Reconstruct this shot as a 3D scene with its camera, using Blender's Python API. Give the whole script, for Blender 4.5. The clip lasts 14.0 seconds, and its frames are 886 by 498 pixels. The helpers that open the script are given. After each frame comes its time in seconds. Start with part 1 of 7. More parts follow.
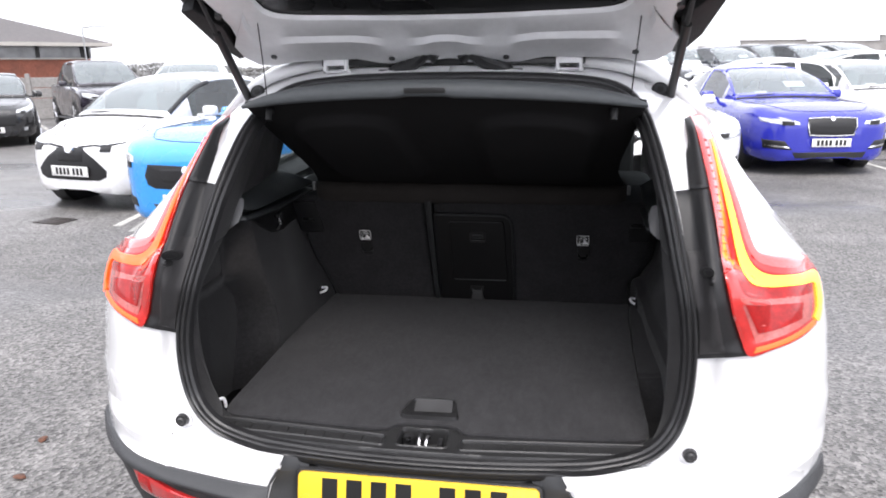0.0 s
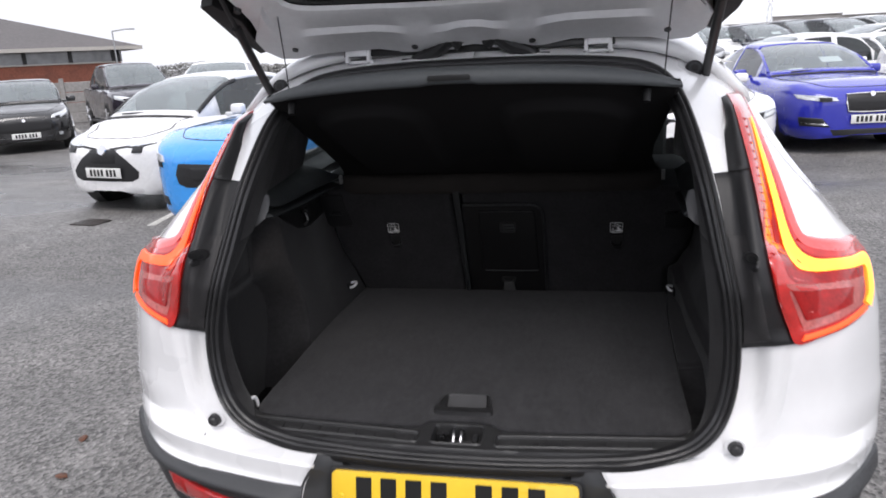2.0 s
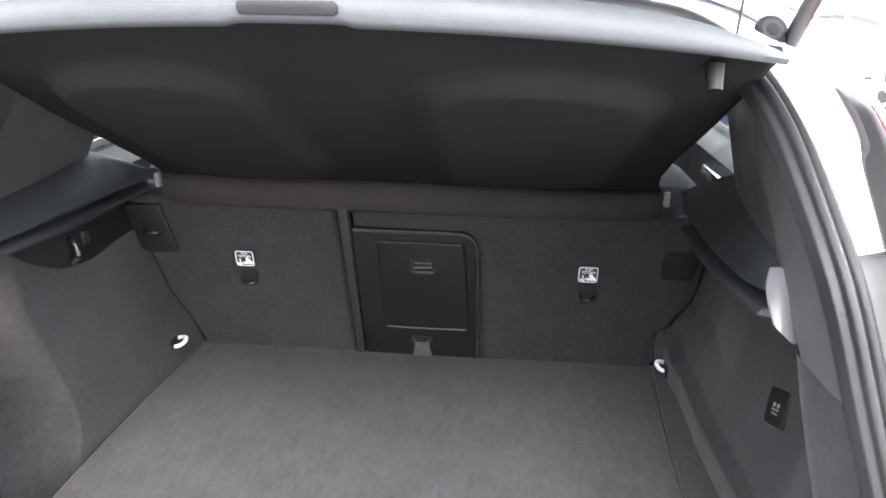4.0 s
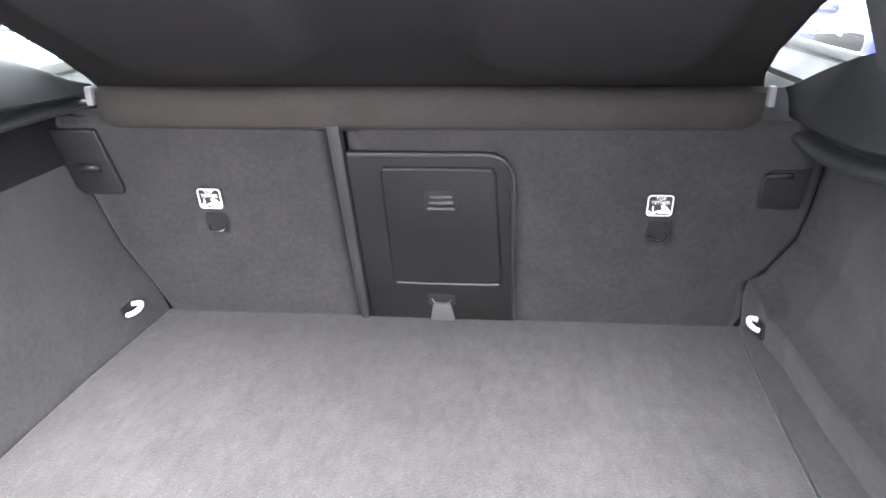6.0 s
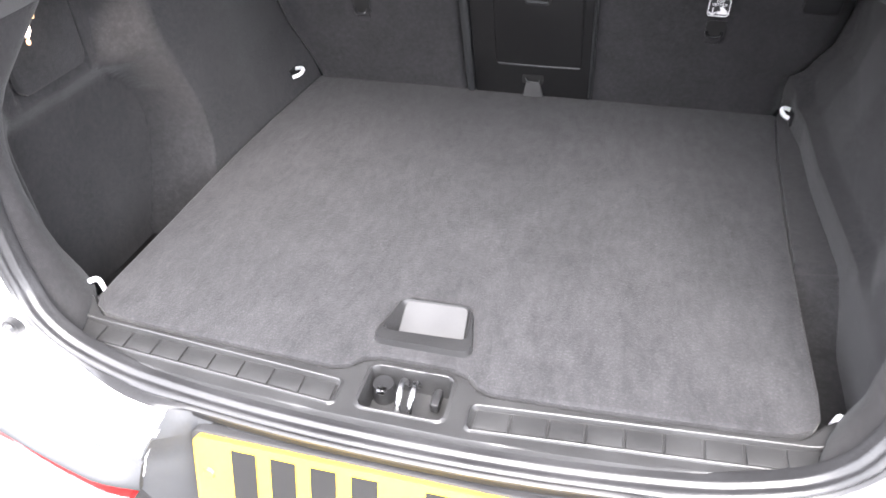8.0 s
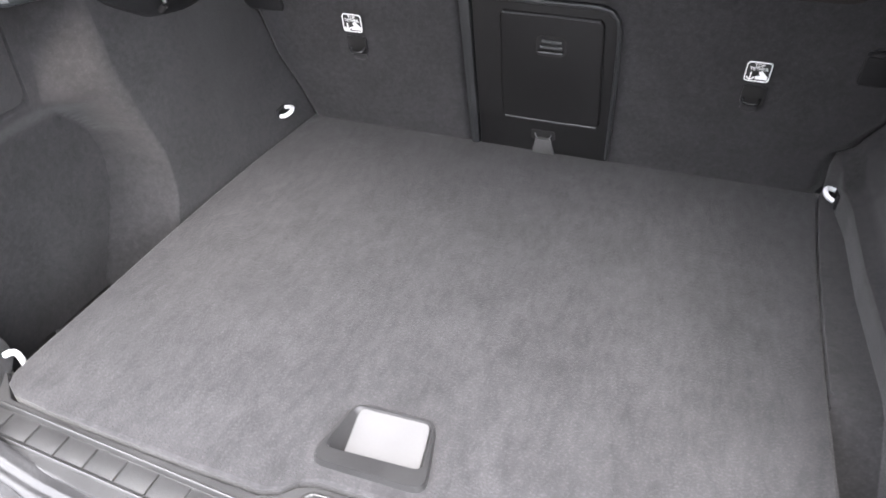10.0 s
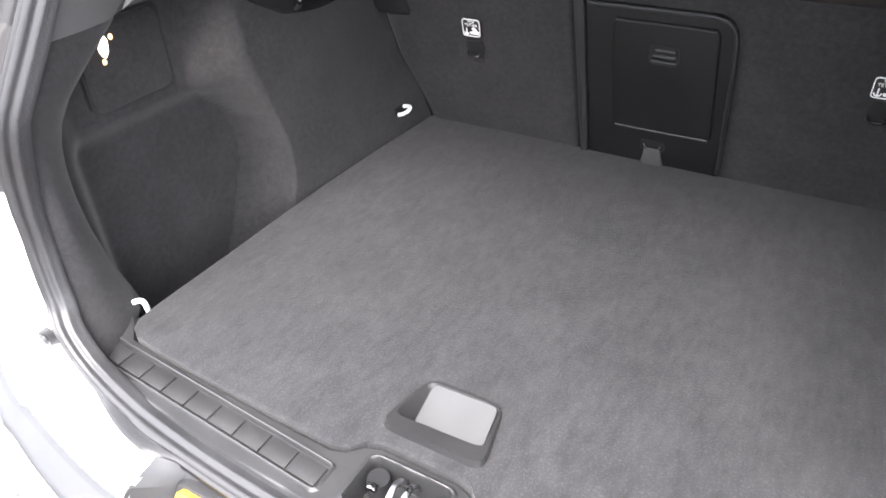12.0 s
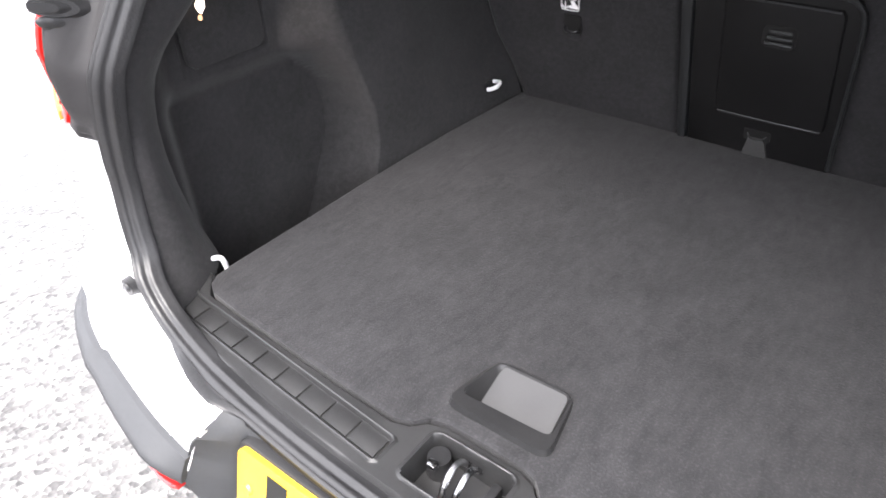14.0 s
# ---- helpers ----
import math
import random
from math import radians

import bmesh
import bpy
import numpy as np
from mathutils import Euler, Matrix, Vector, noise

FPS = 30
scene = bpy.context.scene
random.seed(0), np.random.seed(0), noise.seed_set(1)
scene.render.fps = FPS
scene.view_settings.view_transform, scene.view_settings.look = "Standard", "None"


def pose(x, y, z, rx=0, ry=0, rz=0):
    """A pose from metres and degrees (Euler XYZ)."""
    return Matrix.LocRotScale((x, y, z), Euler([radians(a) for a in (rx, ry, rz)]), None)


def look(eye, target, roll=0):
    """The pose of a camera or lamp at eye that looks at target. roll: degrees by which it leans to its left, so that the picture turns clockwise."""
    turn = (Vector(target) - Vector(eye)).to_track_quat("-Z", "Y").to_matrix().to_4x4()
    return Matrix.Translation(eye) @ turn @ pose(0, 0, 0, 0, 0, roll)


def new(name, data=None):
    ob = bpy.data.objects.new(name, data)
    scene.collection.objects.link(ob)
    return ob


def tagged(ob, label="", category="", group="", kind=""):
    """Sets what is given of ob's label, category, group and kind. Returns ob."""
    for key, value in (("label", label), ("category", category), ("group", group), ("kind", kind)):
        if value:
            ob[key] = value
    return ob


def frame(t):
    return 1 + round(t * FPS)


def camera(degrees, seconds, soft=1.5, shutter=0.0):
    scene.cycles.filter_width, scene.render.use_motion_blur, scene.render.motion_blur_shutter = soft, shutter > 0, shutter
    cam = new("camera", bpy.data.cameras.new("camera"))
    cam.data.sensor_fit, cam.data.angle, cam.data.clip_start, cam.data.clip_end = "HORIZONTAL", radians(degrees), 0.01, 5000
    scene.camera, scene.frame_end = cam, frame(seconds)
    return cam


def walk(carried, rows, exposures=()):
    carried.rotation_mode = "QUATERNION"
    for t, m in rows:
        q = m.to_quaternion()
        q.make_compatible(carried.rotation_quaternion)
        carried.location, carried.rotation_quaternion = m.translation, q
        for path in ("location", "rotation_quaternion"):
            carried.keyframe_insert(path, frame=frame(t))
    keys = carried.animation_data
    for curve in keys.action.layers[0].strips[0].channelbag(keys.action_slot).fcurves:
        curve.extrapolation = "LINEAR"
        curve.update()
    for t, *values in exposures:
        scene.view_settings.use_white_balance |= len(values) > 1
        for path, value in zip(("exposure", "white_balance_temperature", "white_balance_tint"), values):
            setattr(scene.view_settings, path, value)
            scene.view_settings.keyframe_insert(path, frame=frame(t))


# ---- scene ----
cam = camera(64.8, 14.0, soft=1.7, shutter=0.35)
PATH = [
    (0, (0.268, -1.305, 1.529), (-0.037, 0.604, 1.020), -0.69),
    (0.5, (0.391, -1.526, 1.520), (0.025, 0.392, 1.084), -1.09),
    (1, (0.439, -1.620, 1.513), (0.039, 0.293, 1.086), -1.86),
    (1.5, (0.386, -1.507, 1.498), (-0.024, 0.382, 0.985), -1.98),
    (2, (0.264, -1.265, 1.522), (-0.127, 0.623, 0.989), -2.96),
    (2.2, (0.250, -1.165, 1.531), (-0.114, 0.729, 0.999), -2.59),
    (4.3, (0.187, -0.436, 1.470), (0.048, 1.449, 0.817), 0.56),
    (4.5, (0.191, -0.451, 1.469), (0.076, 1.433, 0.807), -1.04),
    (5, (0.155, -0.206, 1.325), (0.007, 1.674, 0.661), -1.40),
    (5.5, (0.132, -0.169, 1.295), (-0.036, 1.705, 0.616), -0.61),
    (6, (0.143, -0.167, 1.296), (-0.049, 1.700, 0.605), -0.77),
    (6.5, (0.140, -0.271, 1.336), (-0.089, 1.563, 0.573), -0.76),
    (7, (0.210, -0.555, 1.405), (-0.118, 1.184, 0.471), -1.17),
    (7.2, (0.245, -0.566, 1.403), (-0.135, 1.110, 0.380), -1.56),
    (9.3, (0.125, -0.315, 1.387), (-0.312, 1.202, 0.158), -1.19),
    (9.5, (0.145, -0.299, 1.388), (-0.305, 1.214, 0.160), -2.15),
    (10, (0.230, -0.303, 1.392), (-0.281, 1.250, 0.241), 0.78),
    (10.5, (0.291, -0.307, 1.374), (-0.429, 1.167, 0.230), -2.22),
    (11, (0.306, -0.309, 1.393), (-0.530, 1.189, 0.364), -1.38),
    (11.5, (0.318, -0.311, 1.393), (-0.464, 1.205, 0.350), -1.69),
    (12, (0.296, -0.330, 1.377), (-0.550, 1.107, 0.274), -1.06),
    (12.5, (0.336, -0.324, 1.385), (-0.495, 1.135, 0.298), -2.79),
    (13, (0.337, -0.325, 1.379), (-0.449, 1.150, 0.281), -2.00),
    (13.5, (0.313, -0.327, 1.368), (-0.618, 1.047, 0.252), -1.27),
    (14, (0.284, -0.313, 1.350), (-0.734, 0.979, 0.212), -1.13),
]
EXPOSURES = [
    (0.0, 1.06, 6430, 13), (0.8, 0.48, 6360, 13), (1.5, 0.12, 6360, 14), (2.2, 0.56, 6430, 13), (4.2, 3.72, 6500, 13), (5.0, 4.52, 6480, 14), (5.5, 4.60, 6480, 14), (6.0, 4.74, 6480, 14), (6.6, 4.80, 6460, 14), (7.0, 4.18, 6430, 14), (9.5, 3.44, 6460, 13), (10.0, 3.62, 6460, 13), (10.5, 3.38, 6460, 13), (11.0, 3.55, 6490, 13), (11.5, 3.74, 6500, 13), (12.0, 3.28, 6490, 13), (12.5, 3.12, 6510, 13), (13.0, 3.34, 6520, 13), (13.4, 3.08, 6520, 13), (14.0, 2.52, 6510, 13),
]
walk(cam, [(t, look(eye, target, roll)) for t, eye, target, roll in PATH], EXPOSURES)

# ---- light: a bright, evenly clouded sky and a very soft sun ----
world = bpy.data.worlds.new("overcast_sky")
scene.world = world
world.use_nodes = True
wn, wl = world.node_tree.nodes, world.node_tree.links
sky = wn.new("ShaderNodeTexSky")
sky.sky_type, sky.sun_disc = "NISHITA", False
sky.sun_elevation, sky.sun_rotation = radians(59), radians(170)
sky.air_density, sky.dust_density = 1.0, 6.0
cloud = wn.new("ShaderNodeMixRGB")
cloud.inputs[0].default_value = 0.86
cloud.inputs[2].default_value = (9.8, 10.0, 10.6, 1)
wl.new(sky.outputs[0], cloud.inputs[1])
# soft banks in the cloud cover
way, bank, depth, shade = wn.new("ShaderNodeTexCoord"), wn.new("ShaderNodeTexNoise"), wn.new("ShaderNodeMapRange"), wn.new("ShaderNodeVectorMath")
bank.inputs["Scale"].default_value, bank.inputs["Detail"].default_value = 1.7, 5.0
wl.new(way.outputs["Generated"], bank.inputs["Vector"])
depth.inputs["From Min"].default_value, depth.inputs["From Max"].default_value = 0.36, 0.62
depth.inputs["To Min"].default_value, depth.inputs["To Max"].default_value = 0.82, 1.22
wl.new(bank.outputs["Fac"], depth.inputs["Value"])
shade.operation = "SCALE"
wl.new(cloud.outputs[0], shade.inputs[0])
wl.new(depth.outputs[0], shade.inputs["Scale"])
wl.new(shade.outputs[0], wn["Background"].inputs[0])
wn["Background"].inputs[1].default_value = 0.112
sun = new("sun", bpy.data.lights.new("sun", "SUN"))
sun.data.energy, sun.data.angle, sun.data.color = 1.5, radians(32), (1.0, 0.97, 0.93)
sun.matrix_world = pose(0, 0, 20, 31, 0, 10)
# the lit lamp in the boot's side
glow = new("boot_lamp_light", bpy.data.lights.new("boot_lamp_light", "AREA"))
glow.data.energy, glow.data.shape, glow.data.size, glow.data.size_y, glow.data.color = 0.085, "RECTANGLE", 0.012, 0.03, (1.0, 0.90, 0.80)
glow.data.spread = radians(100)
glow.matrix_world = look((-0.566, 0.286, 1.092), (-0.083, 0.908, 0.624))


# ---- materials ----
def mat(name, col, rough=0.5, metal=0.0, var=0.08, big=6.0, fine=90.0, bump=0.0, bump_fine=220.0, coat=0.0, glow=None, power=0.0,
        rvar=0.1, detail=6.0, spec=0.5, sheen=0.0, lint=0.0, brushed=1.0):
    """Principled surface whose colour and roughness vary at two scales, in metres of the object's own space."""
    m = bpy.data.materials.new(name)
    m.use_nodes = True
    n, l = m.node_tree.nodes, m.node_tree.links
    p = n["Principled BSDF"]
    p.inputs["Base Color"].default_value = (*col, 1)
    p.inputs["Metallic"].default_value = metal
    p.inputs["Roughness"].default_value = rough
    p.inputs["Coat Weight"].default_value = coat
    p.inputs["Coat Roughness"].default_value = 0.04
    p.inputs["Specular IOR Level"].default_value = spec
    p.inputs["Sheen Weight"].default_value = sheen
    if glow:
        p.inputs["Emission Color"].default_value = (*glow, 1)
        p.inputs["Emission Strength"].default_value = power
    co = n.new("ShaderNodeTexCoord")
    if var > 0:
        broad, tight = n.new("ShaderNodeTexNoise"), n.new("ShaderNodeTexNoise")
        broad.inputs["Scale"].default_value, broad.inputs["Detail"].default_value = big, 3.0
        tight.inputs["Scale"].default_value, tight.inputs["Detail"].default_value = fine, detail
        lay = n.new("ShaderNodeVectorMath")
        lay.operation = "MULTIPLY"
        lay.inputs[1].default_value = (1.0, brushed, 1.0)
        l.new(co.outputs["Object"], lay.inputs[0])
        for t in (broad, tight):
            l.new(lay.outputs[0], t.inputs["Vector"])
        add = n.new("ShaderNodeMath")
        add.operation = "ADD"
        l.new(broad.outputs["Fac"], add.inputs[0])
        l.new(tight.outputs["Fac"], add.inputs[1])
        ramp = n.new("ShaderNodeMapRange")
        ramp.inputs["From Min"].default_value, ramp.inputs["From Max"].default_value = 0.7, 1.3
        ramp.inputs["To Min"].default_value, ramp.inputs["To Max"].default_value = 1 - var, 1 + var
        l.new(add.outputs[0], ramp.inputs["Value"])
        mul = n.new("ShaderNodeVectorMath")
        mul.operation = "SCALE"
        mul.inputs[0].default_value = col
        l.new(ramp.outputs[0], mul.inputs["Scale"])
        l.new(mul.outputs[0], p.inputs["Base Color"])
        if lint:
            tuft, curb, raised = n.new("ShaderNodeTexNoise"), n.new("ShaderNodeMapRange"), n.new("ShaderNodeMath")
            tuft.inputs["Scale"].default_value, tuft.inputs["Detail"].default_value = 330.0, 3.0
            l.new(co.outputs["Object"], tuft.inputs["Vector"])
            curb.inputs["From Min"].default_value, curb.inputs["From Max"].default_value = 0.50, 0.80
            curb.inputs["To Min"].default_value, curb.inputs["To Max"].default_value = 1 - 0.35 * lint, 1 + 2.0 * lint
            l.new(tuft.outputs["Fac"], curb.inputs["Value"])
            raised.operation = "MULTIPLY"
            l.new(ramp.outputs[0], raised.inputs[0])
            l.new(curb.outputs[0], raised.inputs[1])
            l.new(raised.outputs[0], mul.inputs["Scale"])
        rr = n.new("ShaderNodeMapRange")
        rr.inputs["From Min"].default_value, rr.inputs["From Max"].default_value = 0.3, 0.7
        rr.inputs["To Min"].default_value, rr.inputs["To Max"].default_value = max(0.02, rough - rvar), min(1, rough + rvar)
        l.new(broad.outputs["Fac"], rr.inputs["Value"])
        l.new(rr.outputs[0], p.inputs["Roughness"])
    if bump > 0:
        b, t = n.new("ShaderNodeBump"), n.new("ShaderNodeTexNoise")
        t.inputs["Scale"].default_value, t.inputs["Detail"].default_value = bump_fine, 4.0
        l.new(co.outputs["Object"], t.inputs["Vector"])
        l.new(t.outputs["Fac"], b.inputs["Height"])
        b.inputs["Strength"].default_value, b.inputs["Distance"].default_value = min(1, bump), 0.003
        l.new(b.outputs[0], p.inputs["Normal"])
    return m


def glass(name, tint, rough=0.02, clear=0.75, ior=1.5, sky_veil=0.0):
    """Window glass: a gloss layer over see-through tint, optionally veiled in a painted sky reflection."""
    m = bpy.data.materials.new(name)
    m.use_nodes = True
    n, l = m.node_tree.nodes, m.node_tree.links
    n.remove(n["Principled BSDF"])
    tr, gl, mix, fr = n.new("ShaderNodeBsdfTransparent"), n.new("ShaderNodeBsdfGlossy"), n.new("ShaderNodeMixShader"), n.new("ShaderNodeLayerWeight")
    tr.inputs[0].default_value = (*(c * clear for c in tint), 1)
    gl.inputs["Roughness"].default_value = rough
    base = ((ior - 1) / (ior + 1)) ** 2
    power, scale = n.new("ShaderNodeMath"), n.new("ShaderNodeMapRange")
    power.operation, power.inputs[1].default_value = "POWER", 4.0
    scale.inputs["To Min"].default_value, scale.inputs["To Max"].default_value = base, 0.95
    l.new(fr.outputs["Facing"], power.inputs[0])
    l.new(power.outputs[0], scale.inputs["Value"])
    l.new(scale.outputs[0], mix.inputs[0])
    l.new(tr.outputs[0], mix.inputs[1])
    l.new(gl.outputs[0], mix.inputs[2])
    last = mix
    # pale diffuse layer painted in for the sky mirrored in the pane
    if sky_veil:
        veil, coat = n.new("ShaderNodeBsdfDiffuse"), n.new("ShaderNodeMixShader")
        veil.inputs[0].default_value = (0.60, 0.67, 0.69, 1)
        coat.inputs[0].default_value = sky_veil
        l.new(mix.outputs[0], coat.inputs[1])
        l.new(veil.outputs[0], coat.inputs[2])
        last = coat
    l.new(last.outputs[0], n["Material Output"].inputs[0])
    return m


GLASS = glass("tinted_glass", (0.86, 0.93, 0.91), clear=0.9)
PRIVACY = glass("privacy_glass", (0.84, 0.92, 0.90), clear=0.42)
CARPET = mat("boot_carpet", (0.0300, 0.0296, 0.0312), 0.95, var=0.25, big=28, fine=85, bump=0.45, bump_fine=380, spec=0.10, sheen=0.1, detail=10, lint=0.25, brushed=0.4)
CARPET_SIDE = mat("side_carpet", (0.0242, 0.0237, 0.0247), 0.95, var=0.24, big=14, fine=110, bump=0.3, bump_fine=600, spec=0.10, sheen=0.1, detail=9, lint=0.15)
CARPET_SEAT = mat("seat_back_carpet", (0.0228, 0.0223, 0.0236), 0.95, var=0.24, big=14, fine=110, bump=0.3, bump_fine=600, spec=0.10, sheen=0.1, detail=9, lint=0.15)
SHELF_FELT = mat("shelf_felt", (0.0160, 0.0155, 0.0162), 0.95, var=0.15, big=6, fine=300, bump=0.4, bump_fine=500, spec=0.1)
SHELF_EDGE = mat("shelf_front_felt", (0.031, 0.028, 0.0265), 0.95, var=0.2, big=10, fine=350, bump=0.5, bump_fine=500, spec=0.1)
SHELF_LIP = mat("shelf_grey_plastic", (0.062, 0.068, 0.072), 0.6, var=0.08, bump=0.15, bump_fine=500)
PLASTIC = mat("black_grained_plastic", (0.009, 0.009, 0.0097), 0.52, spec=0.3, var=0.15, big=9, fine=300, bump=0.25, bump_fine=900)
PLASTIC_GLOSS = mat("black_smooth_plastic", (0.012, 0.012, 0.013), 0.28, var=0.12, big=8, fine=150)
HATCH = mat("black_matt_plastic", (0.0065, 0.0064, 0.0066), 0.55, spec=0.22, var=0.15, big=9, fine=300, bump=0.2, bump_fine=900)
TRIM_GREY = mat("charcoal_trim_plastic", (0.016, 0.017, 0.018), 0.42, var=0.1, big=5, fine=400, bump=0.2, bump_fine=900)
TRIM_SATIN = mat("black_satin_plastic", (0.012, 0.012, 0.013), 0.5, spec=0.4, var=0.12, big=8, fine=250, bump=0.15, bump_fine=900)
TRIM_PANEL = mat("dark_grey_satin_plastic", (0.024, 0.023, 0.024), 0.55, spec=0.4, var=0.12, big=8, fine=250, bump=0.2, bump_fine=900)
SCUFF = mat("scuff_plate_plastic", (0.022, 0.022, 0.0225), 0.40, spec=0.6, var=0.15, big=14, fine=200, bump=0.2, bump_fine=800)
RUBBER = mat("door_seal_rubber", (0.019, 0.019, 0.0200), 0.38, var=0.2, big=12, fine=160, bump=0.15, bump_fine=300)
CLAD = mat("grey_bumper_cladding", (0.037, 0.0385, 0.041), 0.55, var=0.12, big=6, fine=300, bump=0.3, bump_fine=800)
CLAD_DARK = mat("black_bumper_plastic", (0.019, 0.019, 0.020), 0.55, var=0.2, big=6, fine=300, bump=0.3, bump_fine=800)
WHITE = mat("white_car_paint", (0.80, 0.80, 0.805), 0.30, var=0.015, big=3, fine=40, coat=1.0)
WHITE_INNER = mat("unpolished_white_paint", (0.74, 0.74, 0.75), 0.42, var=0.05, big=7, fine=60, coat=0.3)
STRIKER = mat("worn_plated_steel", (0.36, 0.36, 0.37), 0.28, metal=1.0, var=0.2, big=60, fine=300)
CHROME = mat("bright_steel", (0.75, 0.75, 0.76), 0.16, metal=1.0, var=0.06, big=20, fine=200)
SATIN = mat("pale_painted_steel", (0.78, 0.78, 0.80), 0.35, var=0.05, big=30, fine=200)
ICON = mat("printed_white", (0.80, 0.80, 0.80), 0.5, var=0.04)
YELLOW = mat("yellow_plate_acrylic", (0.80, 0.52, 0.03), 0.3, var=0.05, big=5, fine=60, coat=0.6)
INK = mat("black_print", (0.012, 0.012, 0.012), 0.4, var=0.05)
GREYINK = mat("grey_print", (0.16, 0.16, 0.16), 0.5, var=0.05)
LENS_RED = mat("red_lamp_lens", (0.42, 0.014, 0.012), 0.10, var=0.18, big=60, fine=240, coat=1.0, glow=(1.0, 0.025, 0.015), power=0.10)
LENS_ROSE = mat("rose_lamp_lens", (0.62, 0.10, 0.10), 0.12, var=0.12, big=60, fine=240, coat=1.0, glow=(1.0, 0.06, 0.04), power=0.10)
LENS_DEEP = mat("deep_red_lamp", (0.26, 0.006, 0.006), 0.14, var=0.4, big=50, fine=160, coat=0.3, spec=0.3, glow=(1.0, 0.015, 0.01), power=0.08)
LENS_PINK = mat("clear_lamp_lens", (0.48, 0.12, 0.11), 0.10, var=0.3, big=60, fine=200, coat=0.5)
GUIDE = mat("lit_light_guide", (0.9, 0.32, 0.04), 0.3, var=0.0, glow=(1.0, 0.34, 0.03), power=1.9)
GUIDE_EDGE = mat("lit_red_light_guide", (0.9, 0.10, 0.03), 0.3, var=0.0, glow=(1.0, 0.12, 0.01), power=0.6)
REFLECTOR = mat("red_reflector", (0.50, 0.02, 0.02), 0.12, var=0.12, big=60, fine=300, coat=1.0)
LAMP = mat("lit_boot_lamp", (1.0, 0.9, 0.8), 0.3, var=0.0, glow=(1.0, 0.86, 0.70), power=0.7)
AMBER = mat("amber_lamp_end", (0.9, 0.5, 0.25), 0.3, var=0.0, glow=(1.0, 0.55, 0.28), power=0.28)
TYRE = mat("tyre_rubber", (0.022, 0.022, 0.023), 0.85, var=0.2, big=10, fine=100, bump=0.3)
ALLOY = mat("silver_alloy", (0.55, 0.55, 0.57), 0.3, metal=0.9, var=0.08)
SEAT_CLOTH = mat("dark_seat_cloth", (0.02, 0.02, 0.022), 0.9, var=0.15, big=8, fine=250, bump=0.3, bump_fine=500)


# ---- mesh helpers ----
def part(name, bm, material, parent=None, label="", smooth=True, angle=35):
    """Links a bmesh as one mesh object, under a parent if given."""
    me = bpy.data.meshes.new(name)
    bmesh.ops.recalc_face_normals(bm, faces=bm.faces[:])
    bm.to_mesh(me)
    bm.free()
    for m in material if isinstance(material, (list, tuple)) else [material]:
        me.materials.append(m)
    if smooth:
        me.shade_smooth()
        me.set_sharp_from_angle(angle=radians(angle))
    ob = new(name, me)
    if parent is not None:
        ob.parent = parent
    if label:
        tagged(ob, label)
    return ob


def thicken(ob, t, toward):
    """Gives an open sheet thickness t on the side that the vector toward points to."""
    n = sum((p.normal * p.area for p in ob.data.polygons), Vector())
    mod = ob.modifiers.new("thick", "SOLIDIFY")
    mod.thickness, mod.offset = t, 1 if n.dot(Vector(toward)) > 0 else -1
    return ob


def block(bm, c, s, m=None, bevel=0.0, seg=2):
    """A box of size s round c, bevelled, turned by m."""
    made = bmesh.ops.create_cube(bm, size=1.0)["verts"]
    t = Matrix.Translation(c) @ (m or Matrix.Identity(4)) @ Matrix.Diagonal((*s, 1))
    bmesh.ops.transform(bm, matrix=t, verts=made)
    if bevel:
        edges = list({e for v in made for e in v.link_edges})
        bmesh.ops.bevel(bm, geom=edges, offset=bevel, segments=seg, affect="EDGES", profile=0.5)
    return bm


def rod(bm, a, b, r1, r2=None, seg=14):
    a, b = Vector(a), Vector(b)
    d = b - a
    made = bmesh.ops.create_cone(bm, cap_ends=True, segments=seg, radius1=r1, radius2=r1 if r2 is None else r2, depth=d.length)["verts"]
    bmesh.ops.transform(bm, matrix=Matrix.Translation((a + b) / 2) @ d.to_track_quat("Z", "Y").to_matrix().to_4x4(), verts=made)
    return bm


def ball(bm, c, r, s=(1, 1, 1), u=14, v=9):
    made = bmesh.ops.create_uvsphere(bm, u_segments=u, v_segments=v, radius=r)["verts"]
    bmesh.ops.transform(bm, matrix=Matrix.Translation(c) @ Matrix.Diagonal((*s, 1)), verts=made)
    return bm


def curve(pts, n):
    """n points along a smooth line through pts, evenly by index."""
    p = [Vector(q) for q in pts]
    out = []
    for k in range(n):
        f = k * (len(p) - 1) / (n - 1)
        i = min(int(f), len(p) - 2)
        t = f - i
        a, b, c, d = p[max(i - 1, 0)], p[i], p[i + 1], p[min(i + 2, len(p) - 1)]
        out.append(0.5 * (2 * b + (c - a) * t + (2 * a - 5 * b + 4 * c - d) * t * t + (3 * b - a - 3 * c + d) * t ** 3))
    return out


def curve2(pts, n):
    return [(v.x, v.y) for v in curve([(x, y, 0) for x, y in pts], n)]


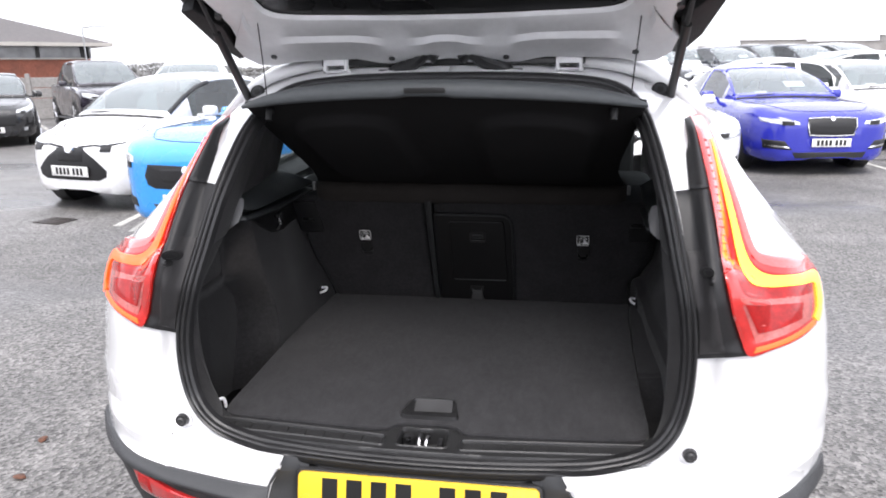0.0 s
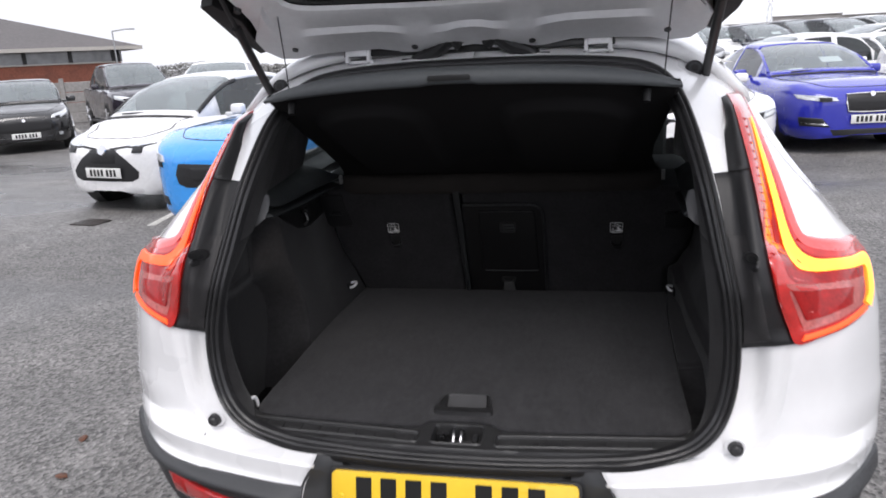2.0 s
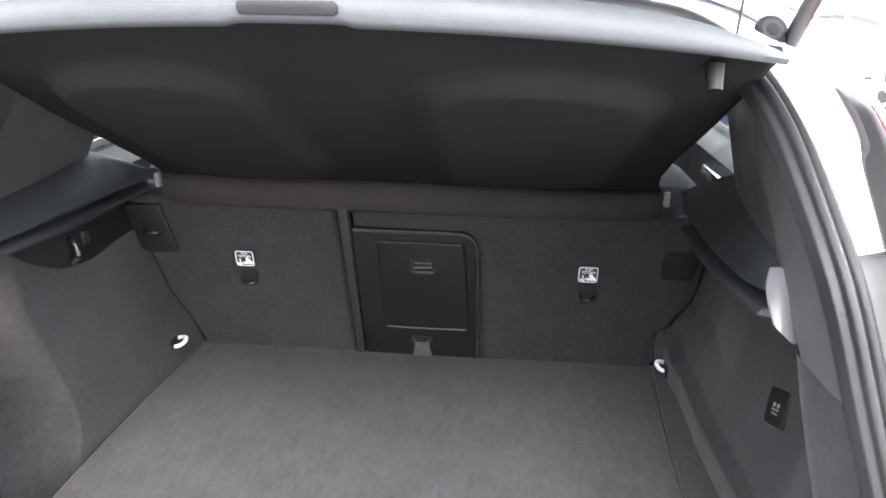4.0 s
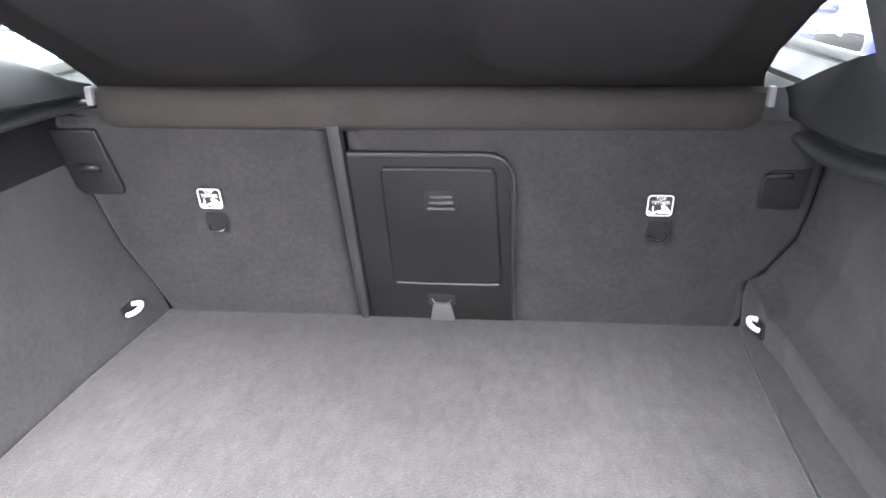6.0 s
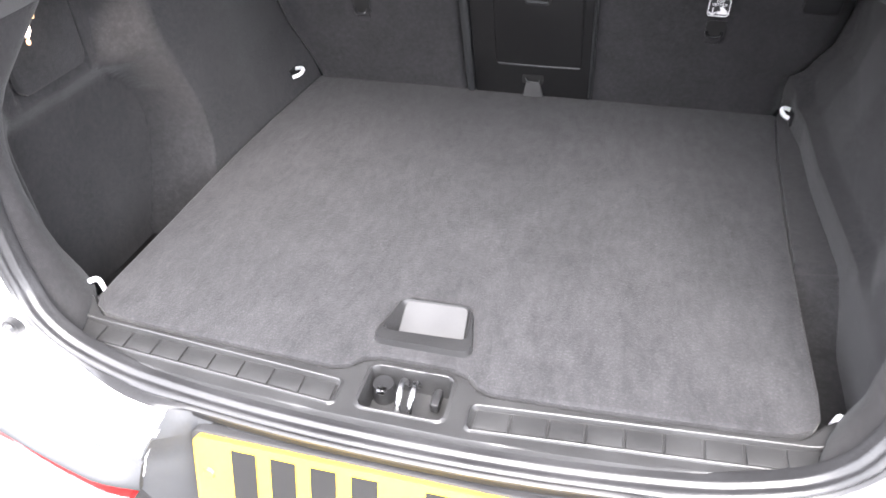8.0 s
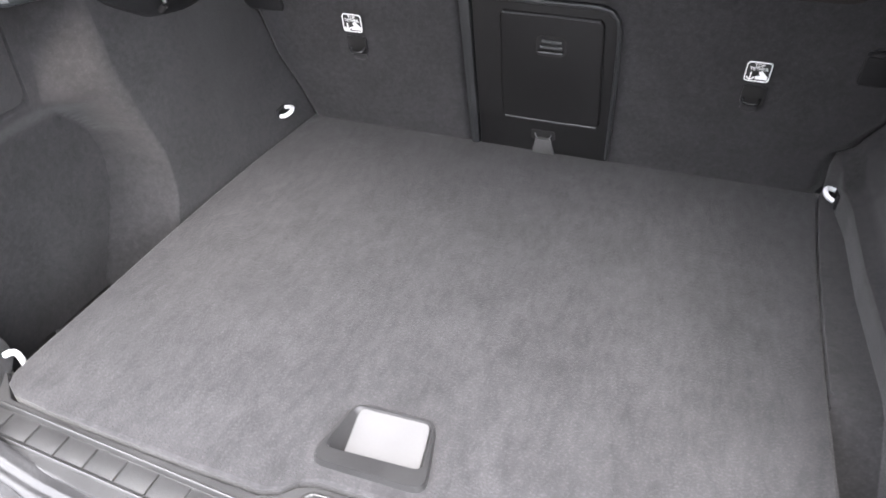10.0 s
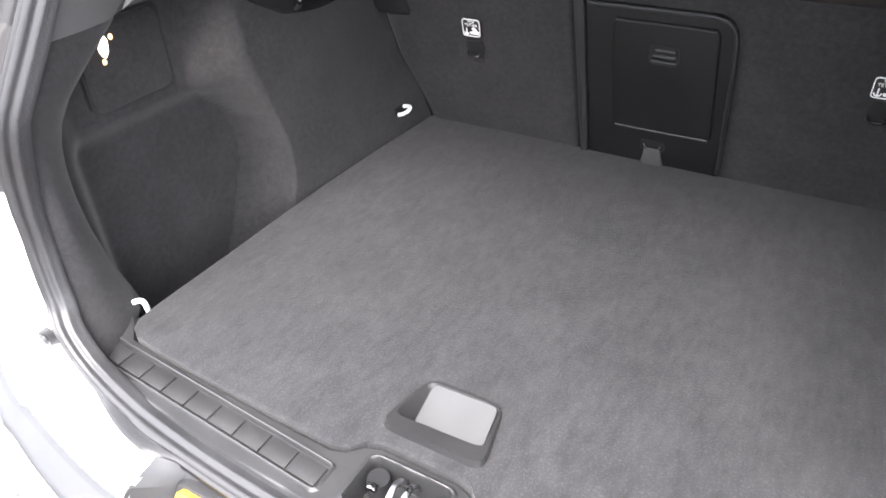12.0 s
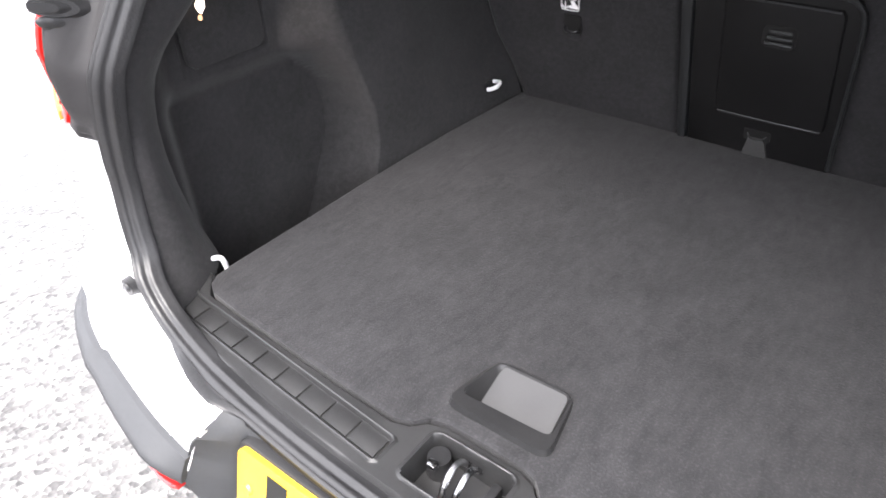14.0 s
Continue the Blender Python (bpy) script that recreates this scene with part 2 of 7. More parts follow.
def tube(bm, pts, r, seg=10, closed=False):
    """A round tube along points."""
    p = [Vector(q) for q in pts]
    rings, n = [], len(p)
    ref = Vector((0.3, 0.2, 1)).normalized()
    for i in range(n):
        a, b = (p[i - 1], p[(i + 1) % n]) if closed else (p[max(i - 1, 0)], p[min(i + 1, n - 1)])
        t = (b - a).normalized()
        u = t.cross(ref).normalized()
        w = t.cross(u)
        rr = r[i] if isinstance(r, (list, tuple)) else r
        rings.append([bm.verts.new(p[i] + rr * (math.cos(k * math.tau / seg) * u + math.sin(k * math.tau / seg) * w)) for k in range(seg)])
    for i in range(n if closed else n - 1):
        A, B = rings[i], rings[(i + 1) % n]
        for k in range(seg):
            bm.faces.new((A[k], A[(k + 1) % seg], B[(k + 1) % seg], B[k]))
    if not closed:
        bm.faces.new(rings[0][::-1])
        bm.faces.new(rings[-1])
    return bm


def grid(bm, rows, cells=None, mi=0):
    """Quads between rows of points; cells(i, j) says which to keep."""
    vs = [[bm.verts.new(p) for p in r] for r in rows]
    for i in range(len(vs) - 1):
        for j in range(len(vs[0]) - 1):
            if cells is None or cells(i, j):
                f = bm.faces.new((vs[i][j], vs[i][j + 1], vs[i + 1][j + 1], vs[i + 1][j]))
                f.material_index = mi
    loose = [v for v in bm.verts if not v.link_faces]
    bmesh.ops.delete(bm, geom=loose, context="VERTS")
    return vs


def slab(bm, loop, normal, depth, bevel=0.0, seg=2):
    """A plate: a closed outline given at its front face, pushed back along normal by depth, its front edge rounded."""
    top = [bm.verts.new(p) for p in loop]
    f = bm.faces.new(top)
    ext = bmesh.ops.extrude_face_region(bm, geom=[f])
    moved = [e for e in ext["geom"] if isinstance(e, bmesh.types.BMVert)]
    bmesh.ops.translate(bm, vec=Vector(normal) * -depth, verts=moved)
    if bevel:
        edges = [e for e in bm.edges if e.verts[0] in top and e.verts[1] in top]
        bmesh.ops.bevel(bm, geom=edges, offset=bevel, segments=seg, affect="EDGES", profile=0.5)
    return bm


def round_rect(w, h, r, n=5):
    """Outline of a rounded rectangle in 2D, centred."""
    out = []
    for cx, cy, a in ((w / 2 - r, h / 2 - r, 0), (-w / 2 + r, h / 2 - r, 90), (-w / 2 + r, -h / 2 + r, 180), (w / 2 - r, -h / 2 + r, 270)):
        for k in range(n + 1):
            q = radians(a + 90 * k / n)
            out.append((cx + r * math.cos(q), cy + r * math.sin(q)))
    return out


def ease(a, b, x):
    t = min(1.0, max(0.0, (x - a) / (b - a)))
    return t * t * (3 - 2 * t)


# ---- the parked car with its open boot: its rear skin is y = skin(x, z) ----
TILT = Matrix.Translation((0, 0.3, 0)) @ Matrix.Rotation(radians(1.9), 4, "X") @ Matrix.Translation((0, -0.3, 0))
ZK = [0.28, 0.45, 0.56, 0.62, 0.69, 0.716, 0.75, 0.85, 0.95, 1.06, 1.11, 1.25, 1.393, 1.46, 1.55, 1.62]
YK = [0.07, 0.01, -0.012, -0.016, 0.008, 0.018, 0.014, 0.020, 0.031, 0.080, 0.104, 0.165, 0.27, 0.42, 0.66, 0.95]
WK = [0.85, 0.895, 0.91, 0.917, 0.92, 0.92, 0.92, 0.915, 0.905, 0.893, 0.84, 0.715, 0.625, 0.60, 0.575, 0.50]


ZD = np.linspace(0.2, 1.7, 601)


def eased(v):
    """The table v over ZK as a soft line."""
    k = np.exp(-0.5 * (np.arange(-30, 31) * 0.0025 / 0.022) ** 2)
    return np.convolve(np.pad(np.interp(ZD, ZK, v), 30, "edge"), k / k.sum(), "valid")


YS, WS = eased(YK), eased(WK)


def half(z):
    return float(np.interp(z, ZD, WS))


def skin(x, z):
    r = min(abs(x) / half(z), 0.9995)
    return float(np.interp(z, ZD, YS)) + 0.38 * (1 - (1 - r ** 2.2) ** (1 / 2.2))


def on(x, z, off=0.0):
    """A point on the rear skin, off metres outside it."""
    e = 0.004
    n = Vector(((skin(x + e, z) - skin(x - e, z)) / (2 * e), -1, (skin(x, z + e) - skin(x, z - e)) / (2 * e)))
    return Vector((x, skin(x, z), z)) + n.normalized() * off


def strip(A, B, off=0.004, deep=0.012, side=1, rows=24, cols=8, edge=0.003):
    """A panel that follows the rear skin between two lines of (x, z), with rounded rims and thickness."""
    bm = bmesh.new()
    a, b = curve([(x, 0, z) for x, z in A], rows), curve([(x, 0, z) for x, z in B], rows)
    R = []
    for i in range(rows):
        line = []
        for j in range(cols):
            q = a[i].lerp(b[i], j / (cols - 1))
            rim = i in (0, rows - 1) or j in (0, cols - 1)
            p = on(q.x, q.z, off - (edge if rim else 0))
            line.append(Vector((side * p.x, p.y, p.z)))
        R.append(line)
    vs = grid(bm, R)
    rim = [vs[0][j] for j in range(cols)] + [vs[i][-1] for i in range(1, rows)] + [vs[-1][j] for j in range(cols - 2, -1, -1)] + [vs[i][0] for i in range(rows - 2, 0, -1)]
    low = [bm.verts.new(v.co + Vector((0, deep, 0))) for v in rim]
    for k in range(len(rim)):
        q = (k + 1) % len(rim)
        bm.faces.new((rim[k], rim[q], low[q], low[k]))
    return bm


car = tagged(new("car"), "white compact SUV with open tailgate and empty boot", "car")
car.matrix_world = TILT

# the opening: half its outline from the sill's middle up to the roof's middle, at the seal's outer edge
OPEN = [(0.0, 0.707), (0.15, 0.708), (0.30, 0.711), (0.39, 0.716), (0.480, 0.739), (0.533, 0.789), (0.557, 0.861), (0.563, 0.95), (0.557, 1.043), (0.539, 1.147),
        (0.521, 1.245), (0.494, 1.36), (0.468, 1.43), (0.42, 1.468), (0.33, 1.486), (0.17, 1.496), (0.0, 1.498)]
right_half = [(v.x, v.z) for v in curve([(x, 0, z) for x, z in OPEN], 73)]
LOOP = right_half[:-1] + [(-x, z) for x, z in right_half[::-1]][:-1]


def edge_x(z):
    """Half the opening's width at a height, on its sides."""
    q = [(zz, x) for x, zz in right_half]
    return float(np.interp(z, [a for a, _ in q], [b for _, b in q]))


def ring(profile, material, name, label=""):
    """Sweeps a profile of (outward, off) round the opening."""
    bm = bmesh.new()
    n = len(LOOP)
    rows = []
    for i in range(n):
        (x0, z0), (x1, z1), (x, z) = LOOP[i - 1], LOOP[(i + 1) % n], LOOP[i]
        t = Vector((x1 - x0, z1 - z0)).normalized()
        o = Vector((t.y, -t.x))
        rows.append([on(x + o.x * d, z + o.y * d, h) for d, h in profile])
    rows.append(rows[0])
    grid(bm, rows)
    bmesh.ops.remove_doubles(bm, verts=bm.verts[:], dist=1e-5)
    return part(name, bm, material, car, label, angle=50)


ring([(0.003, -0.01), (0.003, 0.004), (0.001, 0.0085), (-0.003, 0.0095), (-0.0055, 0.007), (-0.0065, 0.003), (-0.008, 0.003), (-0.0095, 0.0065), (-0.0125, 0.008), (-0.0155, 0.006), (-0.0165, 0.001), (-0.0155, -0.002), (-0.0165, -0.005), (-0.0195, -0.007), (-0.0205, -0.011), (-0.0195, -0.014), (-0.0205, -0.018), (-0.019, -0.024)], RUBBER, "door_seal", "dark rubber seal round the boot opening")


def flange(x, z):
    """How far a point lies outside the sunken flange round the opening, which ends in a rounded crease."""
    dx, dz = x - float(np.interp(z, [0.70, 0.79, 0.825, 0.87, 0.915, 0.948], [0.625, 0.640, 0.650, 0.657, 0.664, 0.669])) + 0.06, 0.715 - z + 0.06
    return math.hypot(max(dx, 0), max(dz, 0)) + min(max(dx, dz), 0) - 0.06


def white_side(s):
    """The white rear corner with its flank, from the opening round to the doors; the side window is an opening in it."""
    bm = bmesh.new()
    zs = sorted([0.612, 0.620, 0.628, 0.635] + [0.642 + 0.077 * k / 8 for k in range(9)] + [0.684, 0.7075, 0.711, 0.7124, 0.7134, 0.7145, 0.7158, 0.7172, 0.7205]) + [0.722, 0.726, 0.731, 0.737, 0.744, 0.753, 0.765, 0.78, 0.80, 0.83] + [0.86 + 0.03 * k for k in range(20)] + [1.445, 1.458, 1.468, 1.476, 1.484, 1.491, 1.497, 1.502, 1.506, 1.509, 1.5105, 1.52, 1.535, 1.55]
    R = []
    for z in zs:
        x0 = float(np.interp(z, [0.612, 0.642, 0.712], [0.340, 0.333, 0.295])) if z < 0.7125 else max(0.0, edge_x(z) - 0.004)
        W = half(z)
        th0 = math.asin(min(1.0, (x0 / W) ** 1.1))
        line = []
        for k in range(61):
            th = th0 + (math.pi / 2 - th0) * k / 60
            x = W * math.sin(th) ** (1 / 1.1)
            y = float(np.interp(z, ZD, YS)) + 0.38 * (1 - max(0.0, math.cos(th)) ** (1 / 1.1))
            crease = 0.010 * ease(0.835, 0.79, z) * ease(0.66, 0.80, x / W) * ease(0.64, 0.70, z)
            p = Vector((x, y, z)) + Vector((0.6 * k / 60, -1 + k / 60, 0)) * (0.003 + crease)
            p.y += 0.011 * ease(0.004, -0.010, flange(x, z)) * ease(0.965, 0.93, z)
            line.append(Vector((s * p.x, p.y, p.z)))
        back = line[-1].y
        for y in (0.46, 0.52, 0.60, 0.68, 0.76, 0.9, 1.1, 1.3, 1.6, 2.0, 2.4, 2.8, 3.2):
            y = max(y, back + 0.03)
            wide = W + 0.006 * ease(0.5, 0.9, y) * ease(1.12, 0.9, z) + 0.028 * ease(0.45, 0.62, y) * ease(1.02, 1.12, z) * ease(1.47, 1.40, z) - (0.05 * ease(2.4, 3.2, y))
            line.append(Vector((s * wide, y, z)))
        R.append(line)
    hole = lambda i, j: not (j >= 64 and 1.10 < zs[i] < 1.40)
    grid(bm, R, hole)
    bmesh.ops.remove_doubles(bm, verts=bm.verts[:], dist=2e-4)
    ob = part("rear_quarter_panel", bm, WHITE, car, "glossy white body side", angle=40)
    thicken(ob, 0.004, (-s, 0, 0))
    bm = bmesh.new()
    R = []
    for z in [1.09 + 0.04 * k for k in range(9)]:
        W = half(z) - 0.008
        R.append([(s * (W - 0.05 * ease(2.4, 3.2, y)), y, z) for y in (0.66, 0.9, 1.3, 1.8, 2.4, 3.0, 3.2)])
    grid(bm, R)
    part("side_window", bm, PRIVACY, car, "dark tinted side glass")


for s in (1, -1):
    white_side(s)

# roof, front of the cabin and lower body that close the car
bm = bmesh.new()
R = []
for k in range(25):
    a = -1 + 2 * k / 24
    R.append([(a * (0.655 - 0.02 * (y > 2.5)), y, z - 0.16 * abs(a) ** 5) for y, z in ((0.585, 1.535), (0.62, 1.556), (0.7, 1.572), (0.9, 1.59), (1.3, 1.605), (1.9, 1.61), (2.5, 1.585), (2.9, 1.53), (3.3, 1.38), (3.7, 1.15))])
grid(bm, R)
roof = part("roof", bm, WHITE, car, "white roof")
thicken(roof, 0.02, (0, 0, -1))
bm = bmesh.new()
for s in (1, -1):
    rows = []
    for y in (0.44, 0.8, 1.2, 1.8, 2.4, 3.2, 3.9, 4.2, 4.33):
        w = 0.93 - 0.12 * ease(3.6, 4.33, y)
        top = 0.66 if y < 3.3 else 0.90 - 0.2 * ease(3.3, 4.33, y)
        rows.append([(s * w * 0.94, y, 0.24), (s * w, y, 0.34), (s * w, y, 0.5), (s * w, y, top)])
    grid(bm, rows)
rows = [[(x, y, 0.84 + 0.16 * ease(4.3, 3.4, y) - 0.05 * abs(x)) for x in (-0.85, -0.4, 0, 0.4, 0.85)] for y in (3.3, 3.6, 4.0, 4.3)]
grid(bm, rows)
part("lower_body", bm, CLAD_DARK, car)
bm = bmesh.new()
grid(bm, [[(x * (0.90 - 0.12 * ease(3.7, 4.3, y)), y, 1.00 + 0.13 * ease(4.4, 3.3, y) - 0.10 * abs(x) ** 4 - 0.25 * ease(4.15, 4.34, y)) for x in [-1 + k / 8 for k in range(17)]] for y in (3.25, 3.45, 3.7, 3.95, 4.15, 4.25, 4.34)])
thicken(part("bonnet", bm, WHITE, car), 0.02, (0, 0, -1))
bm = bmesh.new()
grid(bm, [[(x * 0.80, 4.335 + 0.05 * (1 - abs(x) ** 3) - 0.03 * (z < 0.4), z) for x in [-1 + k / 8 for k in range(17)]] for z in (0.28, 0.4, 0.55, 0.70, 0.79)])
thicken(part("front_bumper", bm, WHITE, car), 0.03, (0, -1, 0))
bm = bmesh.new()
block(bm, (0, 2.4, 0.45), (1.72, 3.6, 0.06))
part("underbody", bm, CLAD_DARK, car, smooth=False)


def wheel(x, y, r=0.36, w=0.235, parent=None, z=None):
    """A tyre and a five-spoke alloy rim."""
    s = 1 if x > 0 else -1
    bm = bmesh.new()
    prof = [(r - 0.11, -w / 2), (r - 0.03, -w / 2), (r - 0.008, -w / 2 + 0.03), (r, -w / 4), (r, w / 4), (r - 0.008, w / 2 - 0.03), (r - 0.03, w / 2), (r - 0.11, w / 2)]
    seg = 36
    zc = r if z is None else z
    grid(bm, [[(x + d, y + q * math.cos(k * math.tau / seg), zc + q * math.sin(k * math.tau / seg)) for q, d in prof] for k in range(seg + 1)])
    bmesh.ops.remove_doubles(bm, verts=bm.verts[:], dist=1e-5)
    top = part("wheel", bm, TYRE, parent)
    bm = bmesh.new()
    rod(bm, (x - w * 0.4, y, zc), (x + s * w * 0.15, y, zc), r - 0.115, seg=28)
    rim = part("rim_barrel", bm, INK, top)
    bm = bmesh.new()
    seg = 28
    grid(bm, [[(x + s * (w * 0.44 + d), y + q * math.cos(k * math.tau / seg), zc + q * math.sin(k * math.tau / seg)) for q, d in ((r - 0.10, 0), (r - 0.115, 0.008), (r - 0.135, 0), (r - 0.135, -0.05))] for k in range(seg + 1)])
    for k in range(5):
        a = k * math.tau / 5 + 0.3
        for da in (-0.16, 0.16):
            c, d = math.cos(a), math.sin(a)
            c2, d2 = math.cos(a + da), math.sin(a + da)
            rod(bm, (x + s * w * 0.40, y + 0.04 * c, zc + 0.04 * d), (x + s * w * 0.42, y + (r - 0.13) * c2, zc + (r - 0.13) * d2), 0.022, 0.014, 6)
    rod(bm, (x + s * w * 0.3, y, zc), (x + s * w * 0.47, y, zc), 0.06, 0.05, 14)
    part("rim", bm, ALLOY, top)
    return top


for s in (1, -1):
    for y, lift in ((0.86, 0.018), (3.56, 0.108)):
        wheel(s * 0.80, y, 0.365, parent=car, z=0.365 - lift)

# bumper: black base, grey upper cladding band, plate carrier
bm = bmesh.new()
R = []
zs = [0.26, 0.30, 0.36, 0.42, 0.48, 0.54, 0.58, 0.62, 0.65, 0.67, 0.68, 0.69, 0.70, 0.706, 0.712]
for z in zs:
    W, y0 = half(z), float(np.interp(z, ZD, YS))
    line = []
    for k in range(-30, 31):
        th = math.pi / 2 * k / 30
        line.append((math.copysign(W * abs(math.sin(th)) ** (1 / 1.1), k), y0 + 0.38 * (1 - max(0.0, math.cos(th)) ** (1 / 1.1)), z))
    R.append([(-W, 0.46, z)] + line + [(W, 0.46, z)])
grid(bm, R)
part("bumper", bm, CLAD_DARK, car, "black textured rear bumper")
for s in (1, -1):
    part("bumper_band", strip([(0.333, 0.637), (0.43, 0.636), (0.532, 0.634), (0.64, 0.628), (0.737, 0.627), (0.83, 0.645), (0.885, 0.660)],
                              [(0.345, 0.592), (0.43, 0.596), (0.532, 0.598), (0.64, 0.592), (0.75, 0.590), (0.84, 0.602), (0.895, 0.617)], 0.014, 0.03, s, 30), CLAD, car, "dark grey plastic bumper band")
    ref = part("reflector", strip([(0.375, 0.561), (0.48, 0.564), (0.59, 0.569), (0.66, 0.581), (0.735, 0.590)],
                                  [(0.375, 0.550), (0.48, 0.551), (0.585, 0.551), (0.635, 0.523), (0.728, 0.522)], 0.010, 0.02, s, 30), REFLECTOR, car, "long red bumper reflector")
    part("fog_lamp", strip([(0.675, 0.579), (0.70, 0.581), (0.722, 0.583)], [(0.675, 0.533), (0.70, 0.532), (0.718, 0.532)], 0.0125, 0.008, s, 10, 5), LENS_DEEP, ref)
part("sill_panel", strip([(-0.283, 0.716), (-0.15, 0.714), (0, 0.713), (0.15, 0.714), (0.283, 0.716)], [(-0.288, 0.697), (-0.15, 0.695), (0, 0.695), (0.15, 0.695), (0.288, 0.697)], 0.006, 0.01, 1, 30, 5), PLASTIC, car)

# number plate, its print only as bars
plate_m = Matrix.Translation((0, -0.022, 0.6385)) @ Matrix.Rotation(radians(90 - 15.5), 4, "X")
bm = bmesh.new()
slab(bm, [plate_m @ Vector((x, y, 0.0)) for x, y in round_rect(0.52, 0.111, 0.012)], plate_m.to_3x3() @ Vector((0, 0, 1)), 0.008, 0.0015)
plate = part("number_plate", bm, YELLOW, car, "yellow number plate with plain black bars")
for x in (-0.193, -0.139, -0.085, -0.031, 0.063, 0.117, 0.171):
    bm = bmesh.new()
    block(bm, (0, 0, 0), (0.034, 0.079, 0.001), bevel=0.0)
    bmesh.ops.transform(bm, matrix=plate_m @ Matrix.Translation((x + 0.005, 0.006, 0.0008)), verts=bm.verts[:])
    part("character_bar", bm, INK, plate, smooth=False)
for x, w in ((-0.16, 0.08), (0.02, 0.14), (0.17, 0.07)):
    bm = bmesh.new()
    block(bm, (0, 0, 0), (w, 0.005, 0.0008))
    bmesh.ops.transform(bm, matrix=plate_m @ Matrix.Translation((x, -0.049, 0.0006)), verts=bm.verts[:])
    part("print_bar", bm, INK, plate, smooth=False)
for x in (-0.24, 0.24):
    bm = bmesh.new()
    rod(bm, plate_m @ Vector((x, 0, 0)), plate_m @ Vector((x, 0, 0.003)), 0.009, 0.007)
    part("screw_cap", bm, YELLOW, plate)
bm = bmesh.new()
slab(bm, [plate_m @ Vector((x, y - 0.004, -0.008)) for x, y in round_rect(0.535, 0.128, 0.014)], plate_m.to_3x3() @ Vector((0, 0, 1)), 0.03, 0.003)
part("plate_holder", bm, CLAD_DARK, car)


def tail_lamp(s):
    lamp = part("tail_lamp", strip([(0.581, 1.394), (0.5865, 1.345), (0.592, 1.301), (0.5975, 1.255), (0.603, 1.209), (0.6085, 1.155), (0.614, 1.107)],
                                   [(0.621, 1.389), (0.632, 1.35), (0.643, 1.31), (0.6535, 1.265), (0.665, 1.219), (0.678, 1.17), (0.694, 1.130)], 0.012, 0.03, s, 40), LENS_RED, car, "lit red L-shaped tail lamp")
    part("lower_lens", strip([(0.6145, 1.105), (0.66, 1.122), (0.696, 1.128), (0.743, 1.115), (0.79, 1.104), (0.833, 1.094), (0.852, 1.075)],
                             [(0.630, 1.035), (0.650, 0.985), (0.669, 0.951), (0.72, 0.957), (0.764, 0.963), (0.805, 0.972), (0.84, 0.985)], 0.012, 0.03, s, 36, 14), LENS_RED, lamp)
    # left guide is lit alike; its redder, weaker glow stands for the slanting view
    part("light_guide", strip([(0.6165, 1.342), (0.6215, 1.285), (0.628, 1.234), (0.636, 1.185), (0.643, 1.140), (0.652, 1.105), (0.672, 1.080), (0.705, 1.070), (0.745, 1.066), (0.79, 1.061), (0.824, 1.056), (0.828, 1.035), (0.827, 1.01), (0.818, 0.996)],
                              [(0.6195, 1.342), (0.6290, 1.287), (0.640, 1.236), (0.650, 1.187), (0.659, 1.147), (0.671, 1.118), (0.690, 1.098), (0.715, 1.087), (0.745, 1.082), (0.79, 1.076), (0.835, 1.070), (0.842, 1.04), (0.841, 1.01), (0.830, 0.984)], 0.018, 0.006, s, 80, 4, 0.001), GUIDE if s > 0 else GUIDE_EDGE, lamp, "glowing amber light guide" if s > 0 else "light guide, its glow dimmed for the slanting view")
    part("light_guide_foot", strip([(0.820, 0.993), (0.765, 0.978), (0.72, 0.970), (0.680, 0.966)], [(0.824, 0.982), (0.765, 0.968), (0.72, 0.961), (0.676, 0.956)], 0.0145, 0.006, s, 16, 3, 0.001), GUIDE_EDGE, lamp)
    part("reversing_lens", strip([(0.644, 1.060), (0.70, 1.053), (0.76, 1.048), (0.819, 1.042)], [(0.680, 0.974), (0.72, 0.977), (0.765, 0.985), (0.811, 0.997)], 0.0135, 0.006, s, 20, 5, 0.001), LENS_PINK, lamp, "pinkish clear lens")
    part("brake_lens", strip([(0.654, 1.047), (0.70, 1.041), (0.75, 1.036), (0.788, 1.032)], [(0.684, 0.991), (0.72, 0.993), (0.752, 0.998), (0.784, 1.003)], 0.0155, 0.006, s, 20, 5, 0.001), LENS_DEEP, lamp)
    part("guide_halo", strip([(0.607, 1.345), (0.612, 1.285), (0.620, 1.234), (0.627, 1.185), (0.632, 1.143), (0.640, 1.100), (0.655, 1.066), (0.69, 1.053), (0.727, 1.049), (0.78, 1.044), (0.818, 1.039)],
                             [(0.620, 1.343), (0.634, 1.287), (0.646, 1.236), (0.656, 1.187), (0.664, 1.148), (0.680, 1.116), (0.700, 1.100), (0.725, 1.091), (0.75, 1.086), (0.79, 1.081), (0.843, 1.076)], 0.0135, 0.006, s, 44, 5, 0.001), LENS_DEEP, lamp, "deep red lens round the light guide")
    part("outer_lens", strip([(0.622, 1.386), (0.634, 1.31), (0.648, 1.25), (0.660, 1.19), (0.672, 1.145), (0.690, 1.118), (0.72, 1.104), (0.76, 1.094), (0.80, 1.087)],
                             [(0.6235, 1.388), (0.643, 1.312), (0.661, 1.240), (0.675, 1.185), (0.688, 1.143), (0.704, 1.127), (0.743, 1.115), (0.79, 1.104), (0.833, 1.094)], 0.0132, 0.006, s, 36, 4, 0.001), LENS_ROSE, lamp)
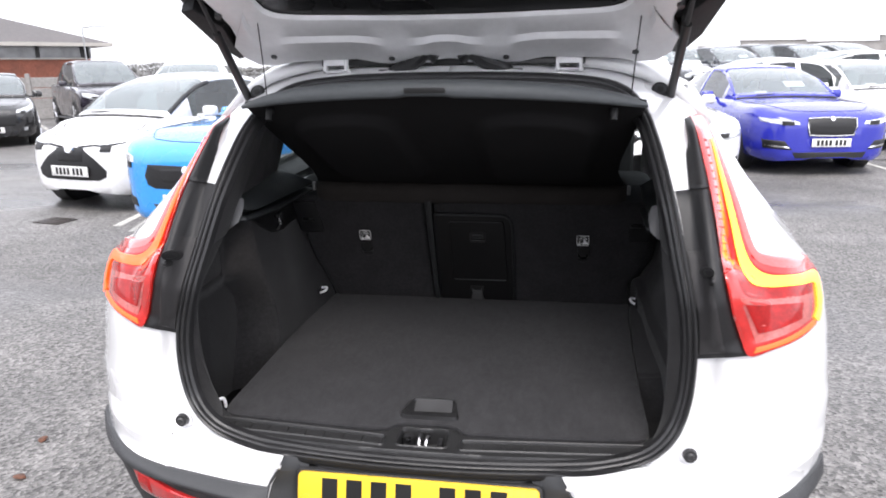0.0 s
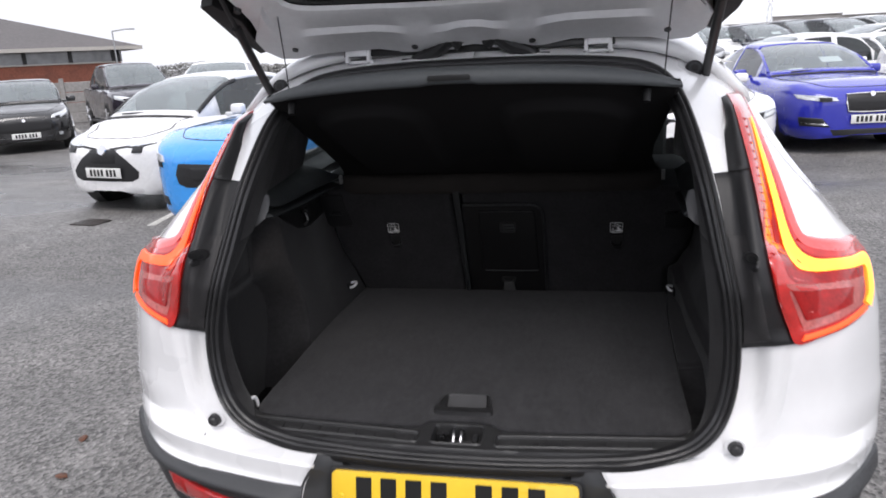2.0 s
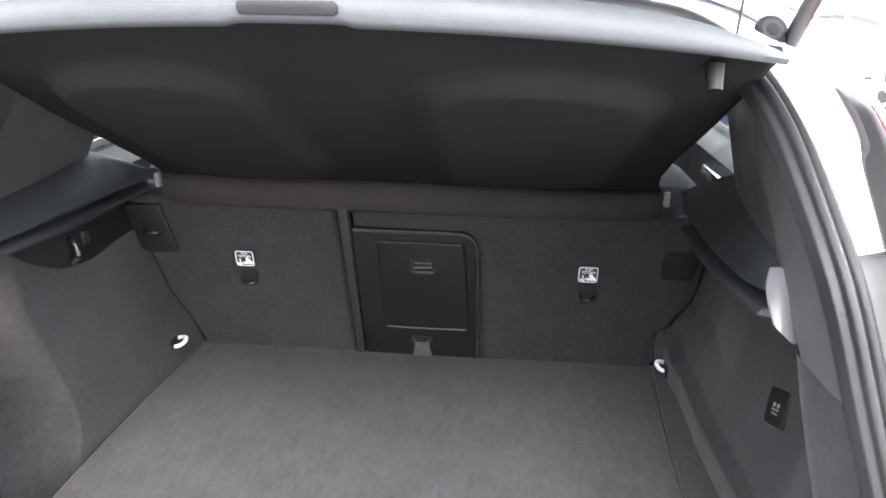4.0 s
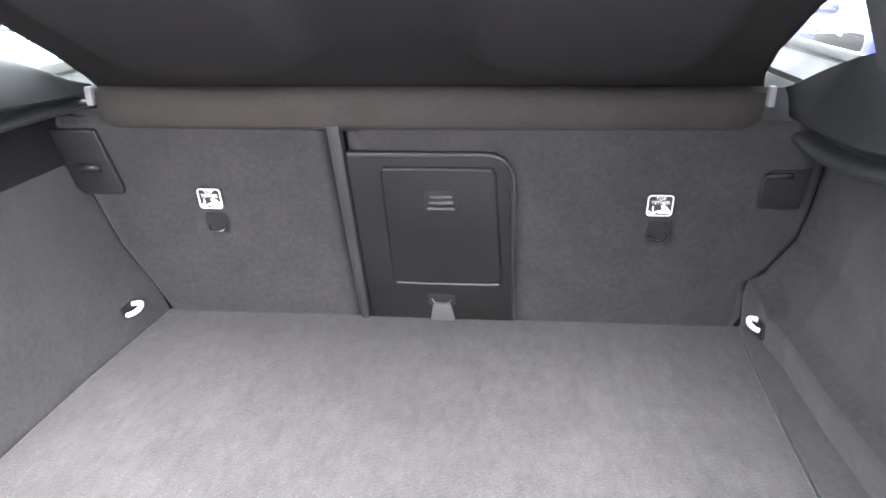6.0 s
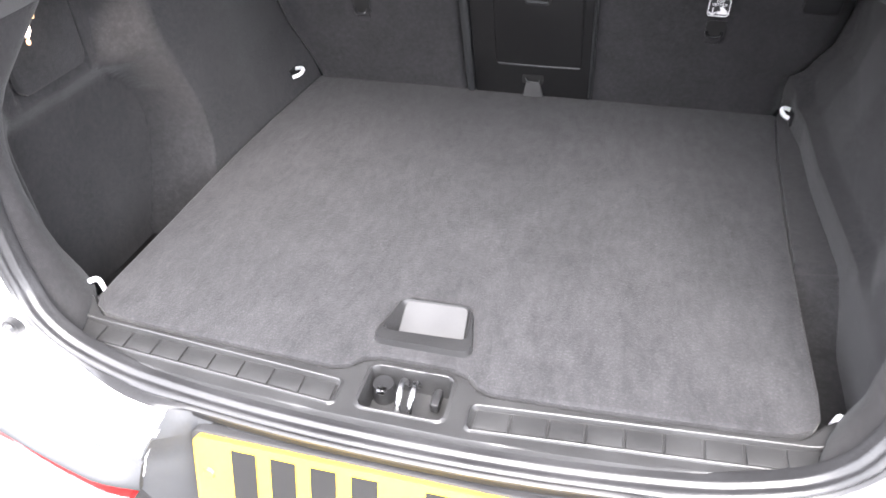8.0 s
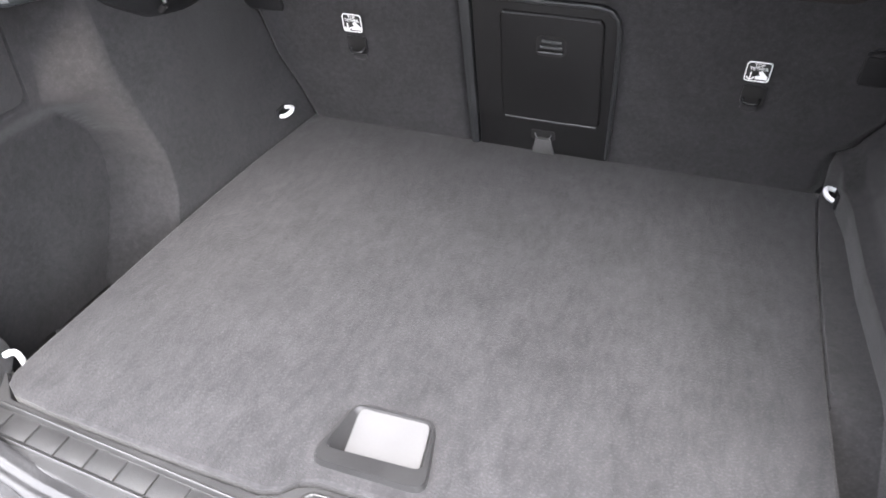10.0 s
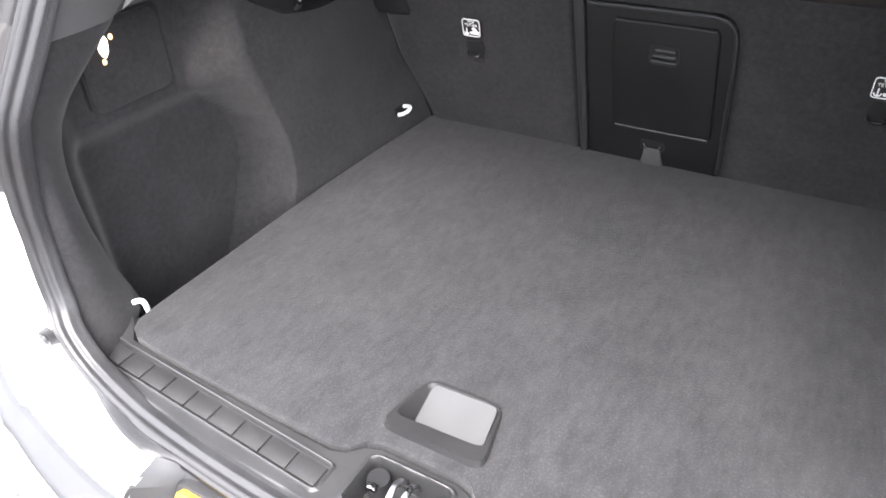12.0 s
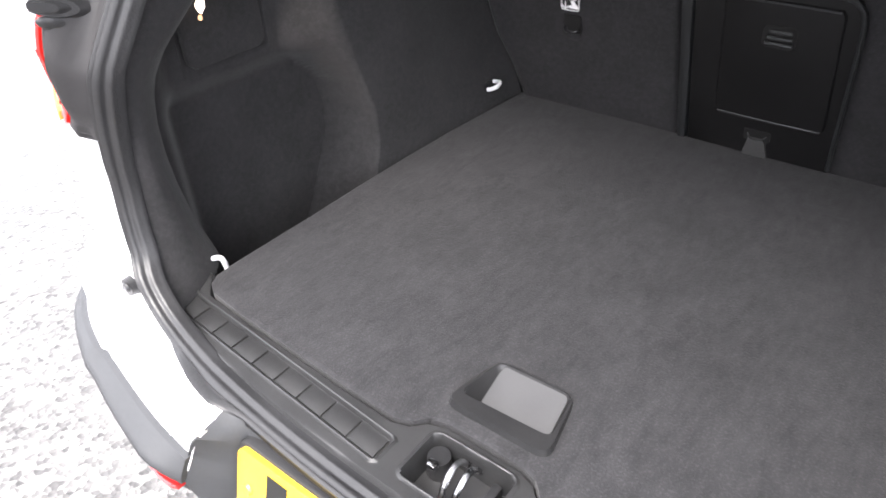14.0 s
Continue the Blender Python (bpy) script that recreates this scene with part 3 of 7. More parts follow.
    for k in range(17):
        z = 1.345 - 0.0145 * k
        x = float(np.interp(-z, [-1.35, -1.234, -1.10], [0.598, 0.611, 0.627]))
        bm = bmesh.new()
        p = on(x, z, 0.0115)
        block(bm, (s * p.x, p.y, p.z), (0.011, 0.004, 0.007), Matrix.Rotation(radians(30), 4, "X"), 0.0015, 1)
        part("lens_rib", bm, REFLECTOR, lamp)


def side_trim(s):
    t = part("pillar_trim", strip([(0.568, 1.392), (0.566, 1.345), (0.556, 1.325), (0.554, 1.262)], [(0.584, 1.393), (0.590, 1.345), (0.595, 1.30), (0.599, 1.262)], 0.008, 0.02, s, 30, 5), TRIM_SATIN, car, "black plastic trim beside the tail lamp")
    part("inner_trim", strip([(0.524, 1.262), (0.533, 1.215), (0.542, 1.15), (0.553, 1.09), (0.562, 1.04), (0.567, 1.0), (0.567, 0.954)],
                             [(0.600, 1.262), (0.605, 1.215), (0.612, 1.15), (0.620, 1.085), (0.634, 1.035), (0.650, 0.99), (0.671, 0.951)], 0.006, 0.02, s, 34, 8), TRIM_SATIN, t)
    part("trim_lid", strip([(0.543, 1.150), (0.554, 1.09), (0.563, 1.04), (0.568, 0.99), (0.568, 0.962)], [(0.575, 1.150), (0.588, 1.09), (0.600, 1.04), (0.612, 0.99), (0.620, 0.962)], 0.0095, 0.01, s, 24, 6), TRIM_PANEL, t)
    bm = bmesh.new()
    p = on(s * 0.579, 1.112, 0.004)
    rod(bm, p, p + Vector((0, -0.022, 0.006)), 0.013, 0.011)
    rod(bm, p + Vector((0, -0.022, 0.006)), p + Vector((0, -0.03, 0.008)), 0.008, 0.006)
    ball(bm, p + Vector((s * 0.006, -0.012, -0.017)), 0.009)
    part("buffer_pin", bm, RUBBER, t)
    bm = bmesh.new()
    p = on(s * 0.563, 0.750, 0.003)
    rod(bm, p, p + Vector((0, -0.003, 0)), 0.021, 0.020, 22)
    ring_ob = part("stop_seat", bm, WHITE_INNER, car)
    bm = bmesh.new()
    rod(bm, p + Vector((0, -0.002, 0)), p + Vector((0, -0.014, 0.001)), 0.0155, 0.0135, 18)
    rod(bm, p + Vector((0, -0.014, 0.001)), p + Vector((0, -0.018, 0.001)), 0.009, 0.006, 14)
    part("rubber_stop", bm, RUBBER, ring_ob, "black rubber tailgate stop")


for s in (1, -1):
    tail_lamp(s)
    side_trim(s)
# grommet in the upper corner of the jamb
for s in (1, -1):
    bm = bmesh.new()
    c = Vector((s * 0.522, 0.565, 1.456))
    rod(bm, c, c + Vector((0, -0.004, 0.002)), 0.021, 0.019, 26)
    g = part("grommet", bm, RUBBER, car, "flat black rubber grommet")
    bm = bmesh.new()
    rod(bm, c + Vector((0, -0.003, 0.0015)), c + Vector((0, -0.0055, 0.0028)), 0.0145, 0.0130, 22)
    part("grommet_plug", bm, CLAD, g)
    bm = bmesh.new()
    rod(bm, c + Vector((0, -0.0050, 0.0025)), c + Vector((0, -0.0060, 0.0031)), 0.0085, 0.0080, 18)
    part("plug_centre", bm, INK, g)


# ---- the rear is flatter across than its outlines were laid out, and the bumper stands out below the sill ----
def fullness(x, z, y):
    u = abs(x)
    r = min(u / half(z), 0.9995)
    d = 0.38 * ((1 - r ** 5) ** 0.2 - (1 - r ** 2.2) ** (1 / 2.2))
    near = float(np.interp(z, [0.5, 0.70, 0.786, 0.812, 0.911, 0.96, 1.007, 1.05, 1.09, 1.13, 1.25, 1.35, 1.47], [0.2, 0.2, 0.17, 0.0, 0.0, 0.17, 0.5, 0.75, 0.72, 0.68, 0.6, 0.4, 0.0]))
    far = float(np.interp(z, [0.5, 0.70, 0.80, 0.90, 0.96, 1.05, 1.12, 1.25, 1.35, 1.47], [0.25, 0.3, 0.3, 0.4, 0.5, 0.6, 0.6, 0.5, 0.4, 0.0]))
    # the lamps stand out as a ridge beside the opening
    crest = float(np.interp(z, [0.93, 0.951, 0.973, 1.004, 1.055, 1.10, 1.25, 1.38, 1.41], [0.0, 0.02, 0.034, 0.058, 0.090, 0.108, 0.105, 0.085, 0.0]))
    inner, outer = near * d, far * d * ease(0.90, 0.76, u)
    lip = float(np.interp(z, [0.95, 1.0, 1.26, 1.40], [0.600, 0.570, 0.556, 0.556]))
    step = ease(lip, lip + 0.030, u)
    ridge = max(0.0, crest * ease(float(np.interp(z, [1.05, 1.14], [0.84, 0.668])), float(np.interp(z, [1.05, 1.14], [0.66, 0.602])), u) - outer) * step
    flat = inner + (outer - inner) * step
    flat += float(np.interp(z, [0.645, 0.684, 0.726], [0.046, 0.060, 0.0])) * ease(0.265, 0.33, u) * ease(0.93, 0.78, u) * (0.4 + 0.6 * ease(0.3, 0.5, z))
    flat += 0.030 * ease(0.650, 0.600, z) * ease(0.30, 0.42, u) * ease(0.93, 0.80, u)
    fade = ease(0.30, 0.12, y - skin(x, z))
    return flat * fade, ridge * fade


def filled(p):
    """Moves a point of the rear out to the fuller shape."""
    p = Vector(p)
    flat, ridge = fullness(p.x, p.z, p.y)
    a, b = Vector((0.35, -1.45, 1.58)), Vector((math.copysign(0.35, p.x), -1.45, 1.58))
    return p + (a - p) * (flat / (p.y - a.y)) + (b - p) * (ridge / (p.y - b.y))


# facets that lead from the white corners in to the plate carrier
WINGS = []
for s in (1, -1):
    bm = bmesh.new()
    R = []
    for k in range(29):
        z = 0.7105 - 0.31 * k / 28
        zk = [0.40, 0.45, 0.50, 0.55, 0.60, 0.642, 0.66, 0.676, 0.711]
        xo, xi = float(np.interp(z, zk, [0.290, 0.300, 0.315, 0.335, 0.350, 0.336, 0.326, 0.316, 0.298])), float(np.interp(z, zk, [0.245, 0.255, 0.265, 0.275, 0.272, 0.268, 0.266, 0.264, 0.262]))
        o, i = filled(on(s * xo, z, 0.006)), filled(on(s * xi, z, 0.004))
        R.append([o + Vector((s * 0.012, 0.012, 0)), o, o.lerp(i, 0.06) + Vector((0, 0.001, 0)), o.lerp(i, 0.35), o.lerp(i, 0.68), i, i + Vector((-s * 0.02, 0.004, 0))])
    grid(bm, R)
    WINGS.append(part("bumper_wing", bm, CLAD, car, "dark grey facet beside the number plate", angle=25))

PLATE_PARTS = WINGS + [o for o in car.children_recursive if o == plate or o.parent == plate or o.name == "plate_holder"]

for ob in car.children_recursive:
    if ob.type != "MESH" or ob in PLATE_PARTS:
        continue
    inset = 0.016 if ob.name == "bumper" else 0.0
    for v in ob.data.vertices:
        if v.co.y < 0.8:
            x = abs(v.co.x)
            sunk = inset * ease(0.575, 0.615, v.co.z) * ease(0.26, 0.36, x) + 2.5 * inset * ease(0.225, 0.265, x) * ease(0.42, 0.36, x) * ease(0.34, 0.42, v.co.z)
            if ob.name.startswith("rear_quarter_panel"):
                sunk += 0.026 * ease(0.558, 0.575, x) * ease(0.70, 0.62, x) * ease(0.945, 0.975, v.co.z) * ease(1.40, 1.37, v.co.z)
            v.co = filled(v.co) + Vector((0, sunk, 0))

# ---- inside the boot ----
FLOOR = 0.74
QUARTER = mat("smooth_charcoal_plastic", (0.022, 0.0245, 0.026), 0.5, spec=0.3, var=0.08, big=5, fine=400, bump=0.15, bump_fine=900)
LINING = mat("grey_pillar_plastic", (0.060, 0.059, 0.060), 0.5, var=0.08, big=8, fine=400, bump=0.2, bump_fine=900)


def seat_y(z):
    return 0.957 - 0.2 * (z - 0.74)


SEAT_N = Vector((0, -1, -0.2)).normalized()


def on_seat(x, z, off=0.0):
    return Vector((x, seat_y(z), z)) + SEAT_N * off


# load floor board
FL = [(-0.473, 0.957), (-0.481, 0.85), (-0.490, 0.74), (-0.496, 0.60), (-0.498, 0.48), (-0.498, 0.34), (-0.500, 0.20), (-0.498, 0.160), (-0.489, 0.142), (-0.47, 0.131), (-0.40, 0.124), (-0.30, 0.118),
      (-0.20, 0.113), (-0.105, 0.110), (-0.085, 0.117), (-0.070, 0.132), (-0.05, 0.139), (0.0, 0.140), (0.05, 0.139), (0.070, 0.132), (0.085, 0.117), (0.105, 0.110), (0.20, 0.113), (0.30, 0.118), (0.40, 0.124),
      (0.460, 0.131), (0.484, 0.142), (0.494, 0.160), (0.497, 0.20), (0.497, 0.34), (0.499, 0.48), (0.503, 0.60), (0.509, 0.74), (0.516, 0.85), (0.527, 0.957)]


def round_poly(corners, r, n=6):
    """A closed outline through corners, each of them rounded."""
    out = []
    for k in range(len(corners)):
        a, b, c = Vector(corners[k - 1]), Vector(corners[k]), Vector(corners[(k + 1) % len(corners)])
        p, q = b + (a - b).normalized() * r, b + (c - b).normalized() * r
        for i in range(n + 1):
            t = i / n
            out.append(tuple((1 - t) ** 2 * p + 2 * t * (1 - t) * b + t * t * q))
    return out


GRAB = [(-0.0570, 0.2555), (0.0510, 0.2575), (0.0710, 0.1570), (-0.0730, 0.1570)]
hole = round_poly([(-0.0540, 0.2525), (0.0480, 0.2545), (0.0670, 0.1600), (-0.0690, 0.1600)], 0.018)
bm = bmesh.new()
n_out, n_in = len(FL), len(hole)
outer = [bm.verts.new((x, y, FLOOR - 0.0025)) for x, y in FL]
inset = []
for k in range(n_out):
    a, b, c = Vector(FL[k - 1]), Vector(FL[k]), Vector(FL[(k + 1) % n_out])
    t = (c - a).normalized()
    inset.append(bm.verts.new((b.x - t.y * 0.005, b.y + t.x * 0.005, FLOOR)))
    inset[-1].co = Vector((b.x + (0.004 if b.x < 0 else -0.004), b.y + (0.004 if b.y < 0.5 else 0), FLOOR))
inner = [bm.verts.new((x, y, FLOOR)) for x, y in hole]
low = [bm.verts.new((x, y, FLOOR - 0.03)) for x, y in FL]
for k in range(n_out):
    q = (k + 1) % n_out
    bm.faces.new((outer[k], outer[q], inset[q], inset[k]))
    bm.faces.new((low[k], low[q], outer[q], outer[k]))
ed = [bm.edges.get((inset[k], inset[(k + 1) % n_out])) for k in range(n_out)] + [bm.edges.new((inner[k], inner[(k + 1) % n_in])) for k in range(n_in)]
bmesh.ops.triangle_fill(bm, use_beauty=True, use_dissolve=False, edges=ed)
deep = [bm.verts.new((x, y, FLOOR - 0.03)) for x, y in hole]
for k in range(n_in):
    q = (k + 1) % n_in
    bm.faces.new((inner[k], inner[q], deep[q], deep[k]))
board = tagged(part("load_floor", bm, CARPET, None, angle=25), "dark grey carpeted boot floor board with recessed handle", "boot floor")
board.matrix_world = TILT

# recessed grab handle: rim, sloping flap with sky gloss painted in, dark well
bm = bmesh.new()
rims = [round_poly(GRAB, 0.021), round_poly([(-0.0550, 0.2535), (0.0490, 0.2555), (0.0680, 0.1595), (-0.0700, 0.1595)], 0.019), round_poly([(-0.0530, 0.2505), (0.0470, 0.2525), (0.0580, 0.1820), (-0.0620, 0.1780)], 0.014),
        round_poly([(-0.0520, 0.2495), (0.0460, 0.2515), (0.0570, 0.1830), (-0.0610, 0.1790)], 0.013), round_poly([(-0.0480, 0.2475), (0.0440, 0.2495), (0.0500, 0.1680), (-0.0460, 0.1660)], 0.010)]
lift = lambda y: FLOOR + 0.0030 + 0.0065 * ease(0.240, 0.165, y)
slope = lambda y: FLOOR - 0.001 - 0.33 * (0.2505 - y)
levels = [lambda y: FLOOR - 0.002, lift, lift, lambda y: lift(y) - 0.002, slope]
rings = [[bm.verts.new((x, y, z(y))) for x, y in r] for r, z in zip(rims, levels)]
for P, Q in zip(rings, rings[1:]):
    for k in range(len(P)):
        q = (k + 1) % len(P)
        bm.faces.new((P[k], P[q], Q[q], Q[k]))
bm.faces.new(rings[-1])
grab = part("grab_handle", bm, mat("grey_handle_plastic", (0.019, 0.019, 0.0197), 0.40, var=0.1, big=20, fine=300, bump=0.15, bump_fine=900), board, "black plastic recessed handle with a raised front rim", angle=30)
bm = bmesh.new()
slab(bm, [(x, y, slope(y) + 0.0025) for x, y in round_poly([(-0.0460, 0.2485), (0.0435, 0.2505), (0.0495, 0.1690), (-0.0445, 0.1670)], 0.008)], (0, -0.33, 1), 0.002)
# paler than the rim because the sky's gloss is in its colour
part("handle_flap", bm, mat("sky_gloss_handle_plastic", (0.054, 0.054, 0.056), 0.5, var=0.04, big=30, fine=300), grab, "satin handle flap, painted paler for its sky gloss", smooth=False)

# sill trim with ribbed scuff strips and the latch recess in its middle
def sill_back(u):
    return float(np.interp(u, [0, 0.05, 0.07, 0.085, 0.105, 0.2, 0.3, 0.4, 0.47, 0.50, 0.56], [0.143, 0.142, 0.135, 0.120, 0.113, 0.116, 0.121, 0.127, 0.134, 0.160, 0.20]))


def sill_front(x):
    return skin(x, 0.735) - fullness(x, 0.735, 0)[0] + 0.012 + 0.25 * max(0, abs(x) - 0.46)


def tray(u):
    """Front edge of the sunken scuff strip."""
    return max(float(np.interp(u, [0.09, 0.5], [0.053, 0.083])), sill_front(u) + 0.010)


def boxed(dx, dy, hx, hy, r):
    dx, dy = abs(dx) - hx + r, abs(dy) - hy + r
    return math.hypot(max(dx, 0), max(dy, 0)) + min(max(dx, dy), 0) - r


def sill_z(x, y):
    u = abs(x)
    z = 0.735 + 0.14 * max(0, u - 0.475)
    d = boxed(u - 0.2925, y - tray(u) - 0.0165, 0.2055, 0.0175, 0.006)
    z += 0.0032 * max(0, 1 - ((d - 0.002) / 0.0026) ** 2) - 0.0045 * ease(0.0005, -0.002, d)
    d = boxed(x, y - 0.089, 0.054, 0.034, 0.010)
    z += 0.0030 * max(0, 1 - ((d - 0.002) / 0.003) ** 2) - 0.034 * ease(0.0, -0.004, d)
    return z - 0.012 * ease(0.009, 0.004, sill_back(u) - y) - 0.024 * ease(0.009, 0.0, y - sill_front(x))


bm = bmesh.new()
R = []
for x in [-0.56 + 0.0025 * k for k in range(449)]:
    a, b, c = sill_front(x), sill_back(abs(x)), tray(abs(x))
    ys = [a + (c - 0.0075 - a) * k / 10 for k in range(10)] + [c + w for w in (-0.0070, -0.0056, -0.0046, -0.0038, -0.0030, -0.0020, -0.0012, -0.0004, 0.0006, 0.0020, 0.006, 0.011, 0.0165, 0.022, 0.027, 0.031, 0.0324, 0.0334, 0.0342, 0.0350, 0.0360, 0.0368, 0.0376, 0.0386, 0.040)]
    ys += [max(c + 0.040, b - 0.030) + (b - max(c + 0.040, b - 0.030)) * k / 24 for k in range(1, 25)]
    R.append([(x, y, sill_z(x, y)) for y in ys])
grid(bm, R)
sill = part("boot_sill_trim", bm, SCUFF, car, "black ribbed plastic boot sill", angle=40)
for s in (1, -1):
    for k in range(9):
        bm = bmesh.new()
        xa, xb = 0.0905 + 0.0449 * k + 0.0018, 0.0905 + 0.0449 * (k + 1) - 0.0018
        slab(bm, [(s * x, tray(x) + w, sill_z(x, tray(x) + 0.0165) + 0.0026) for x, w in ((xa, 0.0025), (xb, 0.0025), (xb, 0.0305), (xa, 0.0305))], (0, 0, 1), 0.004, 0.0012)
        part("ribbed_pad", bm, SCUFF, sill)
bm = bmesh.new()
for dx in (-0.007, 0.007):
    tube(bm, curve([(dx, 0.060, 0.705), (dx * 1.2, 0.082, 0.733), (dx * 1.2, 0.104, 0.737), (dx, 0.122, 0.712)], 14), 0.0038, 8)
block(bm, (0, 0.062, 0.712), (0.034, 0.006, 0.014), bevel=0.002)
part("latch_striker", bm, STRIKER, sill, "bright steel latch loop")
bm = bmesh.new()
rod(bm, (-0.036, 0.103, 0.701), (-0.036, 0.103, 0.728), 0.015, 0.0135, 22)
part("latch_buffer", bm, RUBBER, sill)
bm = bmesh.new()
block(bm, (0.036, 0.100, 0.716), (0.012, 0.03, 0.016), bevel=0.004)
part("latch_buffer", bm, RUBBER, sill)
bm = bmesh.new()
block(bm, (-0.034, 0.089, 0.729), (0.012, 0.010, 0.008), bevel=0.002)
part("latch_tongue", bm, STRIKER, sill)


# side walls: carpeted, bulging over the wheel, hollow behind it
def left_wall(y, z):
    arch = -float(np.interp(y, [0.30, 0.50, 0.74, 0.96], [0.520, 0.512, 0.497, 0.476])) - 0.10 * (z - 0.74)
    arch -= float(np.interp(z, [0.74, 0.795, 0.872, 0.976, 1.08], [0.0, 0.016, 0.045, 0.058, 0.068])) * ease(0.62, 0.93, y)
    brow = float(np.interp(z, [0.62, 0.734, 0.785, 0.842, 0.894, 0.946, 1.003, 1.14], [0.50, 0.526, 0.545, 0.550, 0.536, 0.518, 0.503, 0.50]))
    foot = min(brow - 0.018, float(np.interp(z, [0.62, 0.65, 0.724, 0.794, 0.84, 0.879, 0.918, 0.949, 0.969, 0.985, 1.14], [0.452, 0.463, 0.499, 0.532, 0.540, 0.530, 0.496, 0.462, 0.435, 0.43, 0.455])))
    niche = -0.632 + 0.028 * ease(0.935, 0.985, z) - 0.004 * ease(0.36, 0.30, y)
    lid = ease(0.258, 0.263, y) * ease(0.414, 0.409, y) * ease(0.984, 0.990, z) * ease(1.124, 1.119, z)
    t = (y - foot) / (brow - foot)
    t = 0.0 if t < 0 else (t if t < 0.8 else 1 - 0.5 * (1.2 - min(t, 1.2)) ** 2 / 0.4)
    x = niche - 0.010 * lid + (arch - niche) * t
    return x + (-0.580 - x) * ease(0.240, 0.185, y)


def right_wall(y, z):
    edge = float(np.interp(y, [0.12, 0.20, 0.34, 0.48, 0.60, 0.74, 0.85, 0.957], [0.499, 0.501, 0.501, 0.503, 0.507, 0.513, 0.520, 0.531]))
    foot = float(np.interp(y, [0.12, 0.20, 0.40, 0.66, 0.82, 0.92, 0.957], [0.545, 0.556, 0.562, 0.552, 0.554, 0.545, 0.533]))
    level = 0.7435 - 0.075 * ease(0.47, 0.33, y)
    x = edge + (foot - edge) * ease(level - 0.0045, level, z)
    # an upright band over the ledge, ending in an edge from which the wall leans outwards
    brow = 0.797 + 0.03 * ease(0.86, 0.95, y)
    x -= 0.006 * min(1, max(0, (z - level) / (brow - level))) * ease(0.14, 0.24, y)
    x += 0.17 * max(0, z - brow) + 0.020 * ease(brow, brow + 0.014, z) * ease(0.30, 0.42, y)
    x += float(np.interp(z, [0.80, 0.86, 0.90, 0.951, 1.0, 1.08], [0.0, 0.010, 0.026, 0.024, 0.018, 0.005])) * ease(0.62, 0.93, y)
    return min(x, 0.612)


# edges of the plastic trim under the side windows, from its tip by the seat rearwards: the crest and, side by side, the lower edge
CREST = [(0.530, 0.945, 1.139), (0.536, 0.915, 1.149), (0.562, 0.880, 1.175), (0.600, 0.840, 1.200), (0.618, 0.74, 1.216), (0.622, 0.62, 1.226), (0.615, 0.50, 1.236), (0.600, 0.42, 1.240), (0.590, 0.33, 1.245)]
BELLY = {1: [(0.545, 0.945, 1.098), (0.536, 0.80, 1.105), (0.528, 0.68, 1.114), (0.507, 0.49, 1.147), (0.495, 0.41, 1.168), (0.486, 0.33, 1.192)],
         -1: [(0.522, 0.945, 1.132), (0.515, 0.765, 1.145), (0.505, 0.59, 1.157), (0.495, 0.45, 1.166), (0.490, 0.38, 1.177), (0.486, 0.325, 1.193)]}
LOWER = {1: [(0.532, 0.945, 1.084), (0.531, 0.85, 1.075), (0.530, 0.763, 1.073), (0.518, 0.64, 1.092), (0.505, 0.528, 1.116), (0.493, 0.43, 1.138), (0.482, 0.335, 1.158)],
         -1: [(0.518, 0.945, 1.110), (0.513, 0.83, 1.119), (0.506, 0.68, 1.124), (0.498, 0.58, 1.131), (0.491, 0.49, 1.142), (0.486, 0.42, 1.149), (0.482, 0.325, 1.160)]}


def at_y(points, y):
    """The point of a smooth line through the given points at a distance along the car."""
    c = curve(points, 160)[::-1]
    return Vector((float(np.interp(y, [p.y for p in c], [p.x for p in c])), y, float(np.interp(y, [p.y for p in c], [p.z for p in c]))))


def wall_top(side, y):
    return at_y(LOWER[side], y).z + 0.003


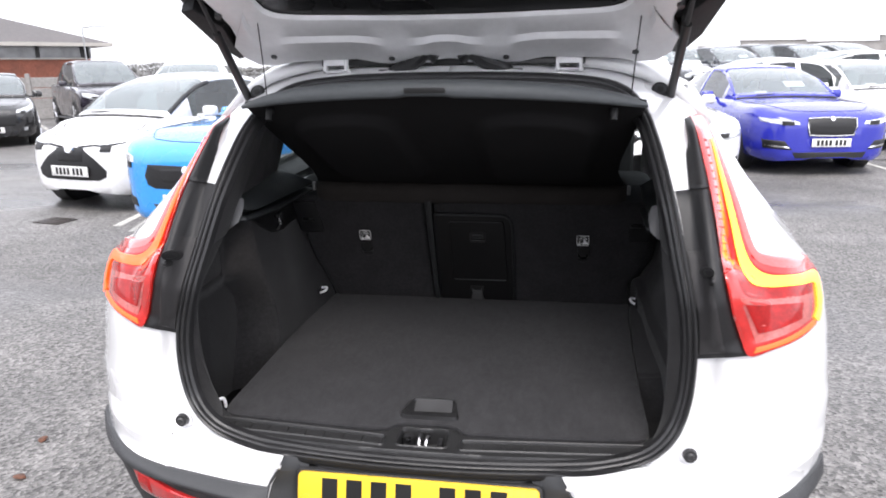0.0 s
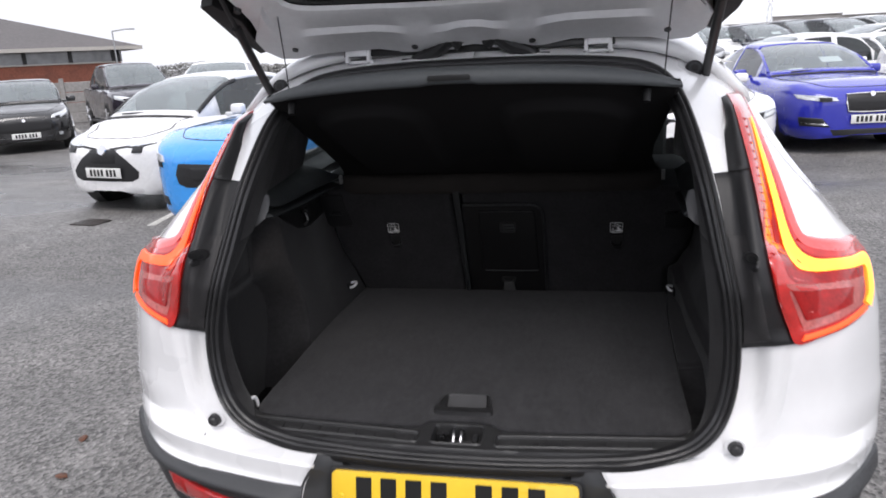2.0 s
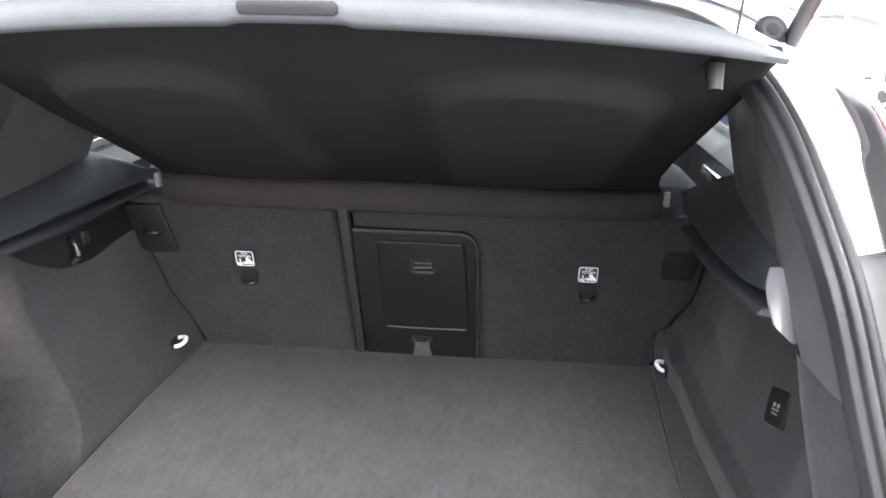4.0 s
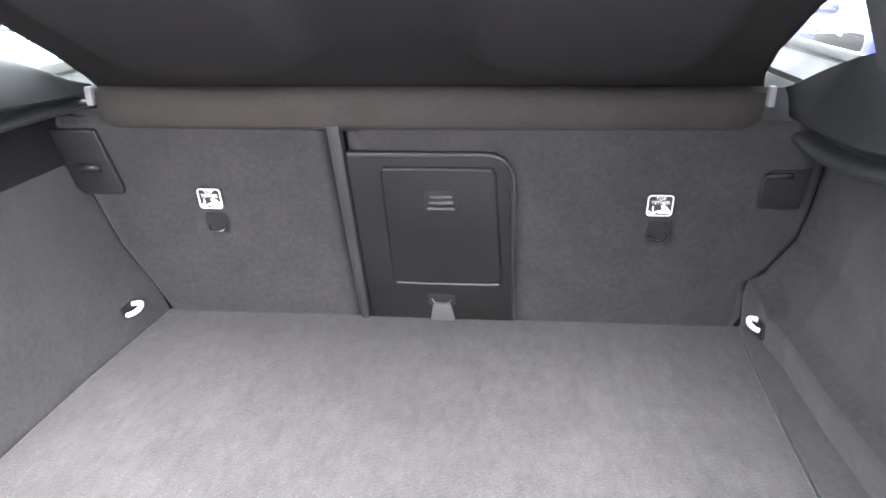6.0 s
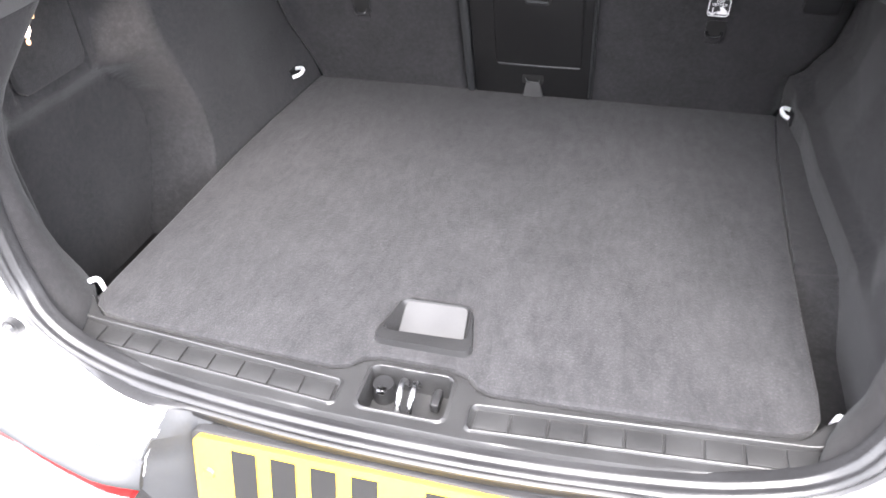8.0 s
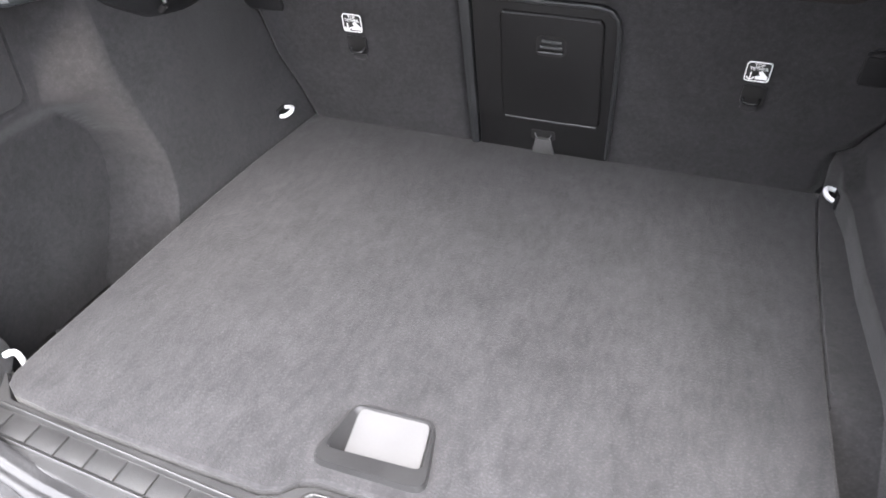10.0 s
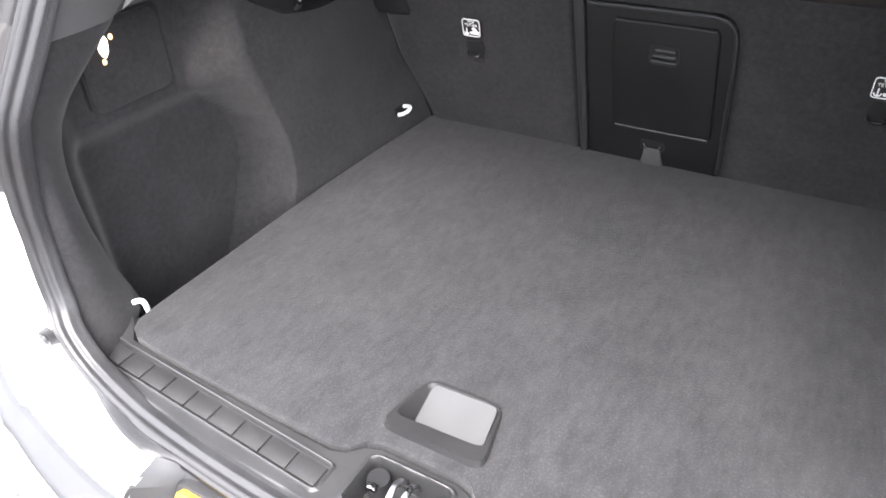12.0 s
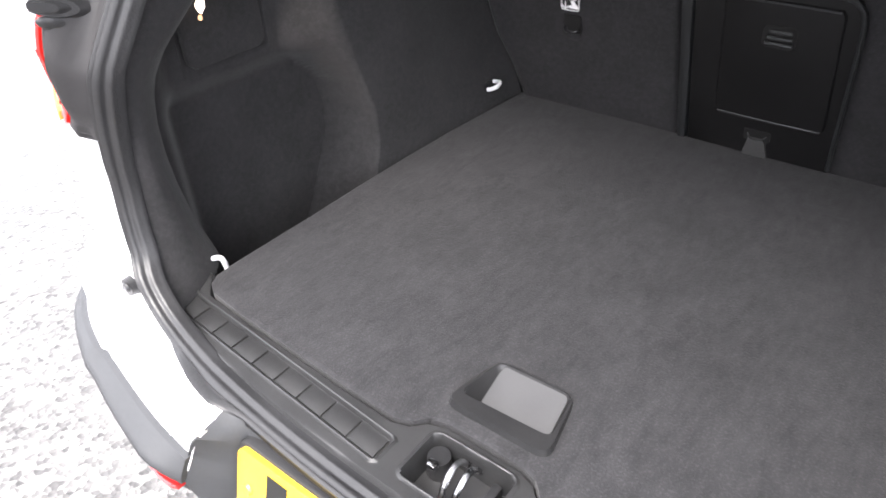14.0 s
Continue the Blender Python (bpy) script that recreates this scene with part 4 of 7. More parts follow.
WALL_Y = [0.17 + 0.23 * k / 40 for k in range(40)] + [0.40 + 0.18 * k / 80 for k in range(80)] + [0.58 + 0.385 * k / 50 for k in range(51)]
WALL_Z = [0.62, 0.64] + [0.655 + 0.004 * k for k in range(19)] + [0.732, 0.739, 0.7402, 0.7414, 0.7425, 0.7436, 0.746, 0.752] + [0.76 + 0.0078 * k for k in range(50)]
for s, f in ((-1, left_wall), (1, right_wall)):
    bm = bmesh.new()
    R = []
    for y in WALL_Y:
        line = []
        for z in WALL_Z:
            z = min(z, wall_top(s, y) + 0.004)
            line.append((f(y, z), y, z))
        R.append(line)
    grid(bm, R)
    bmesh.ops.remove_doubles(bm, verts=bm.verts[:], dist=1e-5)
    part("boot_side_carpet", bm, CARPET_SIDE, car, "charcoal moulded carpet on the boot side", angle=50)
    # smooth shell over the carpet up to the side window: crest, face, dark groove, rolled lower edge
    bm = bmesh.new()
    R = []
    for k in range(60):
        y = 0.94 - 0.605 * k / 59
        c, b, e = at_y(CREST, y), at_y(BELLY[s], y), at_y(LOWER[s], y)
        h, wide = b.z - e.z, ease(0.55, 0.75, y)
        line = [e + Vector((0.060, 0.004, -0.002)), e + Vector((0.006, 0, -0.003)), e + Vector((0.0005, 0, -0.001)), e + Vector((-0.001, 0, 0.003)), e + Vector((0.0005, 0, 0.20 * h)), e + Vector((0.005, 0, 0.34 * h)), e + Vector((0.013, 0, 0.42 * h)),
                e.lerp(b, 0.5) + Vector((0.024, 0, 0.0)), e.lerp(b, 0.75) + Vector((0.027, 0, 0.0)), b + Vector((0.016, 0, -0.006)), b + Vector((0.005, 0, -0.0035)), b, b.lerp(c, 0.06) + Vector((-0.001, 0, 0.003)), b.lerp(c, 0.2) + Vector((0.0, 0, 0.007)),
                b.lerp(c, 0.4) + Vector((0.0, 0, 0.010)), b.lerp(c, 0.6) + Vector((0.0, 0, 0.010)), b.lerp(c, 0.85) + Vector((0.0, 0, 0.005)), c, c + Vector((0.010, 0, 0.001)), c + Vector((0.010 + 0.02 * wide, 0.0, -0.006)), c + Vector((0.012 + 0.045 * wide, 0.0, -0.02))]
        R.append([(s * p.x, p.y, p.z) for p in line])
    # the rear end turns in behind the pillar
    R.append([(s * min(max(abs(x), 0.58), abs(x) + (0.004 if 2 < j < 7 else 0.03)), y - 0.004, z) for j, (x, y, z) in enumerate(R[-1])])
    R.append([(s * min(max(abs(x), 0.58), abs(x) + 0.05), y - 0.02, z) for x, y, z in R[-1]])
    grid(bm, R)
    part("quarter_trim", bm, QUARTER, car, "smooth charcoal plastic trim under the side window", angle=40)
    # pillar lining that closes the opening's sides above the carpet
    bm = bmesh.new()
    R = []
    for k in range(22):
        z = 1.145 + 0.31 * k / 21
        e = edge_x(z) - 0.021
        p = filled((s * e, skin(e, z) + 0.012, z))
        far = Vector((s * 0.506, float(np.interp(z, [1.145, 1.215, 1.255, 1.297, 1.346, 1.40, 1.455], [0.280, 0.385, 0.438, 0.495, 0.545, 0.68, 0.80])), z))
        line = [p]
        for u in (0.08, 0.18, 0.3, 0.45, 0.6, 0.75, 0.88, 0.95, 0.985, 1.0):
            q = p.lerp(far, u)
            line.append((q.x + s * (0.010 * ease(0.86, 1.0, u) - 0.004 * math.sin(math.pi * u)), q.y, z))
        frame_x, frame_y = min(0.590, half(z) - 0.03), 0.757 + 0.95 * (z - 1.135)
        R.append(line + [(s * 0.522, far.y + 0.012, z), (s * 0.53, far.y + 0.03, z), (s * frame_x, frame_y, z), (s * (frame_x + 0.006), frame_y + 0.006, z), (s * (half(z) - 0.018), frame_y + 0.008, z)])
    grid(bm, R)
    part("pillar_lining", bm, LINING, car, "grey plastic pillar lining")
    # carpeted column beside the seal
    bm = bmesh.new()
    R = []
    for k in range(30):
        z = 0.732 + 0.4105 * k / 29
        e = edge_x(max(z, 0.745)) - 0.0205
        a = filled((s * e, skin(e, z) + 0.014, z))
        zk = [0.735, 0.80, 0.864, 0.91, 0.956, 0.995, 1.03, 1.06, 1.10, 1.15]
        inner = [0.506, 0.520, 0.529, 0.532, 0.533, 0.533, 0.530, 0.525, 0.515, 0.507] if s < 0 else [0.506, 0.515, 0.518, 0.518, 0.518, 0.518, 0.517, 0.516, 0.512, 0.507]
        back = [0.156, 0.142, 0.136, 0.134, 0.136, 0.143, 0.155, 0.175, 0.215, 0.272] if s < 0 else [0.150, 0.140, 0.143, 0.148, 0.155, 0.180, 0.210, 0.238, 0.262, 0.284]
        c = Vector((s * float(np.interp(z, zk, inner)), float(np.interp(z, zk, back)), z))
        R.append([a, a.lerp(c, 0.3), a.lerp(c, 0.6) + Vector((-s * 0.002, 0, 0)), a.lerp(c, 0.85) + Vector((-s * 0.002, 0, 0)), c, c + Vector((s * 0.006, 0.012, 0)), c + Vector((s * 0.020, 0.028, 0)), c + Vector((s * 0.045, 0.045, 0)), c + Vector((s * 0.085, 0.055, 0))])
    grid(bm, R)
    part("rear_column_carpet", bm, CARPET_SIDE, car, angle=70)

# trim tip coloured pale for daylight on it, bag hook and the side lamp on the one side
for s, f in ((-1, left_wall), (1, right_wall)):
    bm = bmesh.new()
    A = curve([(0.486, 0.302, 1.166), (0.484, 0.318, 1.181), (0.485, 0.335, 1.196), (0.492, 0.352, 1.212)], 12)
    B = curve([(0.504, 0.284, 1.151), (0.506, 0.300, 1.170), (0.509, 0.318, 1.192), (0.514, 0.338, 1.215)], 12)
    grid(bm, [[(s * p.x, p.y, p.z) for p in (a + Vector((0.020, 0.012, -0.004)), a + Vector((0.004, 0.002, -0.001)), a, a.lerp(b, 0.15) + Vector((-0.002, -0.002, 0.001)), a.lerp(b, 0.5) + Vector((-0.003, -0.003, 0.002)), a.lerp(b, 0.85) + Vector((-0.002, -0.002, 0.001)), b, b + Vector((0.006, 0.004, -0.001)))] for a, b in zip(A, B)])
    # same plastic as the trim; the sky's shine is put into its colour
    part("trim_end_cap", bm, mat("daylit_trim_plastic", (0.13, 0.13, 0.134), 0.32, var=0.05), car, "trim tip painted pale for the daylight on it")
    if s < 0:
        # black panel with a bag hook, flush under the trim
        bm = bmesh.new()
        R = []
        for k in range(44):
            y = 0.50 + 0.43 * k / 43
            lo, hi = float(np.interp(y, [0.50, 0.545, 0.606, 0.70, 0.85, 0.93], [1.122, 1.085, 1.050, 1.034, 1.022, 1.020])), wall_top(s, y) + 0.004
            R.append([(f(y, lo + (hi - lo) * j / 10) - s * (0.0035 if 0 < j and 0 < k < 43 else -0.002), y, lo + (hi - lo) * j / 10) for j in range(11)])
        grid(bm, R)
        pocket = part("pocket_panel", bm, PLASTIC, car, "black plastic panel with a bag hook")
        bm = bmesh.new()
        y = 0.635
        x = f(y, 1.07) - s * 0.003
        tube(bm, curve([(x, y, 1.098), (x - s * 0.012, y - 0.003, 1.092), (x - s * 0.017, y - 0.006, 1.070), (x - s * 0.006, y - 0.008, 1.058)], 12), 0.005, 8)
        part("bag_hook", bm, PLASTIC_GLOSS, pocket)
        bm = bmesh.new()
        block(bm, (f(y + 0.05, 1.085) - s * 0.005, y + 0.05, 1.085), (0.010, 0.020, 0.026), bevel=0.004)
        part("hook_cap", bm, TRIM_GREY, pocket)
        # lid over the lamp's wiring
        bm = bmesh.new()
        slab(bm, [(-0.6005, 0.336 + a, 1.054 + b) for a, b in round_rect(0.142, 0.122, 0.018, 5)], (1, 0, 0), 0.010, 0.004)
        part("side_lid", bm, CARPET_SIDE, car, "carpeted lid in the boot side")
    # load lashing hooks, front and rear
    for y, z in ((0.872 if s < 0 else 0.905, 0.782 if s < 0 else 0.772), (0.172, 0.731)):
        if s > 0 and y < 0.5:
            y, z = 0.158, 0.722
        x = (f(y, z) if y > 0.5 else s * 0.530) - s * 0.002
        bm = bmesh.new()
        if y > 0.5:
            h = [(x, y + 0.014, z + 0.003), (x - s * 0.016, y + 0.013, z + 0.006), (x - s * 0.023, y + 0.005, z + 0.006), (x - s * 0.023, y - 0.005, z + 0.003), (x - s * 0.016, y - 0.013, z - 0.001), (x - s * 0.006, y - 0.014, z - 0.004)]
        else:
            h = [(x + s * 0.004, y - 0.020, z + 0.006), (x, y - 0.016, z + 0.015), (x - s * 0.006, y + 0.002, z + 0.018), (x - s * 0.011, y + 0.013, z + 0.013), (x - s * 0.013, y + 0.016, z - 0.010)]
        if s > 0 and y > 0.5:
            h = [(x + (px - x) * 0.75, y + (py - y) * 0.75, z + (pz - z) * 1.1) for px, py, pz in h]
        tube(bm, curve(h, 22), 0.0042, 10)
        tagged(part("lashing_hook", bm, SATIN, car), "pale metal lashing hook")
        bm = bmesh.new()
        block(bm, (x + s * 0.001, y + 0.002, z - 0.006), (0.006, 0.036, 0.028), bevel=0.0025)
        part("hook_base", bm, PLASTIC, car)
bm = bmesh.new()
slab(bm, [(-0.570 + 0.5 * a, 0.289 + a, 1.089 + b) for a, b in ((0.004, 0.012), (0.001, 0.010), (-0.007, -0.004), (-0.0065, -0.009), (-0.003, -0.012), (0.002, -0.004))], (1, -0.5, 0), 0.02, 0.001)
lamp = tagged(part("boot_lamp", bm, LAMP, car), "small lit boot lamp")
for a, b in ((0.0065, 0.0165), (-0.0080, -0.0150)):
    bm = bmesh.new()
    ball(bm, (-0.566 + 0.5 * a, 0.289 + a, 1.089 + b), 0.0032, (0.8, 1, 1.3))
    part("lamp_tip", bm, AMBER, lamp, "amber-lit end of the lamp")
# socket flap on the other side
socket_m = Matrix.Translation((right_wall(0.494, 0.944) - 0.003, 0.494, 0.944)) @ Matrix.Rotation(radians(13), 4, "Y") @ Matrix.Rotation(radians(-20), 4, "X")
bm = bmesh.new()
slab(bm, [(0, a, b) for a, b in round_rect(0.056, 0.054, 0.006, 4)], (-1, 0, 0), 0.014, 0.002)
bmesh.ops.transform(bm, matrix=socket_m, verts=bm.verts[:])
socket = part("socket_flap", bm, PLASTIC, car, "black socket flap with white print")
bm = bmesh.new()
for a, b, w, h in ((0, -0.004, 0.020, 0.003), (-0.006, 0.003, 0.005, 0.006), (0.006, 0.003, 0.005, 0.006), (0, -0.010, 0.016, 0.0015)):
    block(bm, (-0.0006, a, b), (0.0012, w, h))
bmesh.ops.transform(bm, matrix=socket_m, verts=bm.verts[:])
part("flap_print", bm, GREYINK, socket, smooth=False)

# rear seat backs seen from the boot
def seat_panel(name, xl, xr, label):
    bm = bmesh.new()
    R = []
    n, m = 26, 24
    for i in range(n):
        z = 0.715 + 0.385 * i / (n - 1)
        line = []
        for j in range(m):
            u = j / (m - 1)
            x = xl(z) + (xr(z) - xl(z)) * u
            d = 0.016 * (1 - ease(0, 0.03, min(u, 1 - u))) + 0.010 * (1 - ease(0, 0.04, 1 - i / (n - 1)))
            bulge = 0.004 * math.sin(3.1 * x + 5 * z)
            line.append(on_seat(x, z, -d + bulge))
        R.append(line)
    vs = grid(bm, R)
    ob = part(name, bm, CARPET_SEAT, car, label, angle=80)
    thicken(ob, 0.05, (0, 1, 0))
    return ob


split_l, split_r = (lambda z: -0.118 - 0.052 * (z - 0.74)), (lambda z: -0.098 - 0.038 * (z - 0.74))
seat_l = seat_panel("seat_back", lambda z: left_wall(0.945, min(z, 1.09)) + 0.004, lambda z: split_l(z) - 0.001, "carpeted narrow rear seat back")
seat_r = seat_panel("seat_back", lambda z: split_r(z) + 0.001, lambda z: right_wall(0.945, min(z, 1.07)) - 0.004, "carpeted wide rear seat back with through-load hatch")
bm = bmesh.new()
R = []
for i in range(20):
    z = 0.735 + 0.36 * i / 19
    a, b = split_l(z), split_r(z)
    R.append([on_seat(a, z, -0.004), on_seat(a + 0.003, z, 0.007), on_seat((a + b) / 2, z, 0.0095), on_seat(b - 0.003, z, 0.007), on_seat(b, z, -0.004)])
grid(bm, R)
part("seat_edge_strip", bm, TRIM_GREY, seat_r, "grey plastic strip along the seat split")


def on_seat_slab(name, loop, depth, off, material, parent, label="", bevel=0.003):
    bm = bmesh.new()
    slab(bm, [on_seat(x, z, off) for x, z in loop], SEAT_N, depth, bevel, 3)
    return part(name, bm, material, parent, label)


frame_loop = [(-0.0965, 0.742), (0.152, 0.742), (0.147, 1.00), (0.144, 1.026), (0.134, 1.043), (0.115, 1.052), (-0.108, 1.052)]
hatch = on_seat_slab("hatch_frame", frame_loop, 0.012, 0.007, HATCH, seat_r, "black plastic through-load hatch")
# raised rib along the frame's top and side
bm = bmesh.new()
tube(bm, [on_seat(x, z, 0.008) for x, z in ((-0.104, 1.0505), (0.0, 1.0505), (0.108, 1.0505), (0.126, 1.046), (0.139, 1.034), (0.1445, 1.015), (0.1465, 0.98), (0.149, 0.87), (0.151, 0.75))], 0.0038, 8)
part("frame_rib", bm, TRIM_GREY, hatch)
door_loop = [(-0.0515 + 0.0045 * 0 + x, z) for x, z in ((0, 0.828), (0.006, 0.818), (0.176, 0.818), (0.182, 0.828), (0.1715, 1.022), (0.165, 1.031), (0.0, 1.031), (-0.006, 1.022))]
lid = on_seat_slab("hatch_door", door_loop, 0.012, 0.0125, HATCH, hatch, "black plastic hatch door", 0.004)
bm = bmesh.new()
tube(bm, [on_seat(x, z, 0.0125) for x, z in ((-0.045, 0.8215), (0.0, 0.8205), (0.06, 0.8205), (0.125, 0.8215))], 0.0022, 8)
part("door_rib", bm, TRIM_GREY, lid)
bm = bmesh.new()
tube(bm, [on_seat(x, z, 0.0125) for x, z in ((-0.053, 1.0285), (0.03, 1.0295), (0.112, 1.0285))], 0.0016, 8)
part("door_rib", bm, TRIM_GREY, lid)
on_seat_slab("handle_recess", [(0.034 + x, 0.975 + z) for x, z in round_rect(0.052, 0.038, 0.010, 4)], 0.002, 0.0132, INK, lid, "", 0.0)
bm = bmesh.new()
for k, (w, z) in enumerate(((0.034, 0.983), (0.038, 0.974), (0.042, 0.965))):
    rod(bm, on_seat(0.035 - w / 2, z, 0.013 + 0.002 * k), on_seat(0.035 + w / 2, z, 0.013 + 0.002 * k), 0.0034, seg=10)
part("hatch_grip", bm, TRIM_GREY, lid, "ribbed grip")
# latch tab at the floor
on_seat_slab("tab_recess", [(0.028 + x, 0.784 + z) for x, z in round_rect(0.046, 0.022, 0.005, 3)], 0.002, 0.0082, INK, hatch, "", 0.0)
on_seat_slab("pull_tab", [(0.008, 0.743), (0.052, 0.743), (0.044, 0.776), (0.040, 0.780), (0.018, 0.780), (0.014, 0.776)], 0.004, 0.013, mat("grey_webbing", (0.045, 0.045, 0.045), 0.7, var=0.2, big=30, fine=400), hatch, "grey pull tab", 0.001)
bm = bmesh.new()
tube(bm, curve([on_seat(0.012, 0.788, 0.010), on_seat(0.02, 0.782, 0.016), on_seat(0.038, 0.782, 0.016), on_seat(0.045, 0.788, 0.010)], 12), 0.0016, 8)
part("tab_ring", bm, TRIM_GREY, hatch)
# top-tether anchors with their printed labels
for x, seat in ((-0.340, seat_l), (0.367, seat_r)):
    lab = on_seat_slab("tether_label", [(x + a, 0.970 + b) for a, b in round_rect(0.039, 0.036, 0.005, 4)], 0.002, 0.0052, INK, seat, "black label with a white child-seat symbol", 0.0)
    bm = bmesh.new()
    border = [on_seat(x + a, 0.970 + b, 0.0058) for a, b in round_rect(0.0365, 0.0335, 0.005, 4)]
    tube(bm, border, 0.0009, 6, closed=True)
    slab(bm, [on_seat(x + a, 0.970 + b, 0.0062) for a, b in ((-0.002, -0.013), (0.016, -0.013), (0.016, -0.008), (0.006, 0.002), (0.001, 0.0), (0.004, -0.007), (-0.003, -0.008))], SEAT_N, 0.001)
    tube(bm, [on_seat(x + a, 0.970 + b, 0.006) for a, b in ((-0.010, -0.001), (-0.010, -0.013))], 0.0012, 6)
    tube(bm, [on_seat(x + a, 0.970 + b, 0.006) for a, b in ((-0.0155, -0.009), (-0.013, -0.013), (-0.010, -0.014), (-0.007, -0.013), (-0.0045, -0.009))], 0.0012, 6)
    part("label_symbol", bm, ICON, lab)
    for words, zz, size in (("TOP", 0.0115, 0.0062), ("TETHER", 0.0050, 0.0062)):
        text = bpy.data.curves.new("label_word", "FONT")
        text.body, text.size, text.align_x, text.align_y, text.extrude = words, size * 1.25, "CENTER", "CENTER", 0.0002
        ob = new("label_word", text)
        ob.data.materials.append(ICON)
        ob.parent = lab
        ob.matrix_basis = Matrix.Translation(on_seat(x, 0.970 + zz, 0.0058)) @ Matrix.Rotation(radians(90 + 11.3), 4, "X")
    on_seat_slab("anchor_recess", [(x + 0.012 * 0 + a + 0.003, 0.925 + b) for a, b in round_rect(0.036, 0.036, 0.006, 4)], 0.002, 0.0050, INK, seat, "", 0.0)
    bm = bmesh.new()
    tube(bm, curve([on_seat(x - 0.012, 0.922, 0.0), on_seat(x - 0.008, 0.915, 0.012), on_seat(x + 0.012, 0.915, 0.012), on_seat(x + 0.016, 0.922, 0.0)], 14), 0.0026, 8)
    part("tether_anchor", bm, PLASTIC_GLOSS, seat, "black wire tether anchor")
    bm = bmesh.new()
    ball(bm, on_seat(x + 0.003, 0.899, 0.0), 0.015, (1, 0.22, 0.5))
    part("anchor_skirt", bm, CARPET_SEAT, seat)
# seat latches at the outer edges
for s, seat in ((-1, seat_l), (1, seat_r)):
    plate_loop = [(-0.562, 0.985), (-0.550, 0.974), (-0.484, 0.976), (-0.480, 0.984), (-0.500, 1.085), (-0.575, 1.085)] if s < 0 else [(0.508, 0.974), (0.512, 0.967), (0.570, 0.967), (0.574, 1.030), (0.520, 1.030), (0.508, 1.020)]
    on_seat_slab("latch_plate", plate_loop, 0.008, 0.006, PLASTIC, seat, "black latch cover")
    bm = bmesh.new()
    tube(bm, curve([on_seat(s * 0.545, 1.022, 0.004), on_seat(s * 0.538, 1.026, 0.014), on_seat(s * 0.518, 1.026, 0.014), on_seat(s * 0.512, 1.020, 0.004)], 10), 0.005, 8)
    part("seat_release", bm, PLASTIC_GLOSS, seat)

# parcel shelf: fixed front bar on the seats, flap raised to the open tailgate
bm = bmesh.new()
R = []
for k in range(41):
    x = -0.492 + 0.984 * k / 40
    u = abs(x) / 0.492
    w, e = 0.006 * (1 - u ** 8), 0.012 * ease(0.96, 1.0, u)
    R.append([(x, 0.97, 1.090), (x, 0.925, 1.085 - w * 0.3), (x, 0.897 - w * 0.5 + e, 1.085 - w * 0.3 + e), (x, 0.886 - w + e, 1.094), (x, 0.881 - w + e, 1.122), (x, 0.880 - w * 0.6 + e, 1.140), (x, 0.888 + e, 1.149 - 0.5 * e), (x, 0.91, 1.152), (x, 0.99, 1.156)])
grid(bm, R)
shelf = tagged(part("parcel_shelf", bm, SHELF_EDGE, None, angle=50), "black felt parcel shelf, its flap raised", "parcel shelf")
shelf.matrix_world = TILT
bm = bmesh.new()
R = []
A0, A1 = Vector((0, 0.890, 1.146)), Vector((0, 0.26, 1.456))
nrm = Vector((0, A1.z - A0.z, -(A1.y - A0.y))).normalized()
nrm = nrm if nrm.z < 0 else -nrm


def lip_at(u):
    """The flap's free edge, bowed towards the bumper and arched."""
    return Vector((u * 0.468, 0.205 + 0.135 * abs(u) ** 2.2, 1.470 - 0.034 * u * u))


for i in range(81):
    v = i / 80
    line = []
    for j in range(101):
        u = -1 + 2 * j / 100
        narrow = float(np.interp(v, [0, 0.10, 0.25, 0.45, 0.7, 1.0], [1.0, 0.965, 0.935, 0.93, 0.96, 1.0]))
        a, b = A0 + Vector((u * 0.486 * narrow, 0, 0)), lip_at(u) + Vector((u * 0.468 * (narrow - 1), 0.012, 0.002))
        p = a.lerp(b, v)
        side = abs(abs(p.x) - 0.232)
        out = boxed(side, v - 0.53, 0.145, 0.345 + 0.035 * (v < 0.5), 0.12)
        p += nrm * (0.020 * ease(0.012, -0.030, out) + 0.016 * math.sin(math.pi * v) - 0.004)
        line.append(p)
    R.append(line)
grid(bm, R)
flap = part("shelf_flap", bm, SHELF_FELT, shelf, "black felt flap with two moulded pads", angle=80)
thicken(flap, 0.010, (0, 0, 1))
bm = bmesh.new()
R = []
for j in range(81):
    u = -1 + 2 * j / 80
    q = lip_at(u)
    notch, tp = ease(0.055, 0.045, abs(q.x)), 1 - 0.75 * abs(u) ** 5
    R.append([q + Vector((0, dy, dz)) for dy, dz in ((0.020, 0.000), (0.002, -0.003 + 0.003 * notch), (-0.004, 0.003 + 0.004 * notch), (-0.002, 0.017 * tp), (0.004, 0.026 * tp), (0.014, 0.031 * tp), (0.050, 0.033 * tp), (0.060, 0.022 * tp))])
grid(bm, R)
part("shelf_lip", bm, SHELF_LIP, shelf, "grey plastic shelf edge", angle=60)
bm = bmesh.new()
slab(bm, [(x, 0.1990, 1.4835 + z) for x, z in round_rect(0.088, 0.012, 0.005, 4)], (0, -1, 0.2), 0.010, 0.001)
part("lip_notch", bm, INK, shelf)
